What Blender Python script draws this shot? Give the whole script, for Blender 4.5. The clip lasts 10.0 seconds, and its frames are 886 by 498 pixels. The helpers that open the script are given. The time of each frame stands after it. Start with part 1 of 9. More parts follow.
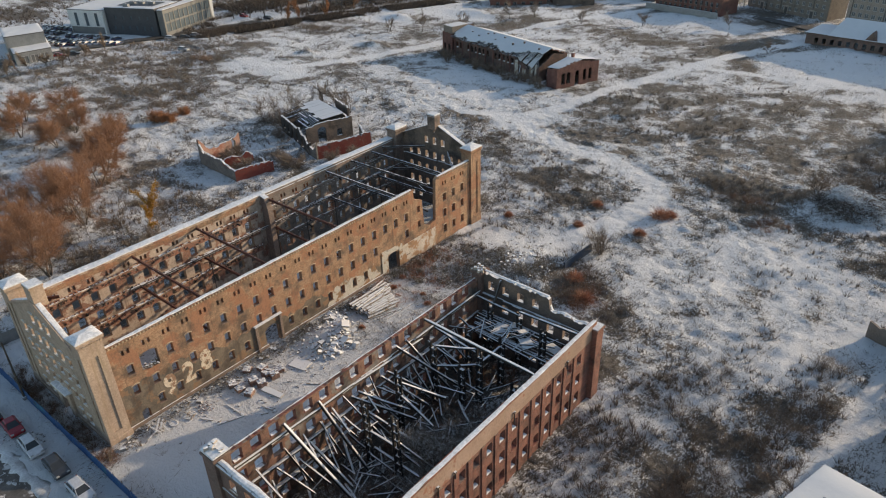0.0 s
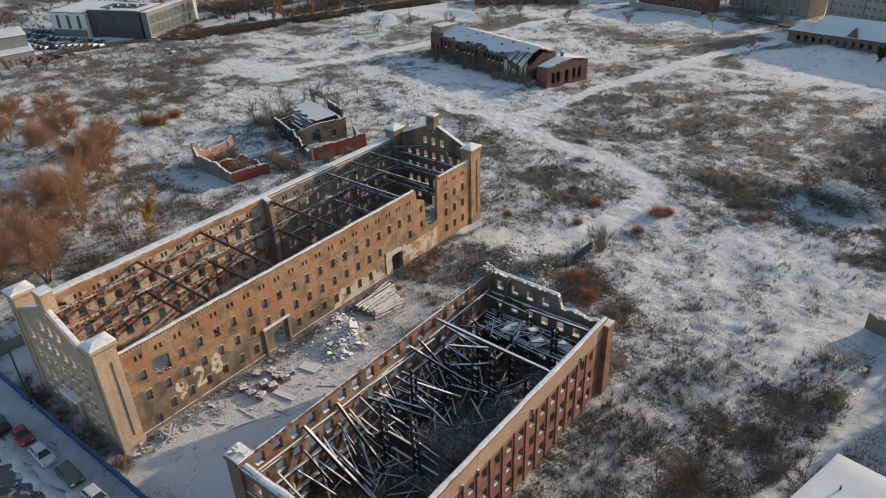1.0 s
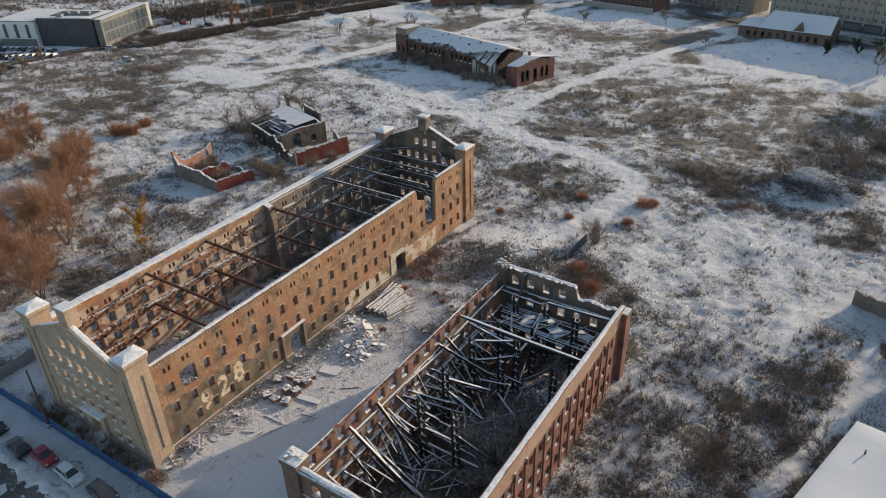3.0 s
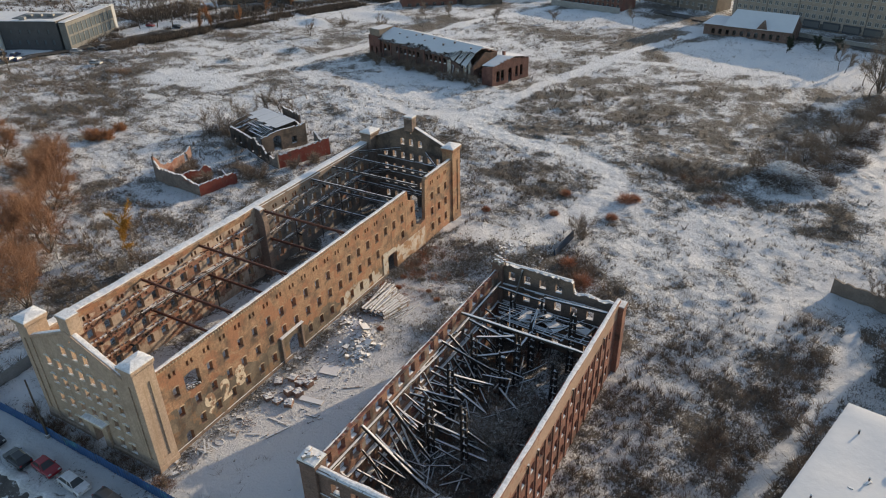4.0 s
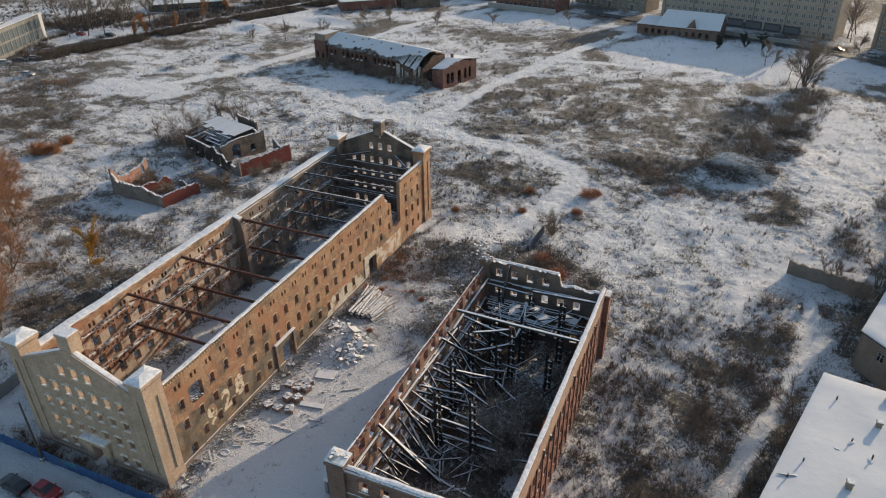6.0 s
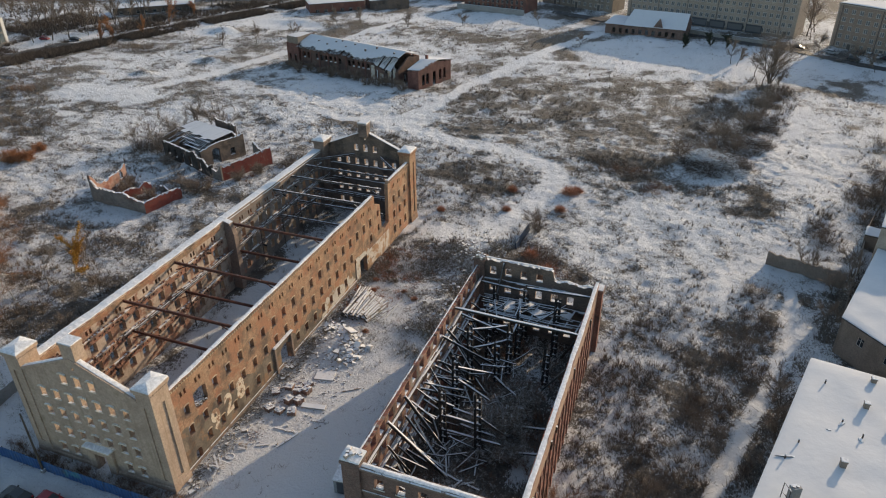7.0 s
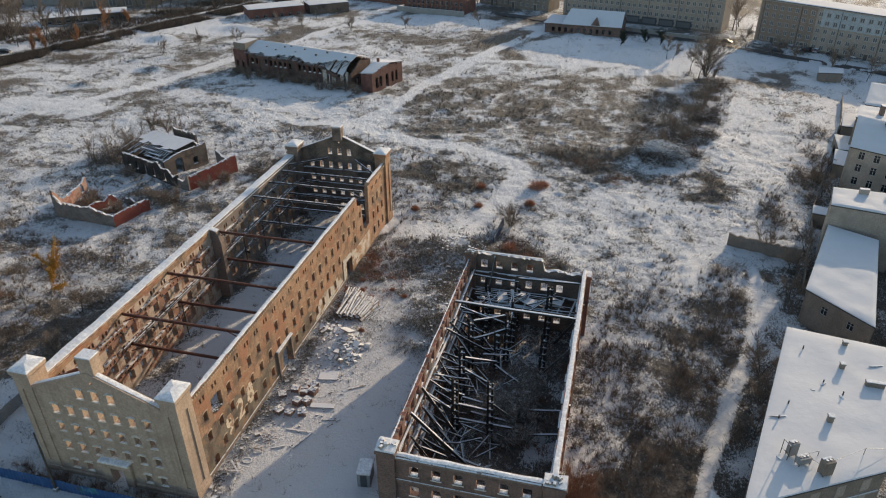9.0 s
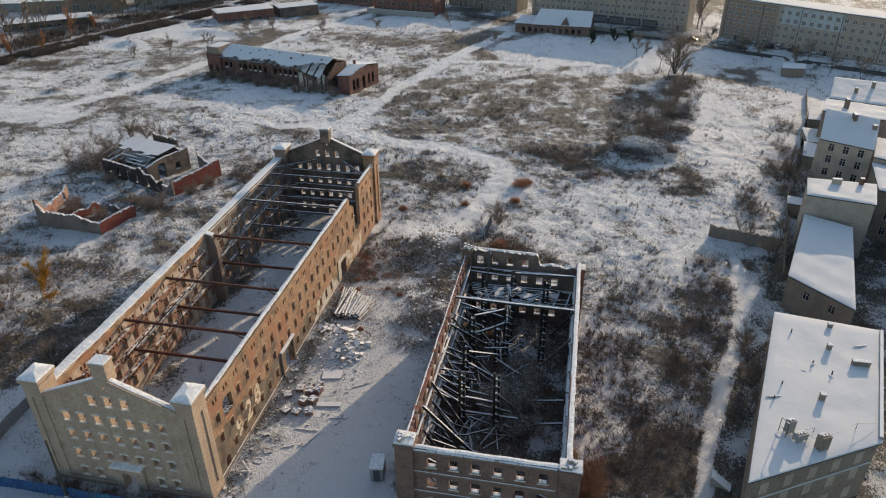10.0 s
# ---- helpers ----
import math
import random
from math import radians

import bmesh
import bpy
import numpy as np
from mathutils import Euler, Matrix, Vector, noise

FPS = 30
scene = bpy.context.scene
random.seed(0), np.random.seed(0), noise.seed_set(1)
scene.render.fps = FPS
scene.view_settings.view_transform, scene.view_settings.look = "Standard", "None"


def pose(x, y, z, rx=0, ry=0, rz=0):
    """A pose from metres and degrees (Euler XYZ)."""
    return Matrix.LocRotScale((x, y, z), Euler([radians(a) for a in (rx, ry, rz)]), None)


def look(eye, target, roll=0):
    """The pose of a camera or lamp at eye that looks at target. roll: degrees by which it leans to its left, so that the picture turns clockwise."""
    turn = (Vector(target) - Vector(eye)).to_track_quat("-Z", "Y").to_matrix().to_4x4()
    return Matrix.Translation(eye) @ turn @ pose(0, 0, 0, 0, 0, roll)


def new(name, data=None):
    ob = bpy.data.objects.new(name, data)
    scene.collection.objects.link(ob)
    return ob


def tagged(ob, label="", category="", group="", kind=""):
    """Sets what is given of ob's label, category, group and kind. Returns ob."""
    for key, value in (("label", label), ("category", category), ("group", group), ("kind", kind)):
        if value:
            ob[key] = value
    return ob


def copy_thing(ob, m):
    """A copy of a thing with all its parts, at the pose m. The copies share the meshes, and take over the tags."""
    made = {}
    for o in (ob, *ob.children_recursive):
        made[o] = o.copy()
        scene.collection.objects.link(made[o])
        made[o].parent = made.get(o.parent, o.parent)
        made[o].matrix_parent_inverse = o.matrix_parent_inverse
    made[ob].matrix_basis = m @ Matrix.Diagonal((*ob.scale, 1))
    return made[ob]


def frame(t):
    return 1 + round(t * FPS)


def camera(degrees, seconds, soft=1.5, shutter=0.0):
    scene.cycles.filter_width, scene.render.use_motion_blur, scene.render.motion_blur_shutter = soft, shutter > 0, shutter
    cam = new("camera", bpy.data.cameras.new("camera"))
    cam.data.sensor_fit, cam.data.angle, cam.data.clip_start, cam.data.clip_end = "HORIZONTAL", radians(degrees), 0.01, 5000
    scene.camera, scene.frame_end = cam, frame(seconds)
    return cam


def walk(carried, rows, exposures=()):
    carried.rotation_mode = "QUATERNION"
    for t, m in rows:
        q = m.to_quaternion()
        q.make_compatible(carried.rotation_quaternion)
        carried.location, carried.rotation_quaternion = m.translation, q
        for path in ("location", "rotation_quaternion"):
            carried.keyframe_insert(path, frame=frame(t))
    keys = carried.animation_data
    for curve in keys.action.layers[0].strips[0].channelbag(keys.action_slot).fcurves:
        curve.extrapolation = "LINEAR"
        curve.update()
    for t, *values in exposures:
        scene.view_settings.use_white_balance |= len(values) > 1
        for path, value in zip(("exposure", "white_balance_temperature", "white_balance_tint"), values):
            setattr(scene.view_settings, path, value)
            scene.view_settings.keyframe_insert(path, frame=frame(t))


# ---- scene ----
cam = camera(64.6, 10.0, 1.1)
PATH = [
    (0, 72.458, -21.233, 62.894, 60.022, 1.532, 39.530),
    (0.5, 71.171, -22.501, 63.120, 59.960, 1.536, 38.656),
    (1, 69.712, -23.976, 63.315, 59.936, 1.539, 37.687),
    (1.5, 68.191, -25.523, 63.468, 59.922, 1.625, 36.617),
    (2, 66.468, -27.296, 63.668, 59.899, 1.630, 35.457),
    (3.5, 61.306, -32.431, 64.446, 59.823, 1.378, 31.185),
    (4, 59.703, -34.056, 64.734, 59.776, 1.204, 29.608),
    (4.5, 58.206, -35.517, 64.979, 59.811, 1.119, 28.112),
    (5, 56.622, -37.004, 65.243, 59.796, 0.940, 26.541),
    (5.5, 55.127, -38.305, 65.504, 59.817, 0.848, 25.034),
    (7, 50.037, -42.472, 66.347, 59.862, 0.488, 20.403),
    (7.5, 48.279, -43.770, 66.556, 59.864, 0.477, 18.893),
    (8, 46.470, -45.238, 66.867, 59.892, 0.469, 17.355),
    (8.5, 44.551, -46.709, 67.198, 59.912, 0.372, 15.816),
    (9, 42.512, -48.217, 67.365, 59.939, 0.360, 14.206),
    (9.5, 40.436, -49.689, 67.654, 59.947, 0.350, 12.643),
    (10, 38.315, -51.161, 67.888, 60.007, 0.337, 11.052),
]
walk(cam, [(row[0], pose(*row[1:])) for row in PATH], [(0.0, 0.52, 7350, 10.5), (10.0, 0.52, 7350, 10.5)])

# ---- world and sun: low winter sun with a clear, slightly hazy sky ----
SUN_DIR = Vector((0.402, 0.902, 0.268)).normalized()
world = bpy.data.worlds.new("winter_sky")
scene.world = world
world.use_nodes = True
wnt = world.node_tree
sky = wnt.nodes.new("ShaderNodeTexSky")
sky.sky_type = "NISHITA"
sky.sun_disc = False
sky.sun_elevation = math.asin(SUN_DIR.z)
sky.sun_rotation = math.atan2(SUN_DIR.x, SUN_DIR.y)
sky.air_density, sky.dust_density, sky.ozone_density = 1.1, 1.0, 2.2
wnt.links.new(sky.outputs[0], wnt.nodes["Background"].inputs["Color"])
wnt.nodes["Background"].inputs["Strength"].default_value = 0.15
sun_data = bpy.data.lights.new("sun", "SUN")
sun_data.energy, sun_data.angle, sun_data.color = 2.8, radians(0.6), (1.0, 0.84, 0.66)
sun = new("sun", sun_data)
sun.matrix_world = look(SUN_DIR * 500, (0, 0, 0))

# ---- materials ----
def node(nt, kind, ins=(), **props):
    n = nt.nodes.new(kind)
    if "data_type" in props:
        n.data_type = props["data_type"]
    if "blend_type" in props:
        n.blend_type = props["blend_type"]
    if "interpolation_type" in props:
        n.interpolation_type = props["interpolation_type"]
    if "operation" in props:
        n.operation = props["operation"]
    if "attribute_name" in props:
        n.attribute_name = props["attribute_name"]
    for k, v in dict(ins).items():
        if isinstance(v, bpy.types.NodeSocket):
            nt.links.new(v, n.inputs[k])
        else:
            n.inputs[k].default_value = v
    return n


def rgb(c):
    return (c[0], c[1], c[2], 1.0)


def blend(nt, fac, a, b, how="MIX"):
    a = rgb(a) if isinstance(a, tuple) else a
    b = rgb(b) if isinstance(b, tuple) else b
    return node(nt, "ShaderNodeMix", {0: fac, 6: a, 7: b}, data_type="RGBA", blend_type=how).outputs[2]


def step(nt, value, lo, hi, out_lo=0.0, out_hi=1.0):
    return node(nt, "ShaderNodeMapRange", {0: value, 1: lo, 2: hi, 3: out_lo, 4: out_hi}, interpolation_type="SMOOTHSTEP").outputs[0]


def grain(nt, vec, scale, detail=4.0, rough=0.6):
    return node(nt, "ShaderNodeTexNoise", {"Vector": vec, "Scale": scale, "Detail": detail, "Roughness": rough}).outputs[0]


def calc(nt, how, a, b=0.0):
    return node(nt, "ShaderNodeMath", {0: a, 1: b}, operation=how).outputs[0]


SNOW = (0.735, 0.742, 0.755)


def start_material(name):
    m = bpy.data.materials.new(name)
    m.use_nodes = True
    nt = m.node_tree
    return m, nt, nt.nodes["Principled BSDF"]


def up_snow(nt, pos, amount, lo=0.45, hi=0.75):
    """Where snow lies: on faces that look up, in patches."""
    geo = node(nt, "ShaderNodeNewGeometry")
    nz = node(nt, "ShaderNodeSeparateXYZ", {0: geo.outputs["Normal"]}).outputs[2]
    patch = step(nt, grain(nt, pos, 1.3, 5.0, 0.7), 0.72 - 0.5 * amount, 0.80 - 0.5 * amount)
    return calc(nt, "MULTIPLY", step(nt, nz, lo, hi), patch)


def surf(name, c1, c2, scale=0.5, fine=7.0, stain=None, stain_scale=0.25, stain_amount=0.5, mortar=None, rough=0.88, snow=0.0,
         bump=0.25, metal=0.0, vary=0.0, patch=None, patch_scale=0.4, patch_amount=0.5, streak=None, lo=0.45, hi=0.75):
    m, nt, bsdf = start_material(name)
    tc = node(nt, "ShaderNodeTexCoord")
    pos = node(nt, "ShaderNodeNewGeometry").outputs["Position"]
    obj = tc.outputs["Object"]
    colour = blend(nt, step(nt, grain(nt, pos, scale), 0.35, 0.65), c1, c2)
    if mortar:
        sep = node(nt, "ShaderNodeSeparateXYZ", {0: obj})
        flat = node(nt, "ShaderNodeCombineXYZ", {0: calc(nt, "ADD", sep.outputs[0], sep.outputs[1]), 1: sep.outputs[2]}).outputs[0]
        bt = node(nt, "ShaderNodeTexBrick", {"Vector": flat, "Color1": (0.72, 0.72, 0.72, 1), "Color2": (1.22, 1.22, 1.22, 1), "Mortar": rgb(mortar), "Scale": 1.0,
                                            "Mortar Size": 0.012, "Mortar Smooth": 0.3, "Brick Width": 0.27, "Row Height": 0.085})
        toned = blend(nt, 1.0, colour, bt.outputs["Color"], "MULTIPLY")
        colour = blend(nt, bt.outputs["Fac"], toned, mortar)
    small = step(nt, grain(nt, pos, fine, 5.0, 0.7), 0.2, 0.8, 0.72, 1.28)
    shade = node(nt, "ShaderNodeCombineColor", {0: small, 1: small, 2: small}).outputs[0]
    colour = blend(nt, 1.0, colour, shade, "MULTIPLY")
    if patch:
        f = step(nt, grain(nt, pos, patch_scale, 6.0, 0.65), 0.62 - 0.25 * patch_amount, 0.68 - 0.25 * patch_amount)
        colour = blend(nt, f, colour, blend(nt, 0.8, patch, shade, "MULTIPLY"))
    if streak:
        stretched = node(nt, "ShaderNodeMapping", {0: pos, 3: (1.6, 1.6, 0.12)}).outputs[0]
        f = step(nt, grain(nt, stretched, 1.0, 5.0, 0.65), 0.52, 0.75, 0.0, 0.75)
        colour = blend(nt, f, colour, streak)
    if stain:
        f = step(nt, grain(nt, pos, stain_scale, 6.0, 0.7), 0.62 - 0.25 * stain_amount, 0.85 - 0.25 * stain_amount, 0.0, 0.85)
        colour = blend(nt, f, colour, stain)
    if vary:
        r = node(nt, "ShaderNodeObjectInfo").outputs["Random"]
        v = step(nt, r, 0.0, 1.0, 1.0 - vary, 1.0 + vary)
        colour = blend(nt, 1.0, colour, node(nt, "ShaderNodeCombineColor", {0: v, 1: v, 2: v}).outputs[0], "MULTIPLY")
    if snow:
        f = up_snow(nt, pos, snow, lo, hi)
        colour = blend(nt, f, colour, SNOW)
    nt.links.new(colour, bsdf.inputs["Base Color"])
    bsdf.inputs["Roughness"].default_value = rough
    bsdf.inputs["Metallic"].default_value = metal
    if bump:
        b = node(nt, "ShaderNodeBump", {"Height": grain(nt, pos, fine * 0.7, 5.0, 0.7), "Strength": bump, "Distance": 0.08})
        nt.links.new(b.outputs[0], bsdf.inputs["Normal"])
    return m


def plain(name, colour, rough=0.5, metal=0.0, coat=0.0):
    m, nt, bsdf = start_material(name)
    pos = node(nt, "ShaderNodeNewGeometry").outputs["Position"]
    f = step(nt, grain(nt, pos, 3.0, 4.0), 0.2, 0.8, 0.85, 1.12)
    nt.links.new(blend(nt, 1.0, colour, node(nt, "ShaderNodeCombineColor", {0: f, 1: f, 2: f}).outputs[0], "MULTIPLY"), bsdf.inputs["Base Color"])
    bsdf.inputs["Roughness"].default_value = rough
    bsdf.inputs["Metallic"].default_value = metal
    bsdf.inputs["Coat Weight"].default_value = coat
    return m


def ground_material():
    m, nt, bsdf = start_material("snowy_field")
    pos = node(nt, "ShaderNodeNewGeometry").outputs["Position"]
    cover = node(nt, "ShaderNodeAttribute", attribute_name="cover").outputs["Fac"]
    big = grain(nt, pos, 0.10, 4.0, 0.6)
    clump = grain(nt, pos, 0.42, 4.0, 0.65)
    mid = grain(nt, pos, 1.5, 5.0, 0.72)
    tiny = grain(nt, pos, 5.4, 7.0, 0.92)
    laid = node(nt, "ShaderNodeMapping", {0: pos, 2: (0.0, 0.0, 0.5), 3: (1.45, 0.62, 1.0)}).outputs[0]
    fleck = grain(nt, laid, 3.3, 3.5, 0.75)
    tall = calc(nt, "ADD", calc(nt, "ADD", calc(nt, "MULTIPLY", clump, 0.18), calc(nt, "MULTIPLY", fleck, 0.36)), calc(nt, "ADD", calc(nt, "MULTIPLY", mid, 0.22), calc(nt, "MULTIPLY", tiny, 0.24)))
    limit = calc(nt, "ADD", calc(nt, "MULTIPLY", cover, 0.36), calc(nt, "MULTIPLY", calc(nt, "SUBTRACT", big, 0.5), 0.12))
    f = step(nt, calc(nt, "SUBTRACT", calc(nt, "ADD", limit, 0.331), tall), -0.016, 0.020)
    grass = blend(nt, step(nt, grain(nt, pos, 3.4, 6.0, 0.85), 0.36, 0.62), (0.070, 0.060, 0.051), (0.215, 0.188, 0.160))
    grass = blend(nt, step(nt, grain(nt, pos, 0.16, 3.0), 0.5, 0.7), grass, (0.150, 0.122, 0.099))
    white = blend(nt, step(nt, tiny, 0.3, 0.7), (0.685, 0.69, 0.70), (0.80, 0.805, 0.815))
    nt.links.new(blend(nt, f, grass, white), bsdf.inputs["Base Color"])
    bsdf.inputs["Roughness"].default_value = 0.8
    bsdf.inputs["Specular IOR Level"].default_value = 0.2
    lumps = calc(nt, "ADD", calc(nt, "MULTIPLY", grain(nt, pos, 1.3, 5.0, 0.7), 0.8), calc(nt, "MULTIPLY", grain(nt, pos, 3.6, 6.0, 0.85), 0.6))
    b = node(nt, "ShaderNodeBump", {"Height": lumps, "Strength": step(nt, cover, 0.6, 0.95, 1.0, 0.85), "Distance": 0.6})
    nt.links.new(b.outputs[0], bsdf.inputs["Normal"])
    return m


def twig_material(name, c1, c2, rough=0.9, frost=0.0):
    """Thin stems: each loose piece has its own tone, and some carry snow."""
    m, nt, bsdf = start_material(name)
    geo = node(nt, "ShaderNodeNewGeometry")
    r = geo.outputs["Random Per Island"]
    colour = blend(nt, r, c1, c2)
    if frost:
        f = step(nt, grain(nt, geo.outputs["Position"], 2.2, 4.0, 0.7), 0.70 - 0.4 * frost, 0.78 - 0.4 * frost)
        colour = blend(nt, f, colour, SNOW)
    nt.links.new(colour, bsdf.inputs["Base Color"])
    bsdf.inputs["Roughness"].default_value = rough
    return m


def glass_material(name, tint=(0.02, 0.025, 0.03)):
    m, nt, bsdf = start_material(name)
    bsdf.inputs["Base Color"].default_value = rgb(tint)
    bsdf.inputs["Roughness"].default_value = 0.08
    return m


def smooth_snow():
    """Wind-packed snow on roofs: nearly even, with faint drifts."""
    m, nt, bsdf = start_material("wind_packed_snow")
    pos = node(nt, "ShaderNodeNewGeometry").outputs["Position"]
    nt.links.new(blend(nt, grain(nt, pos, 0.5, 4.0), (0.60, 0.605, 0.615), (0.69, 0.695, 0.705)), bsdf.inputs["Base Color"])
    bsdf.inputs["Roughness"].default_value = 0.8
    bsdf.inputs["Specular IOR Level"].default_value = 0.1
    b = node(nt, "ShaderNodeBump", {"Height": grain(nt, pos, 0.9, 4.0, 0.6), "Strength": 0.25, "Distance": 0.15})
    nt.links.new(b.outputs[0], bsdf.inputs["Normal"])
    return m


M_GROUND = ground_material()
M_SNOW = surf("settled_snow", (0.66, 0.67, 0.685), SNOW, scale=0.8, fine=3.0, rough=0.75, bump=0.5)
M_ROOFSNOW = smooth_snow()
M_BRICK = surf("ochre_brick", (0.30, 0.152, 0.090), (0.41, 0.240, 0.150), scale=0.45, fine=5.0, mortar=(0.34, 0.245, 0.15), stain=(0.092, 0.072, 0.056), stain_scale=0.36,
               stain_amount=0.66, patch=(0.33, 0.160, 0.092), patch_scale=0.3, patch_amount=0.5, streak=(0.11, 0.078, 0.055))
M_ARCH = surf("rubbed_arch_brick", (0.40, 0.30, 0.205), (0.50, 0.385, 0.27), scale=0.8, fine=5.0, stain=(0.2, 0.14, 0.10), stain_scale=0.6)
M_SCORCH = surf("scorched_inner_brick", (0.20, 0.082, 0.052), (0.34, 0.165, 0.10), scale=0.5, fine=5.0, mortar=(0.24, 0.18, 0.15), stain=(0.03, 0.026, 0.024), stain_scale=0.3, stain_amount=0.85, patch=(0.26, 0.22, 0.19), patch_scale=0.4, patch_amount=0.3, snow=0.7)
M_GREYINNER = surf("smoke_greyed_plaster", (0.15, 0.125, 0.108), (0.255, 0.215, 0.185), scale=0.5, fine=5.0, mortar=(0.22, 0.19, 0.17), stain=(0.045, 0.04, 0.036), stain_scale=0.25, stain_amount=0.65, patch=(0.30, 0.16, 0.11), patch_scale=0.3, patch_amount=0.15, snow=0.75)
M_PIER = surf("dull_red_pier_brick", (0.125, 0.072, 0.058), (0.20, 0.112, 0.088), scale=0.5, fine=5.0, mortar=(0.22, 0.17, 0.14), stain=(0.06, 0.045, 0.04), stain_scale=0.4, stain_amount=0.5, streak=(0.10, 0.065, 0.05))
M_SILL = surf("stained_sill_brick", (0.16, 0.11, 0.085), (0.24, 0.16, 0.12), scale=0.8, fine=5.0, mortar=(0.25, 0.2, 0.16))
M_BRICK_IN = surf("inner_brick", (0.235, 0.088, 0.052), (0.34, 0.155, 0.09), scale=0.7, fine=5.0, mortar=(0.32, 0.24, 0.19), stain=(0.06, 0.045, 0.035), stain_scale=0.35,
                  stain_amount=0.6, patch=(0.47, 0.365, 0.285), patch_scale=0.45, patch_amount=0.72, streak=(0.20, 0.125, 0.085), snow=0.75)
M_PLASTER = surf("ochre_plaster", (0.382, 0.282, 0.212), (0.468, 0.352, 0.268), scale=0.3, fine=4.0, stain=(0.25, 0.19, 0.12), stain_scale=0.3, stain_amount=0.3, streak=(0.29, 0.215, 0.14), snow=0.1)
M_TRIM = surf("pale_trim", (0.60, 0.53, 0.43), (0.70, 0.62, 0.51), scale=0.8, fine=5.0, stain=(0.38, 0.30, 0.22), stain_scale=0.8, stain_amount=0.3, snow=0.45)
M_PALEPAINT = surf("pale_cream_paint", (0.58, 0.48, 0.36), (0.70, 0.60, 0.46), scale=0.8, fine=5.0, patch=(0.30, 0.18, 0.115), patch_scale=1.3, patch_amount=0.45)
# stained red brick; near-black patches paint the shade inside small pockets
M_POCKETSHADE = surf("brick_with_pocket_shade", (0.25, 0.085, 0.05), (0.33, 0.13, 0.075), scale=0.6, fine=5.0, mortar=(0.3, 0.24, 0.19), patch=(0.03, 0.025, 0.022), patch_scale=1.1, patch_amount=0.35, stain=(0.07, 0.05, 0.04), stain_scale=0.3)
M_WHITEWASH = surf("flaking_whitewash", (0.46, 0.40, 0.335), (0.57, 0.505, 0.44), scale=0.6, fine=4.0, patch=(0.36, 0.21, 0.12), patch_scale=0.5, patch_amount=0.55, stain=(0.2, 0.15, 0.11),
                   stain_scale=0.5, stain_amount=0.4, snow=0.6)
M_RED = surf("sooty_red_brick", (0.190, 0.052, 0.036), (0.285, 0.098, 0.066), scale=0.5, fine=5.0, mortar=(0.26, 0.19, 0.15), stain=(0.055, 0.036, 0.031), stain_scale=0.38, stain_amount=0.62,
             streak=(0.10, 0.048, 0.037), snow=0.1)
M_GREYBRICK = surf("smoked_brick", (0.17, 0.12, 0.10), (0.25, 0.17, 0.13), scale=0.4, fine=5.0, mortar=(0.25, 0.21, 0.18), stain=(0.055, 0.045, 0.04), stain_scale=0.3, stain_amount=0.5, snow=0.7)
M_SOOT = surf("burnt_inner_wall", (0.125, 0.102, 0.088), (0.235, 0.165, 0.125), scale=0.35, fine=5.0, mortar=(0.13, 0.10, 0.085), stain=(0.036, 0.031, 0.027), stain_scale=0.24, stain_amount=0.7, snow=0.75)
M_BAND = surf("buff_plaster_band", (0.31, 0.205, 0.155), (0.39, 0.27, 0.21), scale=0.3, fine=4.0, patch=(0.31, 0.15, 0.10), patch_scale=0.6, patch_amount=0.2, stain=(0.27, 0.19, 0.13), stain_scale=0.5,
              stain_amount=0.35, streak=(0.33, 0.24, 0.17))
M_CHAR = surf("charred_timber", (0.020, 0.018, 0.016), (0.062, 0.052, 0.044), scale=1.5, fine=12.0, rough=0.75, snow=0.85, vary=0.5, lo=0.25, hi=0.55)
M_CHARPOST = surf("charred_post", (0.010, 0.009, 0.009), (0.028, 0.025, 0.022), scale=1.5, fine=12.0, rough=0.8, patch=SNOW, patch_scale=2.4, patch_amount=0.05)
M_STEEL = surf("rusty_steel", (0.075, 0.026, 0.018), (0.13, 0.046, 0.028), scale=0.8, fine=9.0, rough=0.7, snow=0.25, stain=(0.05, 0.03, 0.025), stain_scale=0.7)
M_DARKSTEEL = surf("dark_girder", (0.045, 0.036, 0.033), (0.08, 0.058, 0.048), scale=0.8, fine=9.0, rough=0.6, snow=0.6)
M_WOOD = surf("weathered_timber", (0.20, 0.145, 0.10), (0.30, 0.23, 0.165), scale=1.0, fine=9.0, snow=0.66, vary=0.3, lo=0.15, hi=0.5)
M_RUBBLE = surf("broken_masonry", (0.28, 0.24, 0.20), (0.40, 0.35, 0.29), scale=0.9, fine=6.0, snow=0.84, vary=0.3, lo=0.3, hi=0.6)
M_REDSTACK = surf("stacked_red_brick", (0.24, 0.135, 0.10), (0.35, 0.215, 0.165), scale=1.2, fine=8.0, mortar=(0.14, 0.11, 0.1), snow=0.85, vary=0.2)
M_ASPHALT = surf("wet_asphalt", (0.040, 0.038, 0.037), (0.062, 0.058, 0.055), scale=0.5, fine=9.0, rough=0.7, patch=(0.55, 0.56, 0.58), patch_scale=0.5, patch_amount=0.0)
M_CONCRETE = surf("grey_concrete", (0.26, 0.25, 0.235), (0.34, 0.33, 0.31), scale=0.5, fine=5.0, stain=(0.16, 0.15, 0.14), stain_scale=0.5, snow=0.8)
M_DARKGREY = surf("anthracite_cladding", (0.050, 0.054, 0.062), (0.062, 0.066, 0.074), scale=0.4, fine=5.0, rough=0.55, bump=0.05)
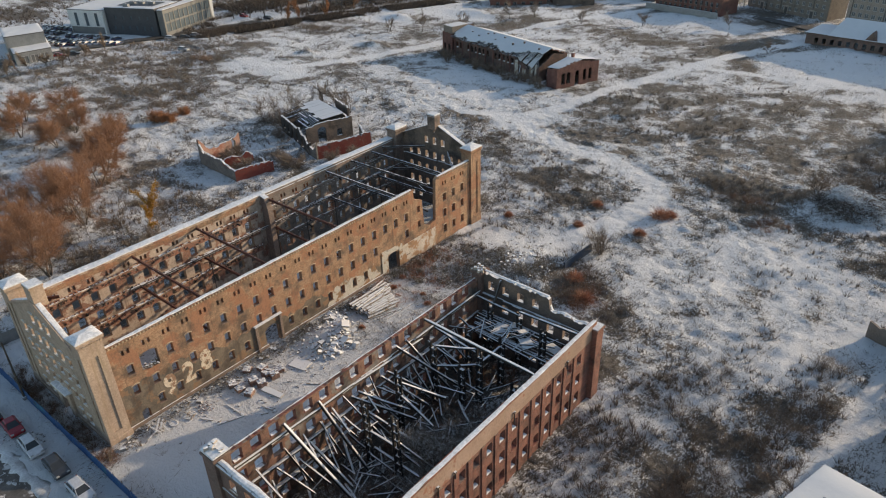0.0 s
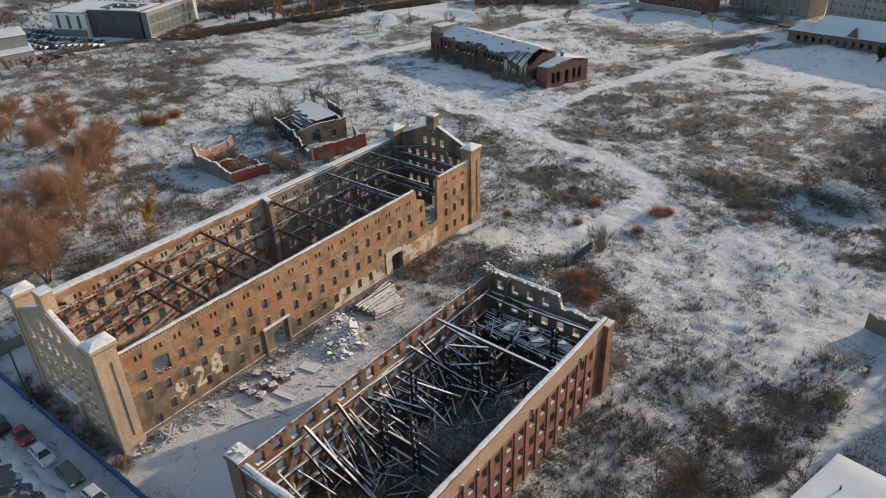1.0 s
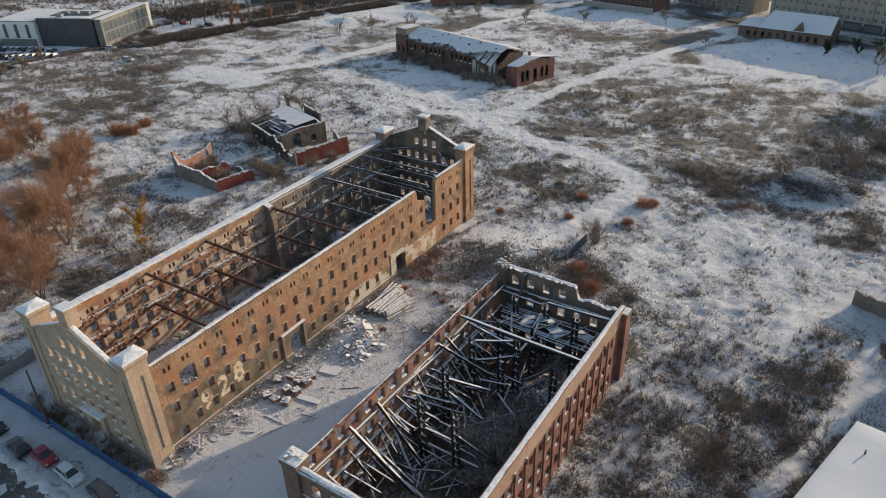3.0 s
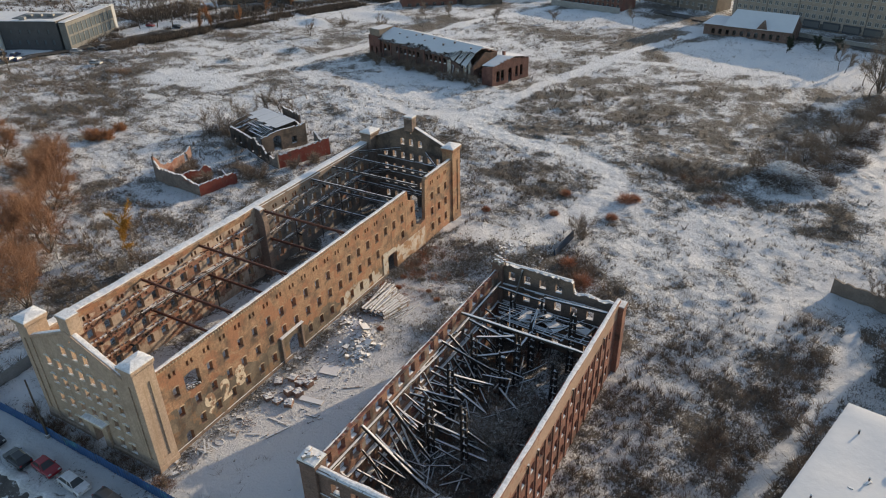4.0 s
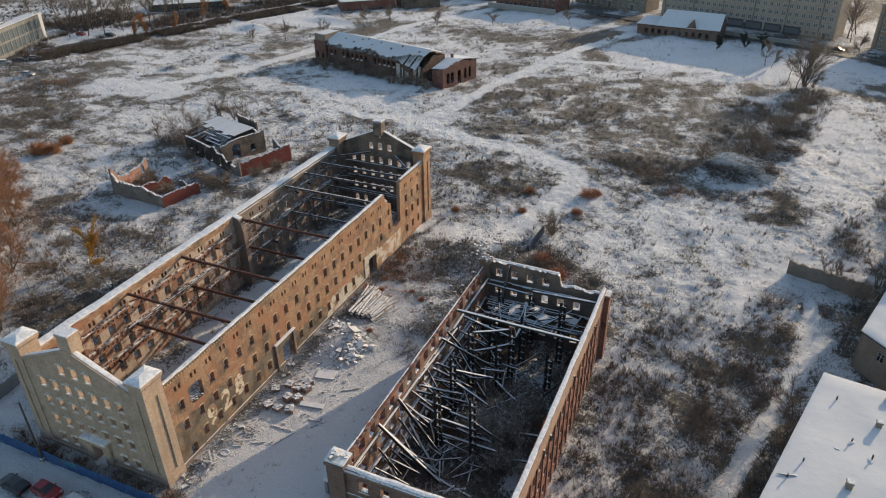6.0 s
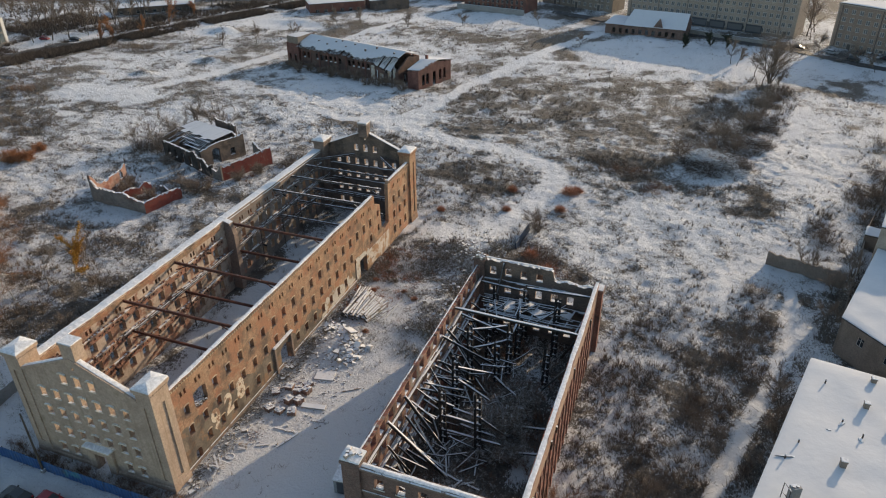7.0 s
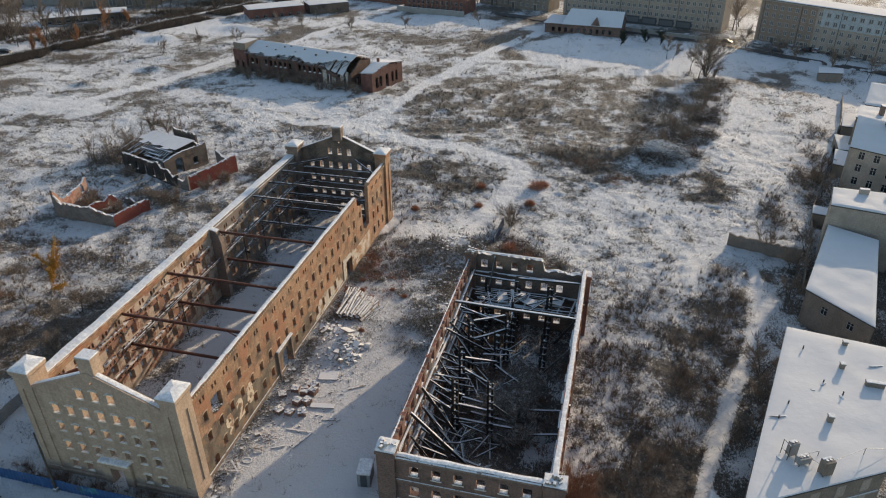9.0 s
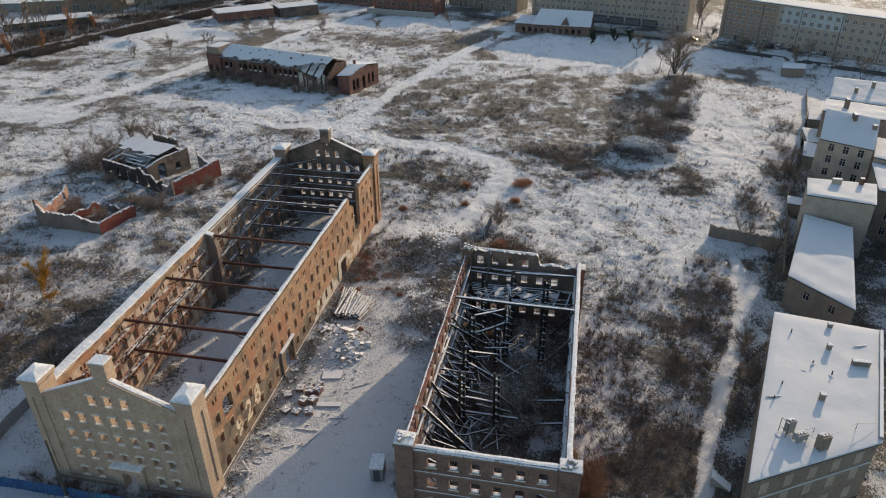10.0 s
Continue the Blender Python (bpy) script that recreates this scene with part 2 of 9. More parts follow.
M_PALECLAD = surf("pale_cladding", (0.62, 0.62, 0.60), (0.68, 0.68, 0.66), scale=0.4, fine=5.0, rough=0.6, bump=0.05)
M_GREYCLAD = surf("grey_cladding", (0.20, 0.205, 0.205), (0.25, 0.255, 0.255), scale=0.4, fine=5.0, rough=0.6, bump=0.05)
M_GLASS = glass_material("window_glass")
M_CEMENT = surf("dirty_cement_render", (0.125, 0.102, 0.080), (0.215, 0.172, 0.128), scale=0.4, fine=5.0, patch=(0.25, 0.152, 0.092), patch_scale=0.5, patch_amount=0.3, stain=(0.07, 0.055, 0.045), stain_scale=0.35, stain_amount=0.65, streak=(0.10, 0.078, 0.06))
M_PALEREMAINS = surf("pale_render_remains", (0.46, 0.42, 0.36), (0.55, 0.51, 0.45), scale=0.5, fine=5.0, patch=(0.30, 0.17, 0.09), patch_scale=0.6, patch_amount=0.45, stain=(0.2, 0.16, 0.12), stain_scale=0.5)
M_CHARWALL = surf("burnt_black_wall", (0.018, 0.016, 0.015), (0.05, 0.040, 0.035), scale=0.6, fine=5.0, patch=(0.17, 0.13, 0.105), patch_scale=0.6, patch_amount=0.05, snow=0.6)
M_FARGLASS = glass_material("far_window_glass", (0.15, 0.15, 0.15))
M_BLUEGLASS = glass_material("curtain_glass", (0.10, 0.13, 0.15))
M_TENEMENT = surf("beige_render", (0.345, 0.290, 0.242), (0.40, 0.34, 0.285), scale=0.3, fine=4.0, stain=(0.27, 0.24, 0.2), stain_scale=0.25, streak=(0.31, 0.275, 0.23))
M_DULLWALL = surf("old_brown_render", (0.19, 0.155, 0.125), (0.26, 0.215, 0.175), scale=0.3, fine=5.0, stain=(0.11, 0.09, 0.075), stain_scale=0.3, stain_amount=0.5)
M_BLOCK = surf("block_render", (0.33, 0.270, 0.222), (0.39, 0.325, 0.268), scale=0.1, fine=2.0, stain=(0.29, 0.245, 0.21), stain_scale=0.1, streak=(0.31, 0.262, 0.222))
M_FARBRICK = surf("far_red_brick", (0.165, 0.068, 0.052), (0.225, 0.108, 0.08), scale=0.3, fine=3.0, stain=(0.085, 0.06, 0.052), stain_scale=0.25, stain_amount=0.55)
M_WORKS = surf("weathered_factory_brick", (0.078, 0.052, 0.045), (0.145, 0.085, 0.068), scale=0.35, fine=3.0, stain=(0.055, 0.045, 0.04), stain_scale=0.25, stain_amount=0.55, patch=(0.25, 0.20, 0.165), patch_scale=0.5, patch_amount=0.05)
M_DARKRED = surf("dull_dark_red_brick", (0.125, 0.055, 0.046), (0.18, 0.088, 0.07), scale=0.5, fine=3.0, stain=(0.07, 0.045, 0.04), stain_scale=0.4, stain_amount=0.5)
M_PAINTRED = surf("red_painted_brick", (0.20, 0.042, 0.032), (0.27, 0.068, 0.05), scale=0.6, fine=5.0, stain=(0.10, 0.05, 0.04), stain_scale=0.6, stain_amount=0.65, patch=(0.24, 0.15, 0.12), patch_scale=0.9, patch_amount=0.1, snow=0.7)
M_RUINGREY = surf("weathered_rubble_wall", (0.165, 0.145, 0.125), (0.27, 0.235, 0.20), scale=0.7, fine=5.0, mortar=(0.24, 0.21, 0.18), stain=(0.09, 0.075, 0.065), stain_scale=0.6, stain_amount=0.45,
                 patch=(0.34, 0.15, 0.095), patch_scale=0.5, patch_amount=0.15, snow=0.8)
M_PINKWALL = surf("flaking_pink_plaster", (0.30, 0.17, 0.13), (0.38, 0.25, 0.20), scale=0.6, fine=5.0, patch=(0.26, 0.10, 0.07), patch_scale=0.6, patch_amount=0.4, stain=(0.12, 0.08, 0.07), stain_scale=0.5, snow=0.5)
M_PAPER = surf("tar_paper", (0.045, 0.043, 0.042), (0.07, 0.066, 0.063), scale=1.0, fine=6.0, snow=0.9)
M_BARK = surf("grey_bark", (0.075, 0.060, 0.048), (0.12, 0.098, 0.08), scale=2.0, fine=12.0, snow=0.2)
M_TRUNK = surf("brown_bark", (0.12, 0.095, 0.075), (0.18, 0.145, 0.115), scale=2.0, fine=12.0, snow=0.2)
M_BIRCH = surf("birch_bark", (0.46, 0.43, 0.39), (0.56, 0.53, 0.49), scale=2.0, fine=10.0, patch=(0.06, 0.05, 0.045), patch_scale=3.0, patch_amount=0.2)
M_SCRUB = twig_material("winter_scrub", (0.115, 0.088, 0.067), (0.28, 0.22, 0.17), frost=0.25)
M_MATTED = twig_material("matted_stalks", (0.095, 0.075, 0.058), (0.25, 0.198, 0.152), frost=0.22)
M_STRAW = twig_material("dry_straw", (0.13, 0.108, 0.082), (0.31, 0.265, 0.205), frost=0.42)
M_TWIG = twig_material("bare_twigs", (0.16, 0.122, 0.094), (0.32, 0.25, 0.195))
M_WILLOW = twig_material("copper_willow", (0.23, 0.118, 0.068), (0.43, 0.235, 0.138))
M_LARCH = twig_material("orange_larch", (0.31, 0.135, 0.06), (0.47, 0.235, 0.12))
M_SLUSH = surf("trodden_snow", (0.42, 0.42, 0.42), (0.62, 0.63, 0.64), scale=0.3, fine=4.0, stain=(0.2, 0.18, 0.16), stain_scale=0.2)
M_CARGLASS = plain("car_glass", (0.03, 0.035, 0.04), 0.35)
M_REDBUSH = twig_material("rust_bush", (0.34, 0.15, 0.085), (0.52, 0.27, 0.165))
M_YELLOW = twig_material("yellow_leaves", (0.42, 0.20, 0.03), (0.56, 0.32, 0.06))
M_FROSTED = twig_material("frosted_scrub", (0.135, 0.108, 0.082), (0.29, 0.23, 0.175), frost=0.50)
M_PILE = twig_material("snowy_branches", (0.14, 0.115, 0.095), (0.28, 0.24, 0.20), frost=0.80)
M_BRUSH = twig_material("dark_brush", (0.13, 0.095, 0.072), (0.28, 0.21, 0.158), frost=0.14)
# darker copy of the dark brush: shade of backlit twigs painted into the colour
M_SHADEBRUSH = twig_material("shade_toned_brush", (0.065, 0.050, 0.040), (0.165, 0.125, 0.098), frost=0.05)
M_CONIFER = twig_material("dark_conifer", (0.022, 0.028, 0.018), (0.06, 0.065, 0.042), frost=0.1)
M_BROWNBRUSH = twig_material("russet_brush", (0.19, 0.10, 0.062), (0.36, 0.20, 0.125), frost=0.08)
M_BLUEFENCE = surf("blue_hoarding", (0.018, 0.075, 0.20), (0.025, 0.11, 0.27), scale=0.6, fine=4.0, rough=0.6, patch=(0.05, 0.20, 0.26), patch_scale=0.35, patch_amount=0.1, stain=(0.06, 0.07, 0.10), stain_scale=0.6)
M_TYRE = plain("tyre_rubber", (0.018, 0.018, 0.018), 0.9)
M_RIM = plain("wheel_rim", (0.35, 0.35, 0.36), 0.35, 0.8)
M_LAMP = plain("lamp_glass", (0.35, 0.35, 0.34), 0.4)
M_STREET = surf("slushy_asphalt", (0.07, 0.062, 0.056), (0.13, 0.118, 0.108), scale=0.3, fine=4.0, rough=0.8, patch=(0.45, 0.45, 0.45), patch_scale=0.7, patch_amount=0.25)
M_TAIL = plain("tail_lamp", (0.35, 0.02, 0.02), 0.2)

# ---- mesh tools ----
WORLD = {}


class Build:
    """Collects vertices and faces of one mesh."""

    def __init__(self):
        self.v, self.f, self.m = [], [], []

    def add(self, verts, faces, slot=0):
        o = len(self.v)
        self.v.extend(tuple(p) for p in verts)
        self.f.extend([tuple(i + o for i in f) for f in faces])
        self.m.extend([slot] * len(faces))
        return self

    def box(self, x0, y0, z0, x1, y1, z1, slot=0, chamfer=0.0):
        if chamfer <= 0:
            v = [(x, y, z) for z in (z0, z1) for x, y in ((x0, y0), (x1, y0), (x1, y1), (x0, y1))]
            return self.add(v, [(0, 3, 2, 1), (4, 5, 6, 7), (0, 1, 5, 4), (1, 2, 6, 5), (2, 3, 7, 6), (3, 0, 4, 7)], slot)
        c = chamfer
        rings = []
        for z, k in ((z0, c), (z0 + c, 0), (z1 - c, 0), (z1, c)):
            rings.append([(x0 + c, y0 + k, z), (x1 - c, y0 + k, z), (x1 - k, y0 + c, z), (x1 - k, y1 - c, z), (x1 - c, y1 - k, z), (x0 + c, y1 - k, z), (x0 + k, y1 - c, z), (x0 + k, y0 + c, z)])
        return self.loft(rings, slot)

    def loft(self, rings, slot=0, closed=True, cap=True):
        n = len(rings[0])
        v = [p for r in rings for p in r]
        f = []
        for k in range(len(rings) - 1):
            for i in range(n if closed else n - 1):
                j = (i + 1) % n
                f.append((k * n + i, k * n + j, (k + 1) * n + j, (k + 1) * n + i))
        if cap and closed:
            f.append(tuple(reversed(range(n))))
            f.append(tuple((len(rings) - 1) * n + i for i in range(n)))
        return self.add(v, f, slot)

    def prism(self, pts, z0, z1, slot=0):
        return self.loft([[(x, y, z0) for x, y in pts], [(x, y, z1) for x, y in pts]], slot)

    def tube(self, p, q, r0, r1=None, n=6, slot=0, cap=True):
        r1 = r0 if r1 is None else r1
        p, q = Vector(p), Vector(q)
        d = (q - p).normalized()
        a = d.orthogonal().normalized()
        b = d.cross(a)
        ring = lambda c, r: [tuple(c + r * (math.cos(2 * math.pi * i / n) * a + math.sin(2 * math.pi * i / n) * b)) for i in range(n)]
        return self.loft([ring(p, r0), ring(q, r1)], slot, True, cap)

    def beam(self, p, q, w, h, slot=0):
        """A straight bar of width w and height h from p to q, its height as upright as it can be."""
        p, q = Vector(p), Vector(q)
        d = (q - p).normalized()
        s = d.cross(Vector((0, 0, 1)))
        s = s.normalized() if s.length > 1e-4 else Vector((1, 0, 0))
        u = s.cross(d)
        ring = lambda c: [tuple(c + s * a * w / 2 + u * b * h / 2) for a, b in ((-1, -1), (1, -1), (1, 1), (-1, 1))]
        return self.loft([ring(p), ring(q)], slot)

    def lump(self, c, size, rough=0.25, rng=random, flat=0.0):
        """A broken stone: a cube whose corners are knocked about."""
        cx, cy, cz = c
        a = rng.uniform(0, 6.28)
        ca, sa = math.cos(a), math.sin(a)
        v = []
        for z in (-1, 1):
            for x, y in ((-1, -1), (1, -1), (1, 1), (-1, 1)):
                k = 1 - (0.25 if z > 0 else 0)
                px, py, pz = (x * k * (1 + rng.uniform(-rough, rough)) * size[0] / 2, y * k * (1 + rng.uniform(-rough, rough)) * size[1] / 2, z * (1 + rng.uniform(-rough, rough)) * size[2] / 2)
                v.append((cx + px * ca - py * sa, cy + px * sa + py * ca, cz + pz))
        return self.add(v, [(0, 3, 2, 1), (4, 5, 6, 7), (0, 1, 5, 4), (1, 2, 6, 5), (2, 3, 7, 6), (3, 0, 4, 7)])

    def mesh(self, name, *mats, smooth=False):
        me = bpy.data.meshes.new(name)
        me.from_pydata(self.v, [], self.f)
        for m in mats:
            me.materials.append(m)
        if len(mats) > 1:
            me.polygons.foreach_set("material_index", self.m)
        if smooth:
            me.polygons.foreach_set("use_smooth", [True] * len(self.f))
        me.update()
        return me


def put(name, data, parent=None, m=None, label=""):
    """Links data (a mesh, a Build with one material, or None for an Empty) under parent, at the world pose m."""
    m = Matrix.Identity(4) if m is None else m
    ob = new(name, data)
    if parent is not None:
        ob.parent = parent
        ob.matrix_basis = WORLD[parent].inverted() @ m
    else:
        ob.matrix_basis = m
    WORLD[ob] = m
    if label:
        tagged(ob, label)
    return ob


def part(name, build, material, parent, label="", m=None, smooth=False):
    mats = material if isinstance(material, tuple) else (material,)
    return put(name, build.mesh(name, *mats, smooth=smooth), parent, WORLD[parent] if m is None else m, label)


def thing(name, m, label, category, group="", kind=""):
    return tagged(put(name, None, None, m), label, category, group, kind)


def single(name, build, material, label, category, group="", kind="", m=None, smooth=False):
    mats = material if isinstance(material, tuple) else (material,)
    return tagged(put(name, build.mesh(name, *mats, smooth=smooth), None, m), label, category, group, kind)


def value_noise(x, y, size, seed=0):
    x, y = np.asarray(x, float) / size + seed * 17.3, np.asarray(y, float) / size + seed * 9.1
    xi, yi = np.floor(x), np.floor(y)
    fx, fy = x - xi, y - yi
    fx, fy = fx * fx * (3 - 2 * fx), fy * fy * (3 - 2 * fy)
    h = lambda a, b: np.modf(np.abs(np.sin(a * 127.1 + b * 311.7 + seed * 7.7) * 43758.5453))[0]
    return (h(xi, yi) * (1 - fx) + h(xi + 1, yi) * fx) * (1 - fy) + (h(xi, yi + 1) * (1 - fx) + h(xi + 1, yi + 1) * fx) * fy


def along(u, profile):
    us, zs = zip(*profile)
    return float(np.interp(u, us, zs))


def wall(length, profile, thick, openings, base=-1.2, cuts=()):
    """A wall along x from 0 to length, its outer face at y = 0, its inner face at y = thick; profile: (x, height) pairs of the top;
    openings: (x0, x1, z0, z1, rise) with a segment arch of that rise."""
    b = Build()
    us = sorted({0.0, length, *[round(u, 4) for u, _ in profile if 0 <= u <= length], *[round(u, 4) for o in openings for u in o[:2]], *[round(c, 4) for c in cuts]})

    def solid(u, at):
        top = along(at, profile)
        spans, low = [], base
        for x0, x1, z0, z1, _ in sorted([o for o in openings if o[0] - 1e-6 <= u <= o[1] + 1e-6], key=lambda o: o[2]):
            if min(z0, top) > low:
                spans.append((low, min(z0, top)))
            low = max(low, z1)
        if low < top:
            spans.append((low, top))
        return spans

    cells = []
    for u0, u1 in zip(us, us[1:]):
        mid = (u0 + u1) / 2
        s0, s1 = solid(mid, u0 + 1e-5), solid(mid, u1 - 1e-5)
        n = min(len(s0), len(s1))
        s0, s1 = s0[:n], s1[:n]
        cells.append((s0, s1))
        for (a0, c0), (a1, c1) in zip(s0, s1):
            v = [(u0, 0, a0), (u1, 0, a1), (u1, 0, c1), (u0, 0, c0), (u0, thick, a0), (u1, thick, a1), (u1, thick, c1), (u0, thick, c0)]
            b.add(v, [(0, 1, 2, 3)], 0)
            b.add(v, [(5, 4, 7, 6)], 1)
            b.add(v, [(3, 2, 6, 7), (1, 0, 4, 5)], 0)
    for k, u in enumerate(us):
        left = cells[k - 1][1] if k > 0 else []
        right = cells[k][0] if k < len(cells) else []
        zs = sorted({z for s in left + right for z in s})
        for z0, z1 in zip(zs, zs[1:]):
            zm = (z0 + z1) / 2
            il, ir = any(a < zm < c for a, c in left), any(a < zm < c for a, c in right)
            if il and not ir:
                b.add([(u, 0, z0), (u, thick, z0), (u, thick, z1), (u, 0, z1)], [(0, 1, 2, 3)], 0)
            elif ir and not il:
                b.add([(u, 0, z0), (u, thick, z0), (u, thick, z1), (u, 0, z1)], [(3, 2, 1, 0)], 0)
    for x0, x1, z0, z1, rise in openings:
        if rise > 0:
            n = 6
            xm, half = (x0 + x1) / 2, (x1 - x0) / 2
            arc = [(xm + half * t, z1 - rise * t * t) for t in [-1 + 2 * i / n for i in range(n + 1)]]
            for (a, za), (c, zc) in zip(arc, arc[1:]):
                v = [(a, 0.003, za), (c, 0.003, zc), (c, 0.003, z1), (a, 0.003, z1), (a, thick - 0.003, za), (c, thick - 0.003, zc), (c, thick - 0.003, z1), (a, thick - 0.003, z1)]
                b.add(v, [(0, 1, 2, 3), (1, 0, 4, 5)], 0)
                b.add(v, [(5, 4, 7, 6)], 1)
    return b


def coping(profile, thick, over=0.06, height=0.16, rng=random, bits=0.6, gaps=0.0):
    """Snow lying along a wall's top: a soft ridge of uneven width and height."""
    b = Build()
    rings, length = [], profile[-1][0]
    n = max(2, int(length / bits))
    for i in range(n + 1):
        u = length * i / n
        z = along(u, profile)
        if i % 5 == 0 or not rings:
            goal = [height * rng.uniform(0.5, 1.3), over * rng.uniform(-0.9, 1.2), over * rng.uniform(-0.9, 1.2)]
            now = goal if not rings else now
        now = [c + (g - c) * 0.35 for c, g in zip(now, goal)]
        h = now[0] * rng.uniform(0.85, 1.15)
        o0, o1 = now[1] + over * rng.uniform(-0.2, 0.2), now[2] + over * rng.uniform(-0.2, 0.2)
        y0, y1 = -o0, thick + o1
        rings.append([(u, y0, z + 0.004), (u, y0 + 0.05, z + h * 0.7), (u, (y0 + y1) / 2, z + h), (u, y1 - 0.05, z + h * 0.7), (u, y1, z + 0.004)])
    return b.loft(rings)


def ragged(points, rng, amount=0.12, bits=0.45):
    """A broken wall top: the profile with small steps knocked out of it."""
    out = []
    length = points[-1][0]
    n = max(2, int(length / bits))
    for i in range(n + 1):
        u = length * i / n
        out.append((u, along(u, points) - abs(rng.gauss(0, amount))))
    return out


EAST, WEST, SOUTH, NORTH = 90, -90, 0, 180

# ---- ground: one sheet out to the horizon ----
PATHS = [
    (2.3, [(24, 290), (10, 257), (-4, 224), (-12, 192), (-19, 168), (-22, 144), (-26, 132), (-22, 124), (-8, 118), (7, 116), (18, 112), (23, 106), (22, 97), (21, 89), (18, 80), (14, 73), (6, 72)]),
    (1.8, [(-26, 132), (-33, 128), (-42, 124), (-52, 128)]),
    (1.9, [(-88, 198), (-96, 183), (-101, 160), (-107, 138), (-115, 120), (-133, 120)]),
    (1.9, [(-60, 282), (-76, 245), (-82, 224), (-84, 206), (-88, 198), (-86, 186)]),
    (1.4, [(-14, 194), (-7, 201), (10, 205), (26, 206.5), (46, 207.5), (70, 205)]),
    (1.0, [(56, -6), (57, 8), (58.5, 18), (64, 37.5), (68, 50), (70.5, 60), (70, 71)]),
]
SNOWFIELDS = [  # x, y, radius x, radius y, cover
    (11, 16, 11, 22, 0.96), (9, 40, 8, 10, 0.80), (-120, 119, 17, 8, 0.95), (80, 135, 13, 52, 0.79), (50, 82, 30, 20, 0.77), (-38, 68, 13, 24, 0.62), (-76, 74, 22, 20, 0.64), (15, 42, 5, 8, 0.74), (66, 225, 40, 24, 0.95), (28, 228, 22, 22, 0.9),
    (-64, 142, 26, 9, 0.78), (-44, 137, 12, 6, 0.9), (-78, 64, 6, 7, 0.72), (-62, 54.5, 9, 3, 0.82), (-10, -6, 60, 6.5, 0.84), (-30, 4, 8, 9, 0.68), (-11.5, 40, 6.4, 36, 0.80), (0, 118, 20, 3, 0.8),
    (-35, 262, 30, 14, 0.8), (-134, 223, 20, 10, 0.85), (-222, 112, 34, 40, 0.85), (-60, 155, 24, 6, 0.9), (10, 71, 9, 4, 0.97), (27, 100, 10, 8, 0.72), (-110, 160, 40, 30, 0.58), (140, 150, 45, 90, 0.85), (-150, 215, 16, 30, 0.8),
    (-190, 158, 6, 10, 0.95), (-182, 174, 6, 9, 0.95), (70.5, 60, 3, 8, 0.74), (54, 114, 7, 3, 0.75), (-95, 95, 14, 12, 0.7), (55, 119, 8.5, 6.5, 0.72), (-125, 137, 5, 3.5, 0.88), (-116, 159, 6, 3.5, 0.88), (-138, 196, 9, 5, 0.88), (-117, 221, 16, 6, 0.88), (20, 152, 30, 27, 0.50), (-72, 112, 24, 12, 0.70), (-48, 104, 18, 12, 0.68), (-130, 150, 30, 16, 0.66),
]
THICKETS = [  # x, y, radius x, radius y, cover, shrub density
    (65, 63, 3.5, 9, 0.36, 1.0), (61.5, 46, 4, 9, 0.36, 1.0), (56.5, 26, 3.5, 12, 0.34, 1.0), (49, 30, 8, 36, 0.58, 0.85), (53.5, 28, 4.5, 34, 0.40, 1.1), (48, 6, 5, 9, 0.3, 1.2), (-150, 100, 22, 13, 0.40, 1.0), (-128, 88, 18, 9, 0.44, 0.9), (-168, 110, 10, 8, 0.5, 0.6), (-12, -1.4, 12, 1.2, 0.5, 0.6), (56, 66, 7, 12, 0.62, 0.6), (77.5, 97, 4, 7, 0.34, 1.1), (86, 112, 3, 12, 0.3, 1.1), (60, 30, 4, 10, 0.42, 1.1), (3, 148, 26, 16, 0.42, 0.85), (50, 122, 9, 9, 0.40, 0.8), (60, 145, 9, 26, 0.47, 0.8), (69, 168, 7, 18, 0.47, 0.8), (71, 186, 7, 12, 0.42, 0.8), (64, 200, 7, 7, 0.4, 0.7), (126, 208, 20, 14, 0.35, 0.8),
    (36, 120, 10, 5, 0.15, 1.2), (27, 67, 6, 6, 0.12, 1.2), (-70, 28, 32, 22, 0.52, 0.7), (-120, 62, 45, 24, 0.50, 0.75), (-165, 100, 24, 40, 0.48, 0.8), (-88, 62, 22, 14, 0.54, 0.5), (8, 60, 8, 12, 0.56, 0.45),
    (-14, 157, 14, 10, 0.4, 0.6), (28, 176, 24, 12, 0.42, 0.55), (-60, 75, 12, 10, 0.45, 0.6), (4, 100, 14, 6, 0.42, 0.6), (-140, 185, 26, 30, 0.4, 0.6), (-27, 38, 6, 30, 0.44, 0.8), (-40, 26, 9, 12, 0.44, 0.75), (-41, 52, 9, 10, 0.46, 0.7),
    (88, 118, 3, 50, 0.25, 1.1), (-134, 78, 14, 7, 0.38, 0.8), (-150, 114, 9, 6, 0.3, 0.9), (-150, 166, 12, 6, 0.28, 1.0), (-78, 92, 6, 8, 0.25, 1.0), (-62, 63, 5, 4, 0.25, 1.3), (-36, 91, 5, 8, 0.3, 0.9), (-60, 66, 8, 3, 0.25, 1.0),
]
# mounds at (-136, 201) and (-115, 227) are added to shade snow south of them
MOUNDS = [(-124.5, 139, 3, 2.4, 1.7), (-114, 162, 5, 3, 1.6), (-136, 201, 8, 3.5, 1.6), (-115, 227, 14, 4, 1.8), (55, 121.5, 8, 5, 1.6), (17, 64, 8, 6, 1.3), (17, 42, 6, 8, 0.9), (5.0, 31.5, 4.0, 4.2, 1.0), (66, 133, 8, 10, 1.2), (50, 124, 7, 7, 1.5), (-71, 20, 12, 9, 1.0), (30, 240, 18, 9, 1.0)]


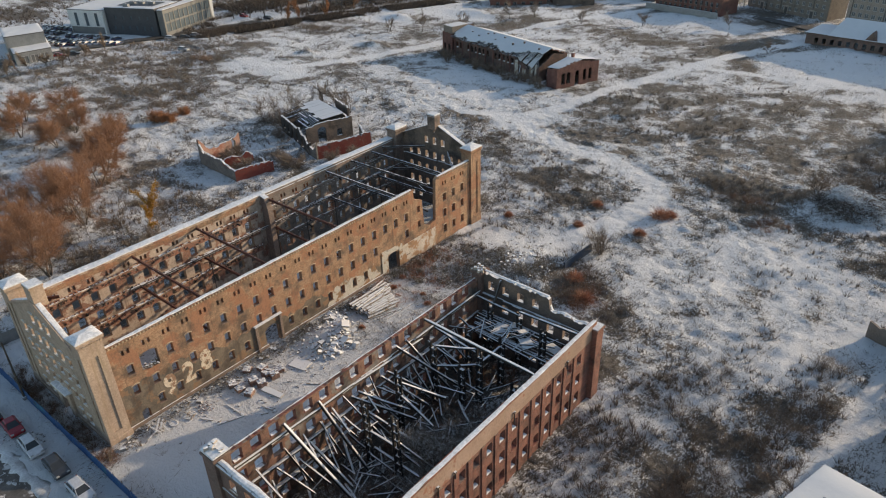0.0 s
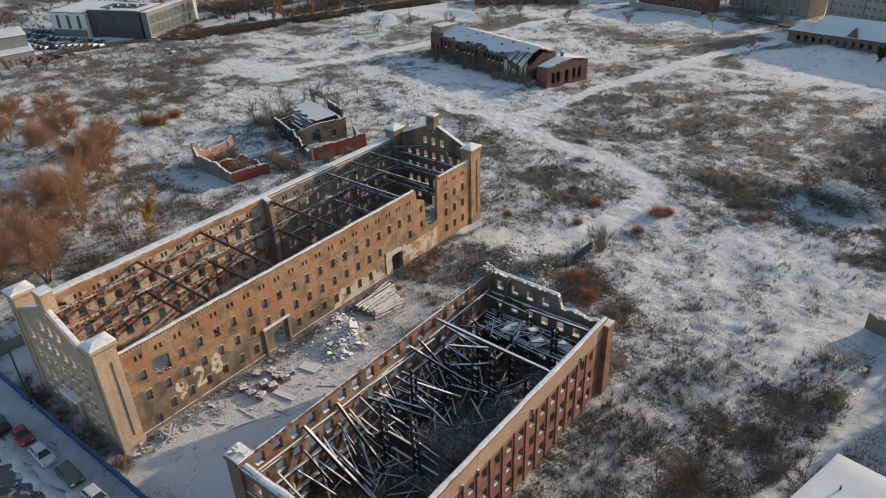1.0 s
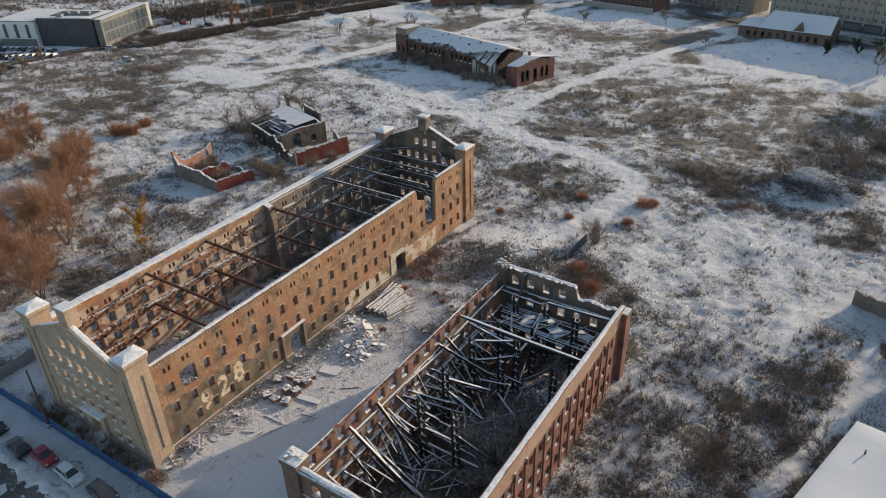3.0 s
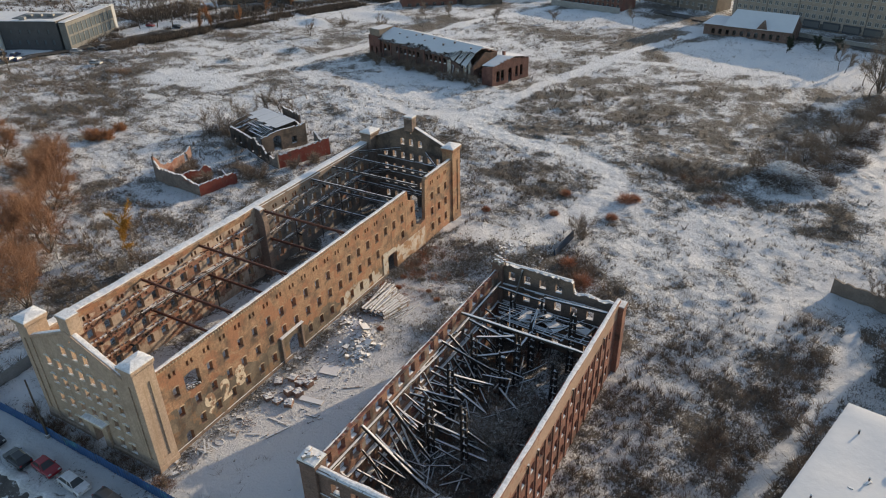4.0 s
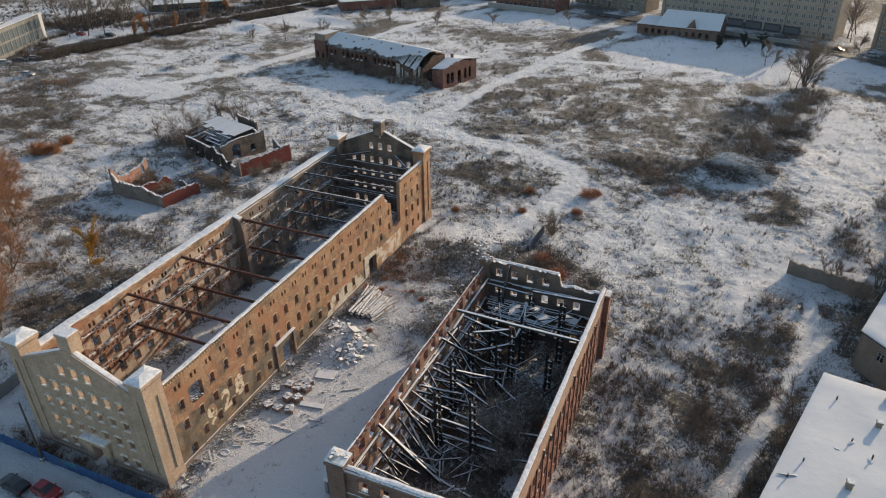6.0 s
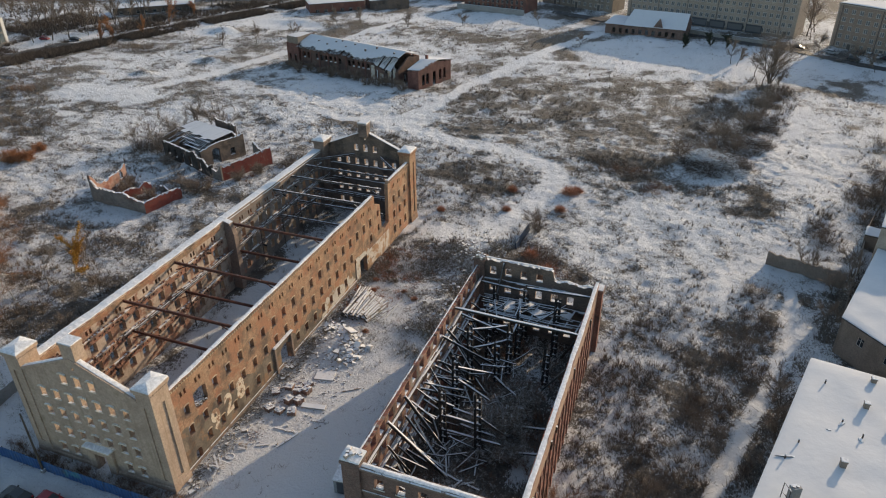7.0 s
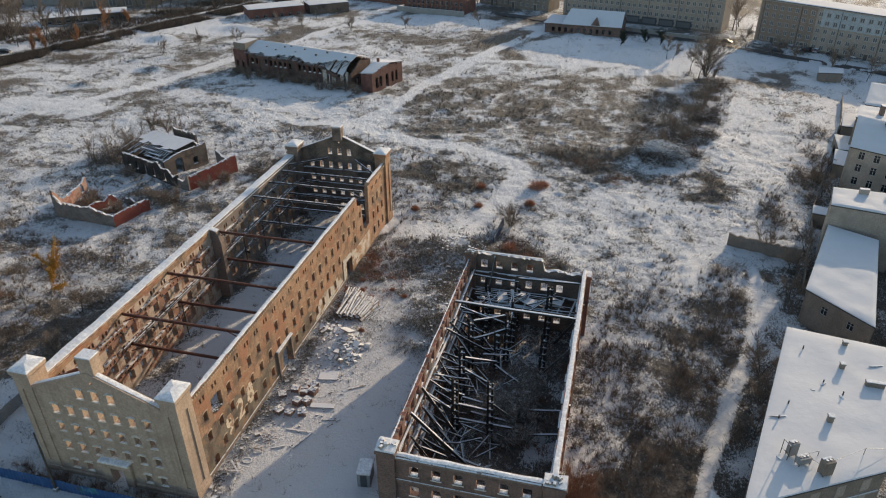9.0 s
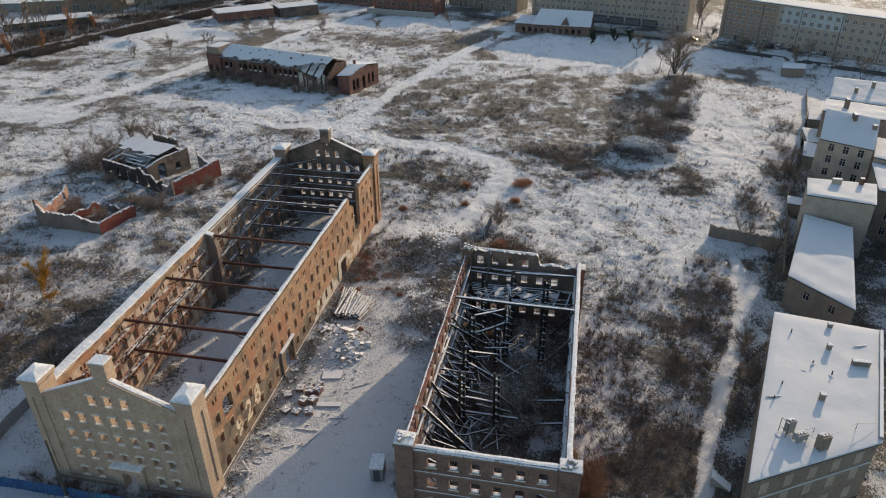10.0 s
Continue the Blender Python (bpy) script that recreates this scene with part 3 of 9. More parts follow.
def near_path(x, y):
    best = np.full(np.shape(x), 1e9)
    for width, pts in PATHS:
        for (ax, ay), (bx, by) in zip(pts, pts[1:]):
            dx, dy = bx - ax, by - ay
            t = np.clip(((x - ax) * dx + (y - ay) * dy) / (dx * dx + dy * dy), 0, 1)
            best = np.minimum(best, np.hypot(x - ax - t * dx, y - ay - t * dy) / width)
    return best


def bell(x, y, cx, cy, rx, ry):
    return np.exp(-(((x - cx) / rx) ** 2 + ((y - cy) / ry) ** 2))


def soft(x, y, cx, cy, rx, ry):
    d = np.hypot((x - cx) / rx, (y - cy) / ry)
    return np.clip((1.25 - d) / 0.5, 0, 1)


def ground_z(x, y):
    x, y = np.asarray(x, float), np.asarray(y, float)
    z = -0.010 * np.clip(y - 75, 0, 330) + 0.012 * np.clip(-x - 45, 0, 250)
    wild = np.clip((np.hypot((x - 10) / 45, (y - 20) / 50) - 0.8) / 0.5, 0, 1)
    z = z + wild * (0.9 * (value_noise(x, y, 26, 1) - 0.5) + 0.45 * (value_noise(x, y, 7, 2) - 0.5)) + (0.06 + 0.26 * wild) * (value_noise(x, y, 2.1, 3) - 0.5)
    for cx, cy, rx, ry, h in MOUNDS:
        z = z + h * bell(x, y, cx, cy, rx, ry) * (0.75 + 0.5 * value_noise(x, y, 2.5, 4))
    return z


def ground_cover(x, y):
    """Share of snow, 0 to 1, and density of shrubs."""
    x, y = np.asarray(x, float), np.asarray(y, float)
    cover = 0.44 + 0.34 * (value_noise(x, y, 17, 5) - 0.5) + 0.38 * (value_noise(x, y, 6, 6) - 0.5) + 0.26 * (value_noise(x, y, 2.3, 15) - 0.5)
    shrub = np.full(np.shape(x), 0.28) + 0.25 * (value_noise(x, y, 11, 8) - 0.5)
    wob = 1 + 0.5 * (value_noise(x, y, 6, 7) - 0.5)
    for cx, cy, rx, ry, c, d in THICKETS:
        w = soft(x, y, cx, cy, rx * wob, ry * wob)
        cover = cover * (1 - w) + (c + 0.5 * (value_noise(x, y, 4.2, 9) - 0.5)) * w
        shrub = np.maximum(shrub, d * w)
    for cx, cy, rx, ry, c in SNOWFIELDS:
        yard = -5 < cx < 25 and cy < 75
        c = c if yard and c > 0.83 else min(c - 0.10, 0.79)
        w = soft(x, y, cx, cy, rx * wob, ry * wob)
        cover = cover * (1 - w) + (c + (0.18 if yard else 0.34) * (value_noise(x, y, 5, 10) - 0.5) + (0.0 if yard else 0.26) * (value_noise(x, y, 2.1, 16) - 0.5)) * w
        shrub = shrub * (1 - w * np.clip(c * 1.6 - 0.6, 0, 1))
    inside = (x > 23) & (x < 41) & (y > 1) & (y < 44)
    cover = np.where(inside, 0.33 + 0.4 * (value_noise(x, y, 6, 11) - 0.5) + 0.5 * bell(x, y, 25.5, 4.5, 3.0, 4.0) + 0.4 * bell(x, y, 37.8, 17.5, 2.0, 3.4), cover)
    p = near_path(x, y) + 0.6 * (value_noise(x, y, 3, 12) - 0.5)
    w = np.clip((1.35 - p) / 0.8, 0, 1)
    cover = cover * (1 - w) + (0.85 + 0.14 * (value_noise(x, y, 1.6, 14) - 0.5)) * w
    shrub = np.where(p < 1.15, 0, shrub)
    built = ((x > -21.5) & (x < 0.6) & (y > -0.5) & (y < 76)) | inside | ((x > 21.5) & (x < 42.3) & (y > -0.5) & (y < 45.5))
    shrub = np.where(built, 0, shrub)
    return np.clip(cover, 0, 1), np.clip(shrub, 0, 2)


def spaced(lo, hi, fine, far):
    out = list(np.arange(lo, hi + 1e-6, fine))
    d, a, b = fine, lo, hi
    while a > -far or b < far:
        d *= 1.028 if d < 3.5 else 1.09
        if a > -far:
            a -= d
            out.insert(0, a)
        if b < far:
            b += d
            out.append(b)
    return np.array(out)


gx, gy = spaced(-75, 95, 0.48, 2600), spaced(-14, 130, 0.48, 2600)
GX, GY = np.meshgrid(gx, gy)
flat_x, flat_y = GX.ravel(), GY.ravel()
flat_cover = ground_cover(flat_x, flat_y)[0]


def tussocks(x, y, cover):
    """Hummocks of grass and blown snow: knee-high where it is rough, nearly none where the snow is trodden."""
    a, b = 0.83 * x + 0.56 * y, 0.83 * y - 0.56 * x
    h = 0.36 * (value_noise(a, b, 1.5, 21) ** 2 - 0.33) + 0.44 * (value_noise(x, y, 0.9, 22) ** 2 - 0.33)
    wild = np.clip((np.hypot((x - 6) / 20, (y - 22) / 30) - 0.75) / 0.4, 0.10, 1)
    return h * wild * np.clip(1.35 - 1.15 * cover, 0.30, 1)


nx, ny = len(gx), len(gy)
quad = np.arange(nx * ny).reshape(ny, nx)
faces = np.stack([quad[:-1, :-1], quad[:-1, 1:], quad[1:, 1:], quad[1:, :-1]], -1).reshape(-1, 4)
me = bpy.data.meshes.new("ground")
me.vertices.add(nx * ny)
me.vertices.foreach_set("co", np.stack([flat_x, flat_y, ground_z(flat_x, flat_y) + tussocks(flat_x, flat_y, flat_cover)], 1).astype(np.float32).ravel())
me.loops.add(faces.size)
me.loops.foreach_set("vertex_index", faces.ravel().astype(np.int32))
me.polygons.add(len(faces))
me.polygons.foreach_set("loop_start", np.arange(0, faces.size, 4, dtype=np.int32))
me.polygons.foreach_set("use_smooth", np.ones(len(faces), dtype=bool))
me.update(calc_edges=True)
attr = me.attributes.new("cover", "FLOAT", "POINT")
attr.data.foreach_set("value", flat_cover.astype(np.float32))
me.materials.append(M_GROUND)
tagged(new("ground", me), "open wasteland of dry grass under patchy thin snow", "ground", "", "structure")


def gz(x, y):
    return float(ground_z(x, y))

# ---- the roofless brick mill ----
rng = random.Random(11)
mill = thing("mill_ruin", pose(-10.5, 37.5, 0), "long roofless ochre brick mill ruin with snow on its wall tops", "ruin")
ROWS_Z = [2.2, 5.4, 8.5]
COLS = [5.0 + 2.71 * k - 0.004 * k * k for k in range(26)]
Y0 = 2.6
M_E = pose(-0.45, Y0, 0, 0, 0, EAST)
openings = []
for k, y in enumerate(COLS):
    u = y - Y0
    if 20 <= k <= 22:
        continue
    for r, z in enumerate(ROWS_Z):
        if (k == 0 and r == 0) or (k == 1 and r == 2) or (k in (7, 8) and r == 0) or (k in (16, 17, 18) and r == 0) or (k in (17, 18) and r == 1):
            continue
        openings.append((u - 0.44, u + 0.44, z - 0.75, z + 0.72, 0.16))
    for s in (-0.34, 0.34):
        openings.append((u + s - 0.17, u + s + 0.17, 10.85, 11.6, 0.07))
openings.append((4.75 - Y0, 5.85 - Y0, 0.0, 2.0, 0.3))           # small door
openings.append((6.4 - Y0, 8.75 - Y0, 7.2, 9.9, 0.35))          # breach
openings.append((24.3 - Y0, 26.8 - Y0, -0.2, 3.4, 0.7))          # first portal
openings.append((50.0 - Y0, 52.7 - Y0, -0.2, 3.5, 0.6))          # second portal
openings.append((57.9 - Y0, 58.6 - Y0, 8.2, 9.4, 0.1))
openings.append((57.9 - Y0, 58.6 - Y0, 5.3, 6.6, 0.1))
top_e = [(0, 12.9), (54.4, 12.9), (54.6, 11.0), (56.6, 10.2), (56.75, 7.5), (57.0, 5.2), (58.2, 4.6), (60.0, 5.0), (60.2, 9.0), (60.35, 12.4), (60.9, 12.9), (70.0, 12.9)]
prof = ragged([(u, z) for u, z in top_e], rng, 0.05, 0.6)
prof = sorted(prof + top_e)
wall_e = part("wall_east", wall(70.0, prof, 0.65, openings), (M_BRICK, M_BRICK_IN), mill, "sunlit ochre brick wall with rows of small arched windows", M_E)
for a, b_ in ((0.0, 54.2), (61.0, 70.0)):
    cop = coping([(0, 12.86), (b_ - a, 12.86)], 0.55, 0.06, 0.13, rng, 0.3)
    part("snow_cap", cop, M_SNOW, wall_e, "thin uneven snow along the wall top", M_E @ pose(a, 0.09, 0))
M_W = pose(-20.4, 72.6, 0, 0, 0, WEST)
op_w = []
for k, y in enumerate(COLS):
    u = 72.6 - y
    if k == 13:
        continue
    for r, z in enumerate(ROWS_Z):
        op_w.append((u - 0.58, u + 0.58, z - 0.82, z + 0.82, 0.2))
    for s in (-0.34, 0.34):
        op_w.append((u + s - 0.18, u + s + 0.18, 10.85, 11.6, 0.07))
prof_w = ragged([(0, 12.9), (70, 12.9)], rng, 0.05, 0.6)
CUT = 32.4
wall_w = part("wall_west", wall(70.0 - CUT, [(u - CUT, z) for u, z in prof_w if u >= CUT] + [(70.0 - CUT, 12.85)], 0.75, [(o[0] - CUT, o[1] - CUT, *o[2:]) for o in op_w if o[0] > CUT]), (M_BRICK, M_BRICK_IN), mill, "inner face of bare brick and flaking plaster with joist ledges", M_W @ pose(CUT, 0, 0))
wall_wn = part("wall_west", wall(CUT, [(u, z) for u, z in prof_w if u <= CUT] + [(CUT, 12.85)], 0.75, [o for o in op_w if o[1] < CUT]), (M_BRICK, M_GREYINNER), mill, "smoke-greyed inner face with rows of windows", M_W)
part("snow_cap", coping([(0, 12.87), (70, 12.87)], 1.45, 0.10, 0.17, rng, 0.4), M_SNOW, wall_w, "broad snow along the wall top", M_W @ pose(0, -0.70, 0))
part("outer_cornice", Build().box(0.0, -0.66, 12.45, 70.0, -0.002, 12.86, 0, 0.04).box(0.0, -0.4, 12.1, 70.0, -0.003, 12.44, 0, 0.04), M_BRICK, wall_w, "wide brick cornice carrying the snow", M_W)

COLX = [-10.5 + 2.04 * (k - 3) for k in range(7)]
GROWS = [1.75, 4.85, 7.85, 10.75]


def gable(x_start, sign, name, label, mat_out, m):
    op = []
    for r, z in enumerate(GROWS):
        for k, x in enumerate(COLX):
            u = (x - x_start) * sign
            if r == 0 and k in (2, 3, 4):
                continue
            op.append((u - 0.42, u + 0.42, z - 0.68, z + 0.68, 0.14))
    for k in (2, 3, 4):
        u = (COLX[k] - x_start) * sign
        op.append((u - 0.45, u + 0.45, 13.0, 14.4 + (0.1 if k == 3 else 0), 0.16))
    u = (-10.5 - x_start) * sign
    op.append((u - 0.16, u + 0.16, 15.5, 15.9, 0.1))
    op.append((u - 0.85, u + 0.85, -0.4, 2.3, 0.45))
    top = [(0, 13.75), (u - 0.01, 17.3), (u, 17.3), (u + u, 13.75)]
    g = part(name, wall(2 * u, top, 0.7, op), (mat_out, M_BRICK_IN if sign > 0 else M_SOOT), mill, label, m)
    part("verge", coping(top, 0.62, 0.03, 0.06, random.Random(3), 0.5), M_SNOW, g, "snow on the raked gable coping", m @ pose(0, 0.04, 0))
    under = [(a, z - 0.30) for a, z in top]
    mould = Build()
    rings = []
    for a in np.linspace(0, 2 * u, 25):
        z = along(a, top)
        rings.append([(a, 0.0, z - 0.42), (a, -0.16, z - 0.30), (a, -0.16, z - 0.02), (a, 0.0, z - 0.02)])
    part("moulding", mould.loft(rings), mat_out, g, "", m)
    hood, sill = Build(), Build()
    pts = [(0.58 * t, 0.12 - 0.13 * t * t) for t in (-1, -0.6, -0.2, 0.2, 0.6, 1)]
    hood.loft([[(a, -0.16, c - 0.07), (a, -0.16, c + 0.13), (a, 0.02, c + 0.13), (a, 0.02, c - 0.07)] for a, c in pts])
    sill.box(-0.52, -0.12, -0.10, 0.52, 0.15, 0.02)
    hm, sm = hood.mesh("window_hood", M_TRIM), sill.mesh("window_sill", M_TRIM)
    for x0, x1, z0, z1, rise in op[:-2]:
        put("window_hood", hm, g, m @ pose((x0 + x1) / 2, 0, z1 + 0.02), "")
        put("window_sill", sm, g, m @ pose((x0 + x1) / 2, 0, z0), "")
    block = Build().box(u - 0.92, -0.05, 16.3, u + 0.92, 1.55, 18.9, 0, 0.06).box(u - 1.02, -0.13, 18.9, u + 1.02, 1.63, 19.15, 0, 0.05)
    fin = part("finial_block", block, mat_out, mill, "square brick block crowning the gable", m)
    part("snow_cap", Build().box(u - 0.98, -0.09, 19.15, u + 0.98, 1.6, 19.3, 0, 0.05), M_SNOW, fin, "", m)
    return g, u, op


gable_s, mid_u, _ = gable(-18.9, 1, "gable_south", "plastered ochre gable with five rows of arched windows and hood moulds", M_PLASTER, pose(-18.9, 0.12, 0))
gable_n, _, _ = gable(-2.1, -1, "gable_north", "dark stained brick gable with rows of arched windows", M_GREYBRICK, pose(-2.1, 75.35, 0, 0, 0, NORTH))
# entrance of the south gable
portal_s = part("portal", Build().box(-12.4, -0.3, 2.6, -8.4, 0.2, 3.75, 0, 0.05), M_PLASTER, mill, "plaster door surround of the gable entrance", pose(0, 0, 0))
for xa in (-12.5, -9.6):
    part("jamb", Build().box(xa, -0.25, -1.0, xa + 1.1, 0.2, 2.598, 0, 0.05), M_PLASTER, portal_s, "", pose(0, 0, 0))
canopy = Build().box(-12.5, -0.75, 3.75, -8.3, 0.2, 3.92, 0, 0.04)
part("canopy", canopy, M_TRIM, portal_s, "", pose(0, 0, 0))
part("snow_cap", Build().box(-12.45, -0.72, 3.92, -8.35, 0.2, 4.03, 0, 0.04), M_SNOW, portal_s, "", pose(0, 0, 0))
for x0, x1 in ((-18.9, -12.6), (-8.4, -2.1)):
    part("plinth", Build().box(x0, -0.12, -1.2, x1, 0.118, 0.55, 0, 0.04), M_PLASTER, mill, "", pose(0, 0, 0))


def tower(name, x0, x1, y0, y1, face, mat, label, base=-1.2, top=14.5):
    """A square corner tower with a sunk panel on its outer side, a corbelled crown and a snow hat."""
    b = Build()
    e = 0.14
    b.box(x0 + e, y0 + e, base, x1 - e, y1 - e, top - 1.6)
    for xa, xb in ((x0, x0 + 0.75), (x1 - 0.75, x1)):
        for ya, yb in ((y0, y0 + 0.75), (y1 - 0.95, y1)):
            b.box(xa, ya, base, xb, yb, top - 2.2)
    b.box(x0 - 0.002, y0 - 0.002, top - 2.2, x1 + 0.002, y1 + 0.002, top - 0.45)
    b.box(x0 - 0.10, y0 - 0.10, base, x1 + 0.10, y1 + 0.10, 0.75, 0, 0.05)
    b.box(x0 - 0.006, y0 - 0.006, 0.70, x1 + 0.006, y1 + 0.006, 1.6)
    t = part(name, b, mat, mill, label, pose(0, 0, 0))
    crown = Build().box(x0 - 0.10, y0 - 0.10, top - 0.45, x1 + 0.10, y1 + 0.10, top - 0.1, 0, 0.03).box(x0 - 0.24, y0 - 0.24, top - 0.1, x1 + 0.24, y1 + 0.24, top + 0.35, 0, 0.05)
    n = 9
    for i in range(n):
        a = x0 + (x1 - x0) * (i + 0.5) / n
        crown.box(a - 0.07, y0 - 0.17, top - 0.3, a + 0.07, y0 - 0.08, top - 0.1)
        a = y0 + (y1 - y0) * (i + 0.5) / n
        crown.box(x1 + 0.08, a - 0.07, top - 0.3, x1 + 0.17, a + 0.07, top - 0.1)
    part("crown", crown, mat, t, "corbelled cornice", pose(0, 0, 0))
    hat = Build()
    rings = [[(x0 - d, y0 - d, z), (x1 + d, y0 - d, z), (x1 + d, y1 + d, z), (x0 - d, y1 + d, z)] for d, z in ((0.22, top + 0.352), (0.24, top + 0.46), (0.12, top + 0.56), (-0.5, top + 0.74), (-0.98, top + 0.84))]
    part("snow_hat", hat.loft(rings), M_SNOW, t, "thick snow on the tower roof", pose(0, 0, 0))
    return t


tower("tower", -2.05, 0.0, 0.0, 2.8, "E", M_PLASTER, "plastered corner tower with a sunk panel and corbelled crown", top=15.1)
tower("tower", -21.1, -18.9, 0.0, 2.6, "W", M_PLASTER, "plastered corner tower with a corbelled crown", top=15.2)
tower("tower", -2.3, -0.1, 72.6, 75.5, "E", M_BRICK, "brick corner tower with a corbelled crown")
tower("tower", -21.0, -18.8, 72.6, 75.5, "W", M_GREYBRICK, "dark brick corner tower with a corbelled crown")
# window arches and sills on the long east wall
arch, sill = Build(), Build()
arch.loft([[(0.56 * t, -0.09, 0.10 - 0.14 * t * t - 0.05), (0.56 * t, -0.09, 0.10 - 0.14 * t * t + 0.06), (0.56 * t, 0.02, 0.10 - 0.14 * t * t + 0.07), (0.56 * t, 0.02, 0.10 - 0.14 * t * t - 0.07)]
           for t in (-1, -0.6, -0.2, 0.2, 0.6, 1)])
sill.box(-0.5, -0.08, -0.10, 0.5, 0.3, 0.03)
am, sm = arch.mesh("window_arch", M_ARCH), sill.mesh("window_sill", M_SILL)
for x0, x1, z0, z1, rise in openings:
    if 0.8 < x1 - x0 < 1.0:
        put("window_arch", am, wall_e, M_E @ pose((x0 + x1) / 2, 0, z1 + 0.03))
        put("window_sill", sm, wall_e, M_E @ pose((x0 + x1) / 2, 0, z0))
part("cornice", Build().box(0, -0.10, 12.45, 54.3, 0.0, 12.72, 0, 0.02).box(61.0, -0.10, 12.45, 70.0, 0.0, 12.72, 0, 0.02), M_BRICK, wall_e, "projecting brick cornice", M_E)
tooth = Build().box(0, -0.19, 12.62, 0.2, -0.101, 12.84).mesh("dentil", M_ARCH)
for u in [0.1 + 0.45 * k for k in range(119)] + [61.1 + 0.45 * k for k in range(19)]:
    put("dentil", tooth, wall_e, M_E @ pose(u, 0, 0))
part("plinth", Build().box(0, -0.14, -1.2, 22.0, 0.0, 0.55, 0, 0.03).box(24.8, -0.14, -1.2, 47.2, 0.0, 0.55, 0, 0.03), M_GREYBRICK, wall_e, "stained plinth", M_E)
# crude portals
for ya in (22.6, 26.9):
    part("porch_pier", Build().box(ya - Y0, -0.3, -1.0, ya + 0.45 - Y0, 0.0, 4.58, 0, 0.05), M_GREYBRICK, wall_e, "", M_E)
for a, b_, z0, z1 in ((48.5, 50.0, -1.0, 4.6), (52.7, 53.6, -1.0, 4.3), (50.0, 52.7, 3.5, 4.4)):
    part("gateway_surround", Build().box(a - Y0, -0.14, z0, b_ - Y0, 0.0, z1, 0, 0.03), M_PALEREMAINS, wall_e, "whitewashed flat gateway surround", M_E)
part("whitewash", Build().box(53.7 - Y0, -0.04, -0.8, 62.6 - Y0, -0.004, 3.6), M_WHITEWASH, wall_e, "whitewashed graffiti-covered lower wall", M_E)
tilt = M_E @ pose(25 - Y0, 0, 4.6, 6, -1, 0)
part("lintel_slab", Build().box(-2.5, -0.5, 0, 2.4, 0.0, 0.1, 0, 0.03), M_CONCRETE, wall_e, "thin tilted canopy slab", tilt)
part("snow_cap", Build().box(-2.4, -0.46, 0.102, 2.3, -0.02, 0.16, 0, 0.02), M_SNOW, wall_e, "", tilt)
# grey cement render left on the lower part of the wall, and pale remains beside the timber stack
low = [(0, 6.9), (4, 6.4), (8, 6.7), (12, 5.2), (17, 4.6), (21, 5.0), (26, 3.6), (31, 4.2), (35, 2.6), (45.8, 3.0)]
skin = wall(45.8, sorted(ragged(low, rng, 0.5, 0.55)), 0.012, [o for o in openings if o[1] < 45.8], 0.56, [])
part("cement_render", skin, (M_CEMENT, M_CEMENT), wall_e, "grey dirty cement render on the lower wall", M_E @ pose(0, -0.016, 0))
pale = [(0, 1.0), (1.5, 3.4), (4, 3.9), (8, 3.0), (10.5, 3.6), (11.8, 1.2)]
skin = wall(11.8, sorted(ragged(pale, rng, 0.45, 0.45)), 0.006, [(o[0] - 33.6, o[1] - 33.6, *o[2:]) for o in openings if 33.6 < o[0] and o[1] < 45.4], 0.57, [])
part("pale_render", skin, (M_PALEREMAINS, M_PALEREMAINS), wall_e, "pale flaking render near the ground", M_E @ pose(33.6, -0.026, 0))
# the year painted on the wall in pale digits
for digit, y, z in (("9", 9.1, 2.75), ("2", 11.85, 3.05), ("8", 14.55, 3.35)):
    cu = bpy.data.curves.new("painted_digit", "FONT")
    cu.body, cu.size, cu.align_x, cu.extrude, cu.offset = digit, 4.1, "CENTER", 0.003, 0.17
    cu.materials.append(M_PALEPAINT)
    ob = put("painted_digit", cu, wall_e, pose(-0.405, y + 0.1, z - 0.75, 90, 0, 90) @ Matrix.Diagonal((0.82, 1, 1, 1)), "large pale painted digit")
# ledges on the inner walls, where the floors used to rest: broken brick, joist pockets and snow
def broken_ledge(length, z, depth, gap, rng):
    """An uneven ledge of corbelled brick along x, and the snow lying on it in stretches."""
    bricks, snow = [], []
    u = 0.0
    while u < length - 0.3:
        v = min(length, u + rng.uniform(0.5, 2.4))
        d = depth * (rng.uniform(0.08, 0.3) if rng.random() < 0.12 else rng.uniform(0.6, 1.3))
        zt, h = z + rng.uniform(-0.09, 0.03), 0.008 if rng.random() < gap else rng.uniform(0.03, 0.09)
        for w in (u, v - 0.02):
            bricks.append([(w, 0, z - 0.30), (w, d, z - 0.27), (w, d, zt - 0.03), (w, d - 0.02, zt), (w, 0, zt)])
        for w in (u + 0.03, (u + v) / 2, v - 0.05):
            k = h * rng.uniform(0.7, 1.3)
            snow.append([(w, 0.004, zt + 0.003), (w, d - 0.01, zt + 0.003), (w, d - 0.04, zt + 0.8 * k), (w, 0.004, zt + k + 0.006)])
        u = v
    return Build().loft(bricks), Build().loft(snow)


def pocket_band(length, z, rng):
    """A rough band of brick with a row of empty joist pockets."""
    holes, u = [], 0.5
    while u < length - 0.6:
        if rng.random() < 0.85:
            w, h = rng.uniform(0.13, 0.2), rng.uniform(0.14, 0.24)
            holes.append((u - w, u + w, z - 0.62 - h, z - 0.62 + h, 0.0))
        u += rng.uniform(0.75, 1.05)
    top = ragged([(0, z - 0.26), (length, z - 0.26)], rng, 0.05, 0.5)
    return wall(length, top, 0.17, holes, z - 1.08)


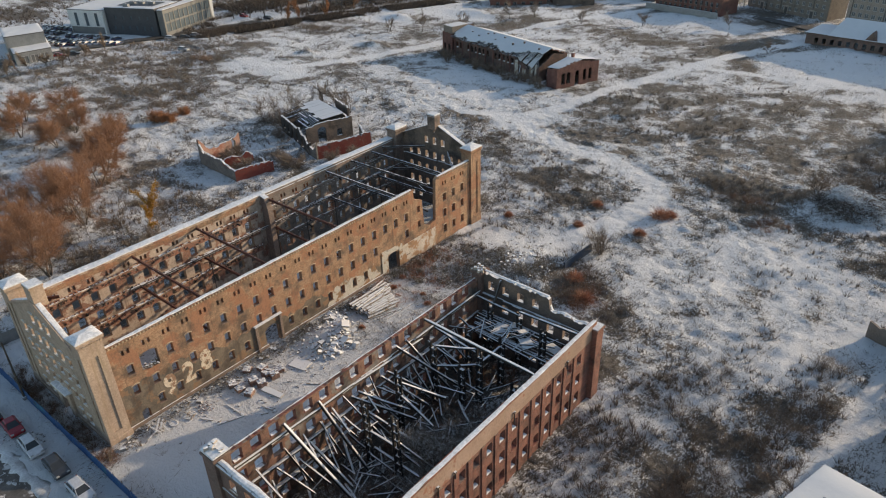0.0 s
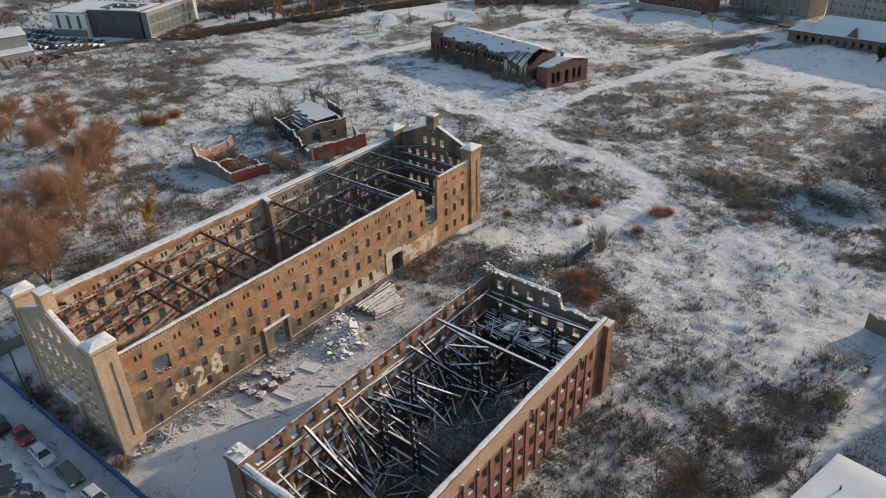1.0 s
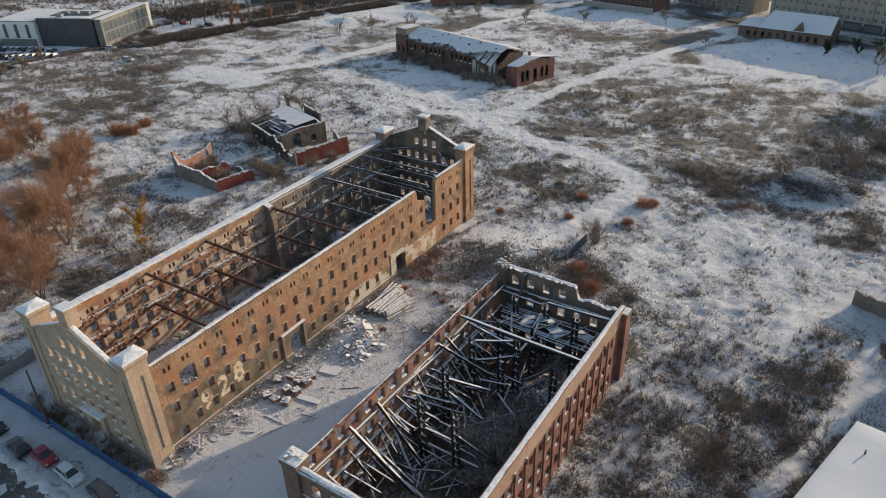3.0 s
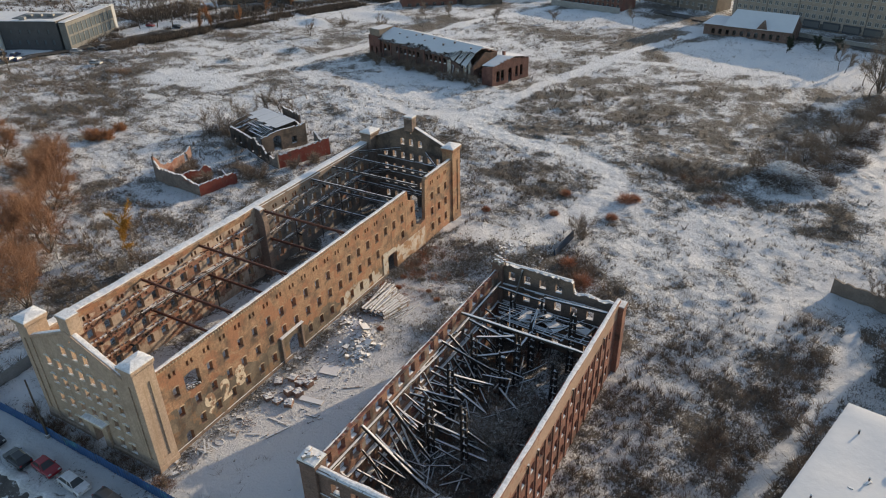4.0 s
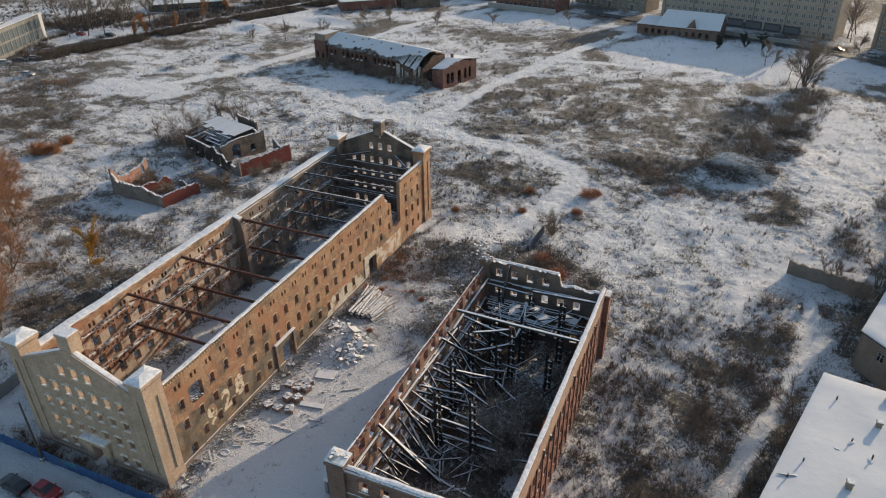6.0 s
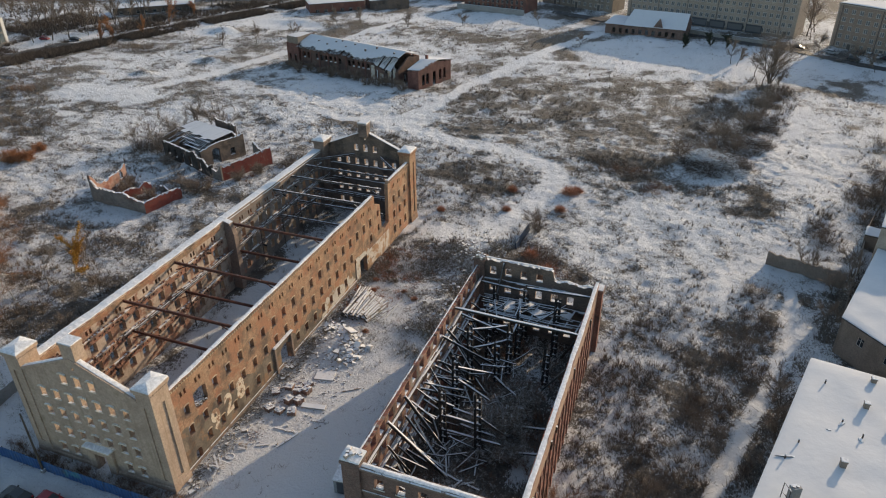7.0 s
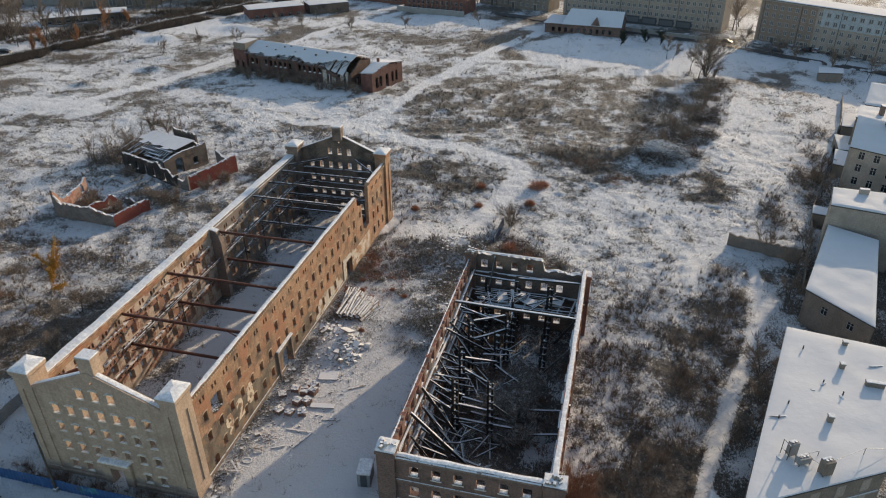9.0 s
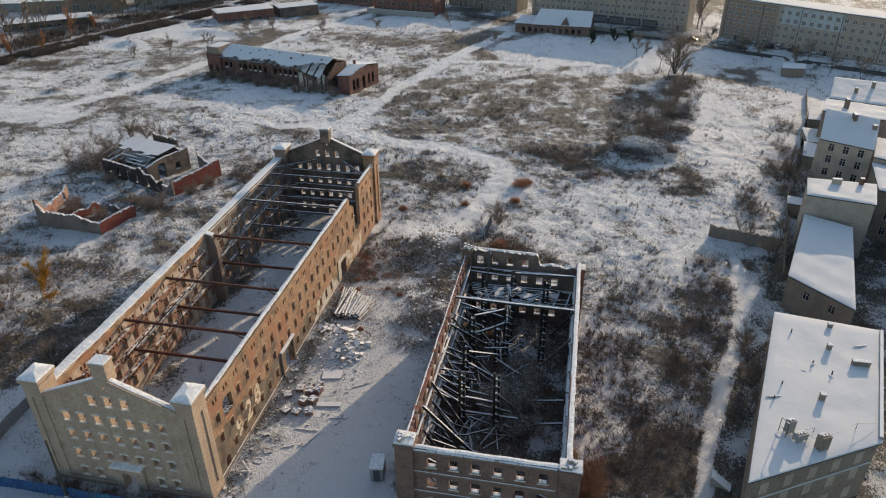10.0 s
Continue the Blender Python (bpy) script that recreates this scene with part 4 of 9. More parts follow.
for z in (4.25, 7.35, 10.45):
    for u0, length, face, owner, words in ((0.3, 31.6, M_GREYINNER, wall_wn, "smoke-greyed band with empty joist pockets"), (33.6, 36.1, M_POCKETSHADE, wall_w, "band of red brick with empty joist pockets")):
        at = M_W @ pose(u0, 0.752, 0)
        part("brick_band", pocket_band(length, z, rng), (face, face), owner, words, at)
        ledge, cap = broken_ledge(length, z, 0.30, 0.2, rng)
        part("floor_ledge", ledge, M_GREYINNER if owner is wall_wn else M_BRICK_IN, owner, "broken ledge of corbelled brick", at)
        part("ledge_snow", cap, M_SNOW, owner, "", at)
        bits = Build()
        for k in range(int(length * 2.2)):
            q = rng.uniform(0.16, 0.34)
            bits.lump((rng.uniform(0.2, length - 0.2), 0.17, z + 0.28 * q), (q, q * 0.6, q * rng.uniform(0.4, 0.9)), 0.3, rng)
        tagged(part("loose_rubble", bits, M_POCKETSHADE, owner, "loose bricks on the ledge", at), kind="stuff")
        for k in range(2):
            u = rng.uniform(1, length - 1)
            stub = M_W @ pose(u0 + u, 0.85, z - 0.62)
            part("joist_stub", Build().beam((0, -0.1, 0), (rng.uniform(-0.2, 0.2), rng.uniform(0.3, 0.8), rng.uniform(-0.3, 0.0)), 0.2, 0.24), M_CHARPOST, owner, "burnt end of a floor joist", stub)
    for u0, length in ((0.3, 53.6), (60.7, 9.0)):
        ledge, cap = broken_ledge(length, z, 0.22, 0.5, rng)
        part("floor_ledge", ledge, M_BRICK_IN, wall_e, "", M_E @ pose(u0, 0.652, 0))
        part("ledge_snow", cap, M_SNOW, wall_e, "", M_E @ pose(u0, 0.652, 0))
for z in (3.6, 6.75, 9.85):
    ledge, cap = broken_ledge(16.4, z, 0.24, 0.3, rng)
    part("floor_ledge", ledge, M_SOOT, gable_n, "", pose(-2.2, 74.648, 0, 0, 0, NORTH))
    part("ledge_snow", cap, M_SNOW, gable_n, "", pose(-2.2, 74.648, 0, 0, 0, NORTH))
part("inner_cornice", Build().box(33.6, 0.752, 12.02, 69.7, 0.93, 12.62, 0, 0.04).box(33.6, 0.754, 11.86, 69.7, 0.84, 12.0, 0, 0.02), M_BRICK, wall_w, "projecting brick course under the wall top", M_W)
part("inner_cornice", Build().box(0.3, 0.752, 12.02, 32.0, 0.93, 12.62, 0, 0.04), M_GREYBRICK, wall_wn, "projecting brick course under the wall top", M_W)
# bricks and snow lying in the breach of the sunlit wall
spill = Build()
for k in range(34):
    q = rng.uniform(0.14, 0.38)
    spill.lump((rng.uniform(6.45, 8.7) - Y0, rng.uniform(0.02, 0.6), 7.2 + 0.3 * q + rng.uniform(0, 0.35) * (k % 3)), (q, q * 0.7, q * 0.6), 0.3, rng)
tagged(part("loose_rubble", spill, M_RUBBLE, wall_e, "loose bricks and snow lying in the breach", M_E), kind="stuff")
# stub of a cross wall
stub = wall(1.7, ragged([(0, 12.9), (1.2, 12.6), (1.7, 10.5)], rng, 0.2, 0.3), 1.0, [])
st = part("cross_wall", stub, (M_GREYBRICK, M_GREYBRICK), mill, "broken stub of a cross wall", pose(-19.65, 40.1, 0))
part("snow_cap", coping([(0, 12.9), (1.2, 12.6)], 1.0, 0.05, 0.12, rng, 0.3), M_SNOW, st, "", pose(-19.65, 40.1, 0))


def girder(name, p, q, mat, label, h=0.36):
    """A rolled I-beam from p to q."""
    p, q = Vector(p), Vector(q)
    b = Build()
    off = Vector((0, 0, h / 2))
    b.beam(p + off, q + off, 0.20, 0.05).beam(p - off, q - off, 0.20, 0.05).beam(p, q, 0.05, h)
    g = single(name, b, mat, label, "girder", "steel girders across the mill")
    if (q - p).length > 12 and abs((q - p).x) > 12:
        WORLD[g] = Matrix.Identity(4)
        d = (q - p).normalized()
        for a, e in ((p, d), (q, -d)):
            part("knee_brace", Build().beam(a + e * 0.35 + Vector((0, 0, -1.3)), a + e * 2.6 + Vector((0, 0, -h / 2)), 0.1, 0.12), mat, g, "", pose(0, 0, 0))
    return g


for y, z, mt, drop in ((16.8, 12.15, M_STEEL, 0), (27.6, 12.15, M_STEEL, 0), (41.0, 12.15, M_STEEL, 0), (54.7, 12.1, M_DARKSTEEL, 0), (61.0, 12.1, M_DARKSTEEL, 0), (66.4, 12.1, M_DARKSTEEL, 0),
                       (16.8, 7.1, M_STEEL, 0), (27.6, 7.1, M_STEEL, 0), (41.0, 7.1, M_STEEL, 0), (54.7, 7.1, M_DARKSTEEL, 0), (61.0, 7.1, M_DARKSTEEL, 0), (67.0, 7.1, M_DARKSTEEL, 0)):
    girder("steel_girder", (-19.9, y, z), (-0.9, y + rng.uniform(-0.15, 0.15), z - drop), mt, "rusty steel girder spanning the empty mill" if mt is M_STEEL else "dark steel girder dusted with snow")
for p, q in (((-19.3, 69.2, 12.2), (-12.9, 74.5, 12.2)), ((-7.2, 74.5, 12.2), (-1.4, 69.0, 12.2)), ((-19.5, 70.4, 7.2), (-15.2, 73.8, 7.2))):
    girder("steel_girder", p, q, M_DARKSTEEL, "dark steel strut set aslant near the gable")
for z in (7.52,):
    girder("steel_girder", (-18.6, 16.6, z), (-18.6, 74.0, z), M_DARKSTEEL, "long dark girder lying along the inner wall", 0.26)
for y in (28.0, 41.4, 48.0, 55.0, 61.4, 67.0):
    single("iron_prop", Build().tube((-18.9, y + 0.5, -0.3), (-18.9, y + 0.5, 7.35), 0.09, 0.09, 8), M_DARKSTEEL, "thin iron prop under the long girder", "prop", "iron props in the mill")
girder("steel_girder", (-18.9, 2.2, 12.6), (-17.2, 5.2, 12.3), M_STEEL, "short rusty girder end in the corner of the mill")

# ---- the burnt-out warehouse ----
rng = random.Random(23)
BX0, BX1, BY0, BY1 = 23.0, 41.2, 0.9, 44.4
burnt = thing("burnt_warehouse", pose(32, 22, 0), "burnt-out roofless red brick warehouse with charred posts inside", "ruin")
BROWS = [1.9, 4.8, 7.8, 10.75]
BCOL = [40.5 - 2.31 * k for k in range(17)]
TOP = 11.8


def open_rows(us, rows, w=1.0, h=1.5, rise=0.1):
    return [(u - w / 2, u + w / 2, z - h / 2, z + h / 2, rise) for u in us for z in rows]


M_BE = pose(BX1, BY0, 0, 0, 0, EAST)
L_B = BY1 - BY0
op_e = open_rows([y - BY0 for y in BCOL], BROWS[:3])
prof = ragged([(0, TOP), (L_B, TOP - 0.35)], rng, 0.03, 0.8)
b_east = part("wall_east", wall(L_B, prof, 0.6, op_e), (M_RED, M_GREYINNER), burnt, "sunlit red brick wall with three rows of empty windows", M_BE)
part("plaster_band", Build().box(0, -0.045, 9.15, L_B - 1.2, -0.004, TOP - 0.4), M_BAND, b_east, "buff plaster band below the wall top", M_BE)
part("snow_cap", coping([(0, TOP - 0.03), (L_B, TOP - 0.38)], 0.56, 0.05, 0.07, rng, 0.35), M_SNOW, b_east, "snow along the wall top", M_BE @ pose(0, 0.0, 0))
M_BW = pose(BX0, BY1, 0, 0, 0, WEST)
op_bw = open_rows([BY1 - y for y in BCOL], BROWS, 1.3, 1.5)
prof = ragged([(0, TOP - 0.3), (L_B, TOP)], rng, 0.09, 0.45)
b_west = part("wall_west", wall(L_B, prof, 0.6, op_bw), (M_RED, M_SCORCH), burnt, "scorched brick wall pierced by four rows of windows", M_BW)
part("snow_cap", coping([(0, TOP - 0.33), (L_B, TOP - 0.04)], 0.16, 0.06, 0.04, rng, 0.25), M_SNOW, b_west, "broken line of snow along the wall top", M_BW @ pose(0, 0.06, 0))
M_BN = pose(BX1, BY1, 0, 0, 0, NORTH)
XN = [25.5 + 2.37 * k for k in range(6)]
W_B = BX1 - BX0
top_n = [(0, 10.6), (1.6, 10.9), (2.6, 10.5), (4.4, 11.0), (6.2, 10.6), (6.5, 11.3), (6.7, 12.5), (W_B, 12.7)]
op_n = [o for o in open_rows([BX1 - x for x in XN], BROWS, 1.0, 1.35) if not (o[3] > 10.4 and o[0] < 6.3)]
b_north = part("wall_north", wall(W_B, sorted(ragged(top_n, rng, 0.2, 0.35) + [(6.45, 10.9), (6.7, 12.2)]), 0.6, op_n), (M_GREYBRICK, M_SOOT), burnt, "smoke-blackened end wall with a stepped broken top", M_BN)
part("snow_cap", coping([(0, 12.45), (W_B - 6.8, 12.65)], 0.4, 0.04, 0.09, rng, 0.3), M_SNOW, b_north, "", M_BN @ pose(6.8, 0, 0))
part("snow_cap", coping([(u, z - 0.1) for u, z in top_n[:6]], 0.4, 0.04, 0.09, rng, 0.3), M_SNOW, b_north, "", M_BN)
M_BS = pose(BX0, BY0, 0)
XS = [26.55 + 2.37 * k for k in range(6)]
op_s = open_rows([x - BX0 for x in XS], BROWS, 1.0, 1.4)
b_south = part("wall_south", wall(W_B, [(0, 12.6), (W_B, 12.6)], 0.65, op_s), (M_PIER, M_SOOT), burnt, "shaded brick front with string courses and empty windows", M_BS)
part("snow_cap", coping([(0, 12.58), (W_B, 12.58)], 0.6, 0.08, 0.14, rng, 0.3), M_SNOW, b_south, "thick lumpy snow on the front parapet", M_BS)
part("cornice", Build().box(1.4, -0.22, 12.2, W_B - 1.4, 0.0, 12.55, 0, 0.05), M_GREYBRICK, b_south, "", M_BS)
for z in (9.25, 6.3, 3.3):
    part("string_course", Build().box(1.4, -0.12, z - 0.16, W_B - 1.4, 0.0, z + 0.1, 0, 0.03), M_GREYBRICK, b_south, "", M_BS)
# broken floor ledges on the inner faces, white with snow
for z in (3.3, 6.3, 9.3):
    for owner, at, length, face in ((b_east, M_BE @ pose(0.7, 0.602, 0), L_B - 1.4, M_GREYINNER), (b_west, M_BW @ pose(0.7, 0.602, 0), L_B - 1.4, M_SCORCH), (b_north, M_BN @ pose(0.7, 0.602, 0), W_B - 1.4, M_SOOT)):
        ledge, cap = broken_ledge(length, z, 0.3, 0.15, rng)
        part("floor_ledge", ledge, face, owner, "broken ledge where the floor rested", at)
        part("ledge_snow", cap, M_SNOW, owner, "", at)
# snow lying in every window
nest = Build()
nest.loft([[(a, 0.06, 0.0), (a, 0.14, h), (a, 0.42, h * 1.1), (a, 0.55, 0.0)] for a, h in ((-0.42, 0.05), (-0.2, 0.10), (0.12, 0.07), (0.40, 0.12))])
nm = nest.mesh("sill_snow", M_SNOW)
for wobj, wm, ops in ((b_east, M_BE, op_e), (b_north, M_BN, op_n), (b_south, M_BS, op_s), (b_west, M_BW, op_bw)):
    for x0, x1, z0, z1, rise in ops:
        if rng.random() < 0.7:
            put("sill_snow", nm, wobj, wm @ pose((x0 + x1) / 2, 0, z0 + 0.004))
flat = Build().box(-0.62, -0.06, 0.0, 0.62, 0.10, 0.10, 0, 0.02).mesh("window_sill", M_RED)
flat_grey = Build().box(-0.62, -0.10, 0.0, 0.62, 0.10, 0.10, 0, 0.02).mesh("window_sill", M_TRIM)
for x0, x1, z0, z1, rise in op_e:
    put("window_sill", flat, b_east, M_BE @ pose((x0 + x1) / 2, 0, z0 - 0.11))
for x0, x1, z0, z1, rise in op_s:
    put("window_sill", flat_grey, b_south, M_BS @ pose((x0 + x1) / 2, 0, z0 - 0.11))
# pilasters between the window columns of the east wall
for k in range(len(BCOL) - 1):
    y = (BCOL[k] + BCOL[k + 1]) / 2 - BY0
    part("pilaster", Build().box(y - 0.32, -0.13, -1.2, y + 0.32, 0.0, 9.1, 0, 0.02), M_RED, b_east, "", M_BE)
# short ends of rainwater pipe left on the plaster band
for y, z, ln in ((4.2, 9.9, 1.6), (12.6, 9.7, 1.1), (15.2, 9.5, 0.8), (25.4, 9.8, 1.5), (36.5, 9.6, 1.0)):
    part("pipe_end", Build().tube((y, -0.17, z - ln), (y, -0.17, z), 0.09, 0.09, 8).box(y - 0.16, -0.26, z - 0.05, y + 0.16, -0.046, z + 0.16, 0, 0.02), M_DARKSTEEL, b_east, "rusty end of a rainwater pipe", M_BE)


def pier(x0, y0, x1, y1, top, mat, label, hat=0.3):
    p = part("corner_pier", Build().box(x0, y0, -1.2, x1, y1, top, 0, 0.04).box(x0 - 0.14, y0 - 0.14, top - 0.45, x1 + 0.14, y1 + 0.14, top - 0.1, 0, 0.04), mat, burnt, label, pose(0, 0, 0))
    b = coping([(0, top - 0.02), (x1 - x0 + 0.1, top - 0.02)], y1 - y0 + 0.1, 0.08, 0.12 + 0.5 * hat, rng, 0.35)
    if hat:
        part("snow_hat", b, M_SNOW, p, "lumpy snow", pose(x0 - 0.05, y0 - 0.05, 0))


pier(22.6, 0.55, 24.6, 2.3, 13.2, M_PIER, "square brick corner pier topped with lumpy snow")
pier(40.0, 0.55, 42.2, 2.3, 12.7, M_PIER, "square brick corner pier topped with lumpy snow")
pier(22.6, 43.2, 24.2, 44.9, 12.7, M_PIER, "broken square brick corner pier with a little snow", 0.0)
pier(40.6, 43.3, 41.9, 45.0, 10.9, M_RED, "broken red brick corner pier", 0.05)

# broken masonry and snow heaped on the street-side piers
for x0, y0, top, n in ((22.6, 0.55, 13.25, 16), (40.0, 0.55, 12.75, 12), (22.4, 43.0, 12.65, 10)):
    heap = Build()
    for k in range(n):
        q = rng.uniform(0.25, 0.6)
        heap.lump((x0 + rng.uniform(0.2, 1.8), y0 + rng.uniform(0.2, 1.5), top + 0.2 * q + rng.uniform(0, 0.22) * (k % 2)), (q, q * 0.8, q * 0.7), 0.25, rng)
    tagged(part("broken_crown", heap, M_RUBBLE, burnt, "broken bricks under snow on the corner pier", pose(0, 0, 0)), kind="stuff")

# charred posts still standing, each of two legs joined by battens, and the fallen timbers
POSTS = [(26.4, 30.5, 9.6), (26.5, 23.8, 9.7), (27.0, 17.9, 9.5), (30.0, 31.6, 7.0), (31.0, 33.7, 9.1), (31.6, 17.9, 9.8), (31.1, 38.3, 8.0), (31.0, 42.6, 9.2), (36.2, 40.0, 10.5), (26.6, 42.4, 9.0), (27.2, 36.6, 8.6), (36.4, 33.4, 6.4)]
for x, y, h in POSTS:
    lean = Vector((rng.uniform(-0.2, 0.2), rng.uniform(-0.2, 0.2), 0))
    z0 = gz(x, y) - 0.3
    post = thing("charred_post", pose(x, y, z0), "charred twin-legged timber post standing in the burnt warehouse", "post", "charred posts")
    foot, head = Vector((x, y, z0)), Vector((x, y, h)) + lean
    side = Vector((0.27, 0.06, 0))
    for s, cut_off in ((-1, 0.0), (1, rng.uniform(0.1, 1.2))):
        part("leg", Build().beam(foot + side * s, head.lerp(foot, cut_off / h) + side * s, 0.32, 0.28), M_CHARPOST, post, "", pose(0, 0, 0))
    for k in range(int(h / 1.15)):
        c = foot.lerp(head, (k + 0.6) * 1.15 / h) if (k + 0.6) * 1.15 < h - 0.5 else None
        if c:
            part("batten", Build().box(c.x - 0.42, c.y - 0.19, c.z - 0.16, c.x + 0.42, c.y + 0.22, c.z + 0.16, 0, 0.04), M_CHAR, post, "", pose(0, 0, 0))


def timber(p, q, w=0.30, h=0.30, label="charred fallen beam with a strip of snow along its top"):
    p, q = Vector(p), Vector(q)
    b = Build()
    mid = (p + q) / 2 + Vector((rng.uniform(-0.05, 0.05), rng.uniform(-0.05, 0.05), rng.uniform(-0.12, 0.02)))
    d = (q - p).normalized()
    s = d.cross(Vector((0, 0, 1)))
    s = s.normalized() if s.length > 1e-3 else Vector((1, 0, 0))
    u = s.cross(d)
    ring = lambda c, k: [tuple(c + s * a * w * k / 2 + u * e * h * k / 2) for a, e in ((-1, -0.7), (-0.7, -1), (0.7, -1), (1, -0.7), (1, 0.7), (0.7, 1), (-0.7, 1), (-1, 0.7))]
    b.loft([ring(p, 0.8), ring(p.lerp(q, 0.06), 1), ring(mid, 1.05), ring(q.lerp(p, 0.06), 0.95), ring(q, 0.6)])
    return single("charred_beam", b, M_CHAR, label, "beam", "charred fallen beams")


# wall plates still lying along the west wall
for y0, y1, z in ((19.0, 31.0, 9.35), (30.0, 43.4, 9.5), (3.0, 12.0, 6.5), (11.0, 22.0, 6.35), (23.0, 36.0, 6.4), (4.0, 16.0, 3.3)):
    timber((23.95, y0, z + rng.uniform(-0.15, 0.15)), (23.9 + rng.uniform(0, 0.5), y1, z + rng.uniform(-0.5, 0.2)), 0.26, 0.28)
# girder spanning the whole width, beams near the end wall
timber((23.5, 32.2, 11.0), (40.7, 31.1, 11.5), 0.34, 0.40, "long charred girder spanning the burnt warehouse")
timber((31.2, 42.2, 9.8), (40.5, 42.0, 10.3), 0.3, 0.3)
timber((27.2, 43.6, 12.4), (26.7, 42.0, 7.5), 0.28, 0.28)
timber((24.0, 42.6, 9.2), (31.2, 42.4, 9.0), 0.28, 0.28)
# beams that slid from the west wall, one end still in its pocket
for y, z, foot, w in ((9.3, 10.7, (29.8, 12.4, 0.6), 0.36), (14.1, 10.4, (27.9, 16.5, 0.6), 0.36), (19.9, 7.7, (27.6, 24.3, 3.9), 0.3), (18.8, 7.7, (28.0, 25.0, 2.0), 0.3), (19.3, 6.3, (27.6, 20.5, 4.4), 0.28),
                      (23.7, 7.5, (27.6, 27.7, 2.2), 0.3), (24.8, 7.5, (27.6, 30.6, 1.1), 0.3), (26.6, 10.2, (29.0, 33.0, 2.0), 0.32), (28.4, 10.1, (27.6, 32.0, 1.9), 0.32), (16.6, 4.5, (27.4, 14.9, 0.6), 0.28),
                      (12.0, 6.2, (28.6, 13.5, 0.8), 0.28), (6.2, 4.2, (26.8, 4.4, 0.8), 0.28), (33.5, 9.3, (30.2, 36.0, 5.6), 0.3), (36.2, 6.4, (29.4, 37.2, 5.8), 0.28), (10.6, 3.4, (26.5, 9.2, 0.7), 0.26)):
    timber((23.7, y, z), foot, w, w)
# beams lying level on posts and heaps
for p, q in (((27.3, 18.4, 2.2), (34.4, 18.2, 2.3)), ((28.6, 20.0, 2.2), (33.4, 19.5, 2.1)), ((40.6, 29.1, 8.2), (36.5, 31.2, 0.8)), ((40.6, 33.0, 10.0), (37.5, 38.9, 0.8)), ((35.5, 23.5, 0.9), (40.2, 24.4, 0.9)), ((36.6, 19.0, 0.9), (40.3, 19.9, 0.9)),
             ((27.6, 13.2, 0.9), (34.0, 11.2, 1.6)), ((28.4, 10.0, 0.8), (33.0, 12.2, 1.5)), ((29.0, 7.6, 0.7), (31.6, 12.0, 1.6)), ((36.0, 8.5, 0.6), (40.0, 6.6, 0.9)), ((26.5, 23.8, 6.2), (31.0, 24.6, 3.0)), ((26.4, 30.5, 6.0), (31.0, 33.7, 6.4)),
             ((27.0, 17.9, 5.2), (31.4, 18.6, 4.2)), ((26.5, 23.8, 8.0), (30.6, 27.6, 5.0)), ((27.2, 21.0, 3.6), (33.0, 22.4, 1.4)), ((31.0, 33.7, 6.5), (31.1, 38.3, 6.6)), ((26.6, 30.6, 9.2), (30.8, 33.6, 8.8)), ((31.6, 17.9, 6.2), (34.6, 21.0, 1.0)), ((24.4, 5.2, 0.8), (27.4, 4.2, 1.4)), ((29.8, 31.0, 1.6), (33.6, 28.8, 1.0))):
    timber(p, q, 0.28, 0.28)
# upper wall plate along the street half, and thin joists hanging from it in a tangle
for y0, y1, z in ((1.8, 9.0, 9.75), (8.4, 19.4, 9.6)):
    timber((23.85, y0, z), (23.9, y1, z - 0.15), 0.26, 0.28)
for k in range(13):
    y = rng.uniform(6, 40)
    z = rng.uniform(4.5, 9.6)
    a, fall = rng.gauss(0.35, 0.6), rng.uniform(0.15, 1.15)
    ln = rng.uniform(2.4, 5.2)
    q = Vector((23.8 + ln * math.cos(fall) * abs(math.cos(a)), min(42.5, max(2.4, y + ln * math.cos(fall) * math.sin(a))), max(0.6, z - ln * math.sin(fall))))
    timber((23.75, y, z), q, rng.uniform(0.14, 0.22), rng.uniform(0.14, 0.22))
for k in range(18):
    x, y = rng.uniform(24.8, 31.2), rng.uniform(14, 40)
    z = rng.uniform(2.2, 5.4)
    a = rng.uniform(0, 3.14)
    timber((x, y, z), (min(39, max(24.2, x + 3.6 * math.cos(a))), min(42, y + 3.0 * math.sin(a)), max(0.5, z - rng.uniform(0.2, 2.6))), 0.18, 0.2)
# floor remains near the end wall: a raft of beams
for k in range(13):
    y = 39.4 + 0.33 * k + rng.uniform(-0.1, 0.1)
    timber((24.0 + rng.uniform(0, 1.2), y, 6.3 + rng.uniform(-0.4, 0.3)), (rng.uniform(34, 40.3), y + rng.uniform(-0.9, 0.7), 6.3 + rng.uniform(-0.6, 0.3)), 0.2, 0.24)
for k in range(7):
    x = 26.0 + 2.2 * k + rng.uniform(-0.5, 0.5)
    timber((x, 38.9 + rng.uniform(-0.5, 0.5), 6.0), (x + rng.uniform(-0.8, 0.8), 43.6, 6.1 + rng.uniform(-0.2, 0.4)), 0.26, 0.28)
# short thin joists in the heaps on the floor
for k in range(70):
    x, y = rng.uniform(24.6, 33.5), rng.uniform(4, 38)
    a, ln = rng.uniform(0, 3.14), rng.uniform(1.8, 4.2)
    z, up = gz(x, y) + abs(rng.gauss(0.3, 0.45)), rng.gauss(0, 0.22)
    x1, y1 = min(39.5, max(24.0, x + ln * math.cos(a))), min(42.5, max(2.5, y + ln * math.sin(a)))
    timber((x, y, z), (x1, y1, max(gz(x1, y1) + 0.1, z + ln * up)), 0.17, 0.17)
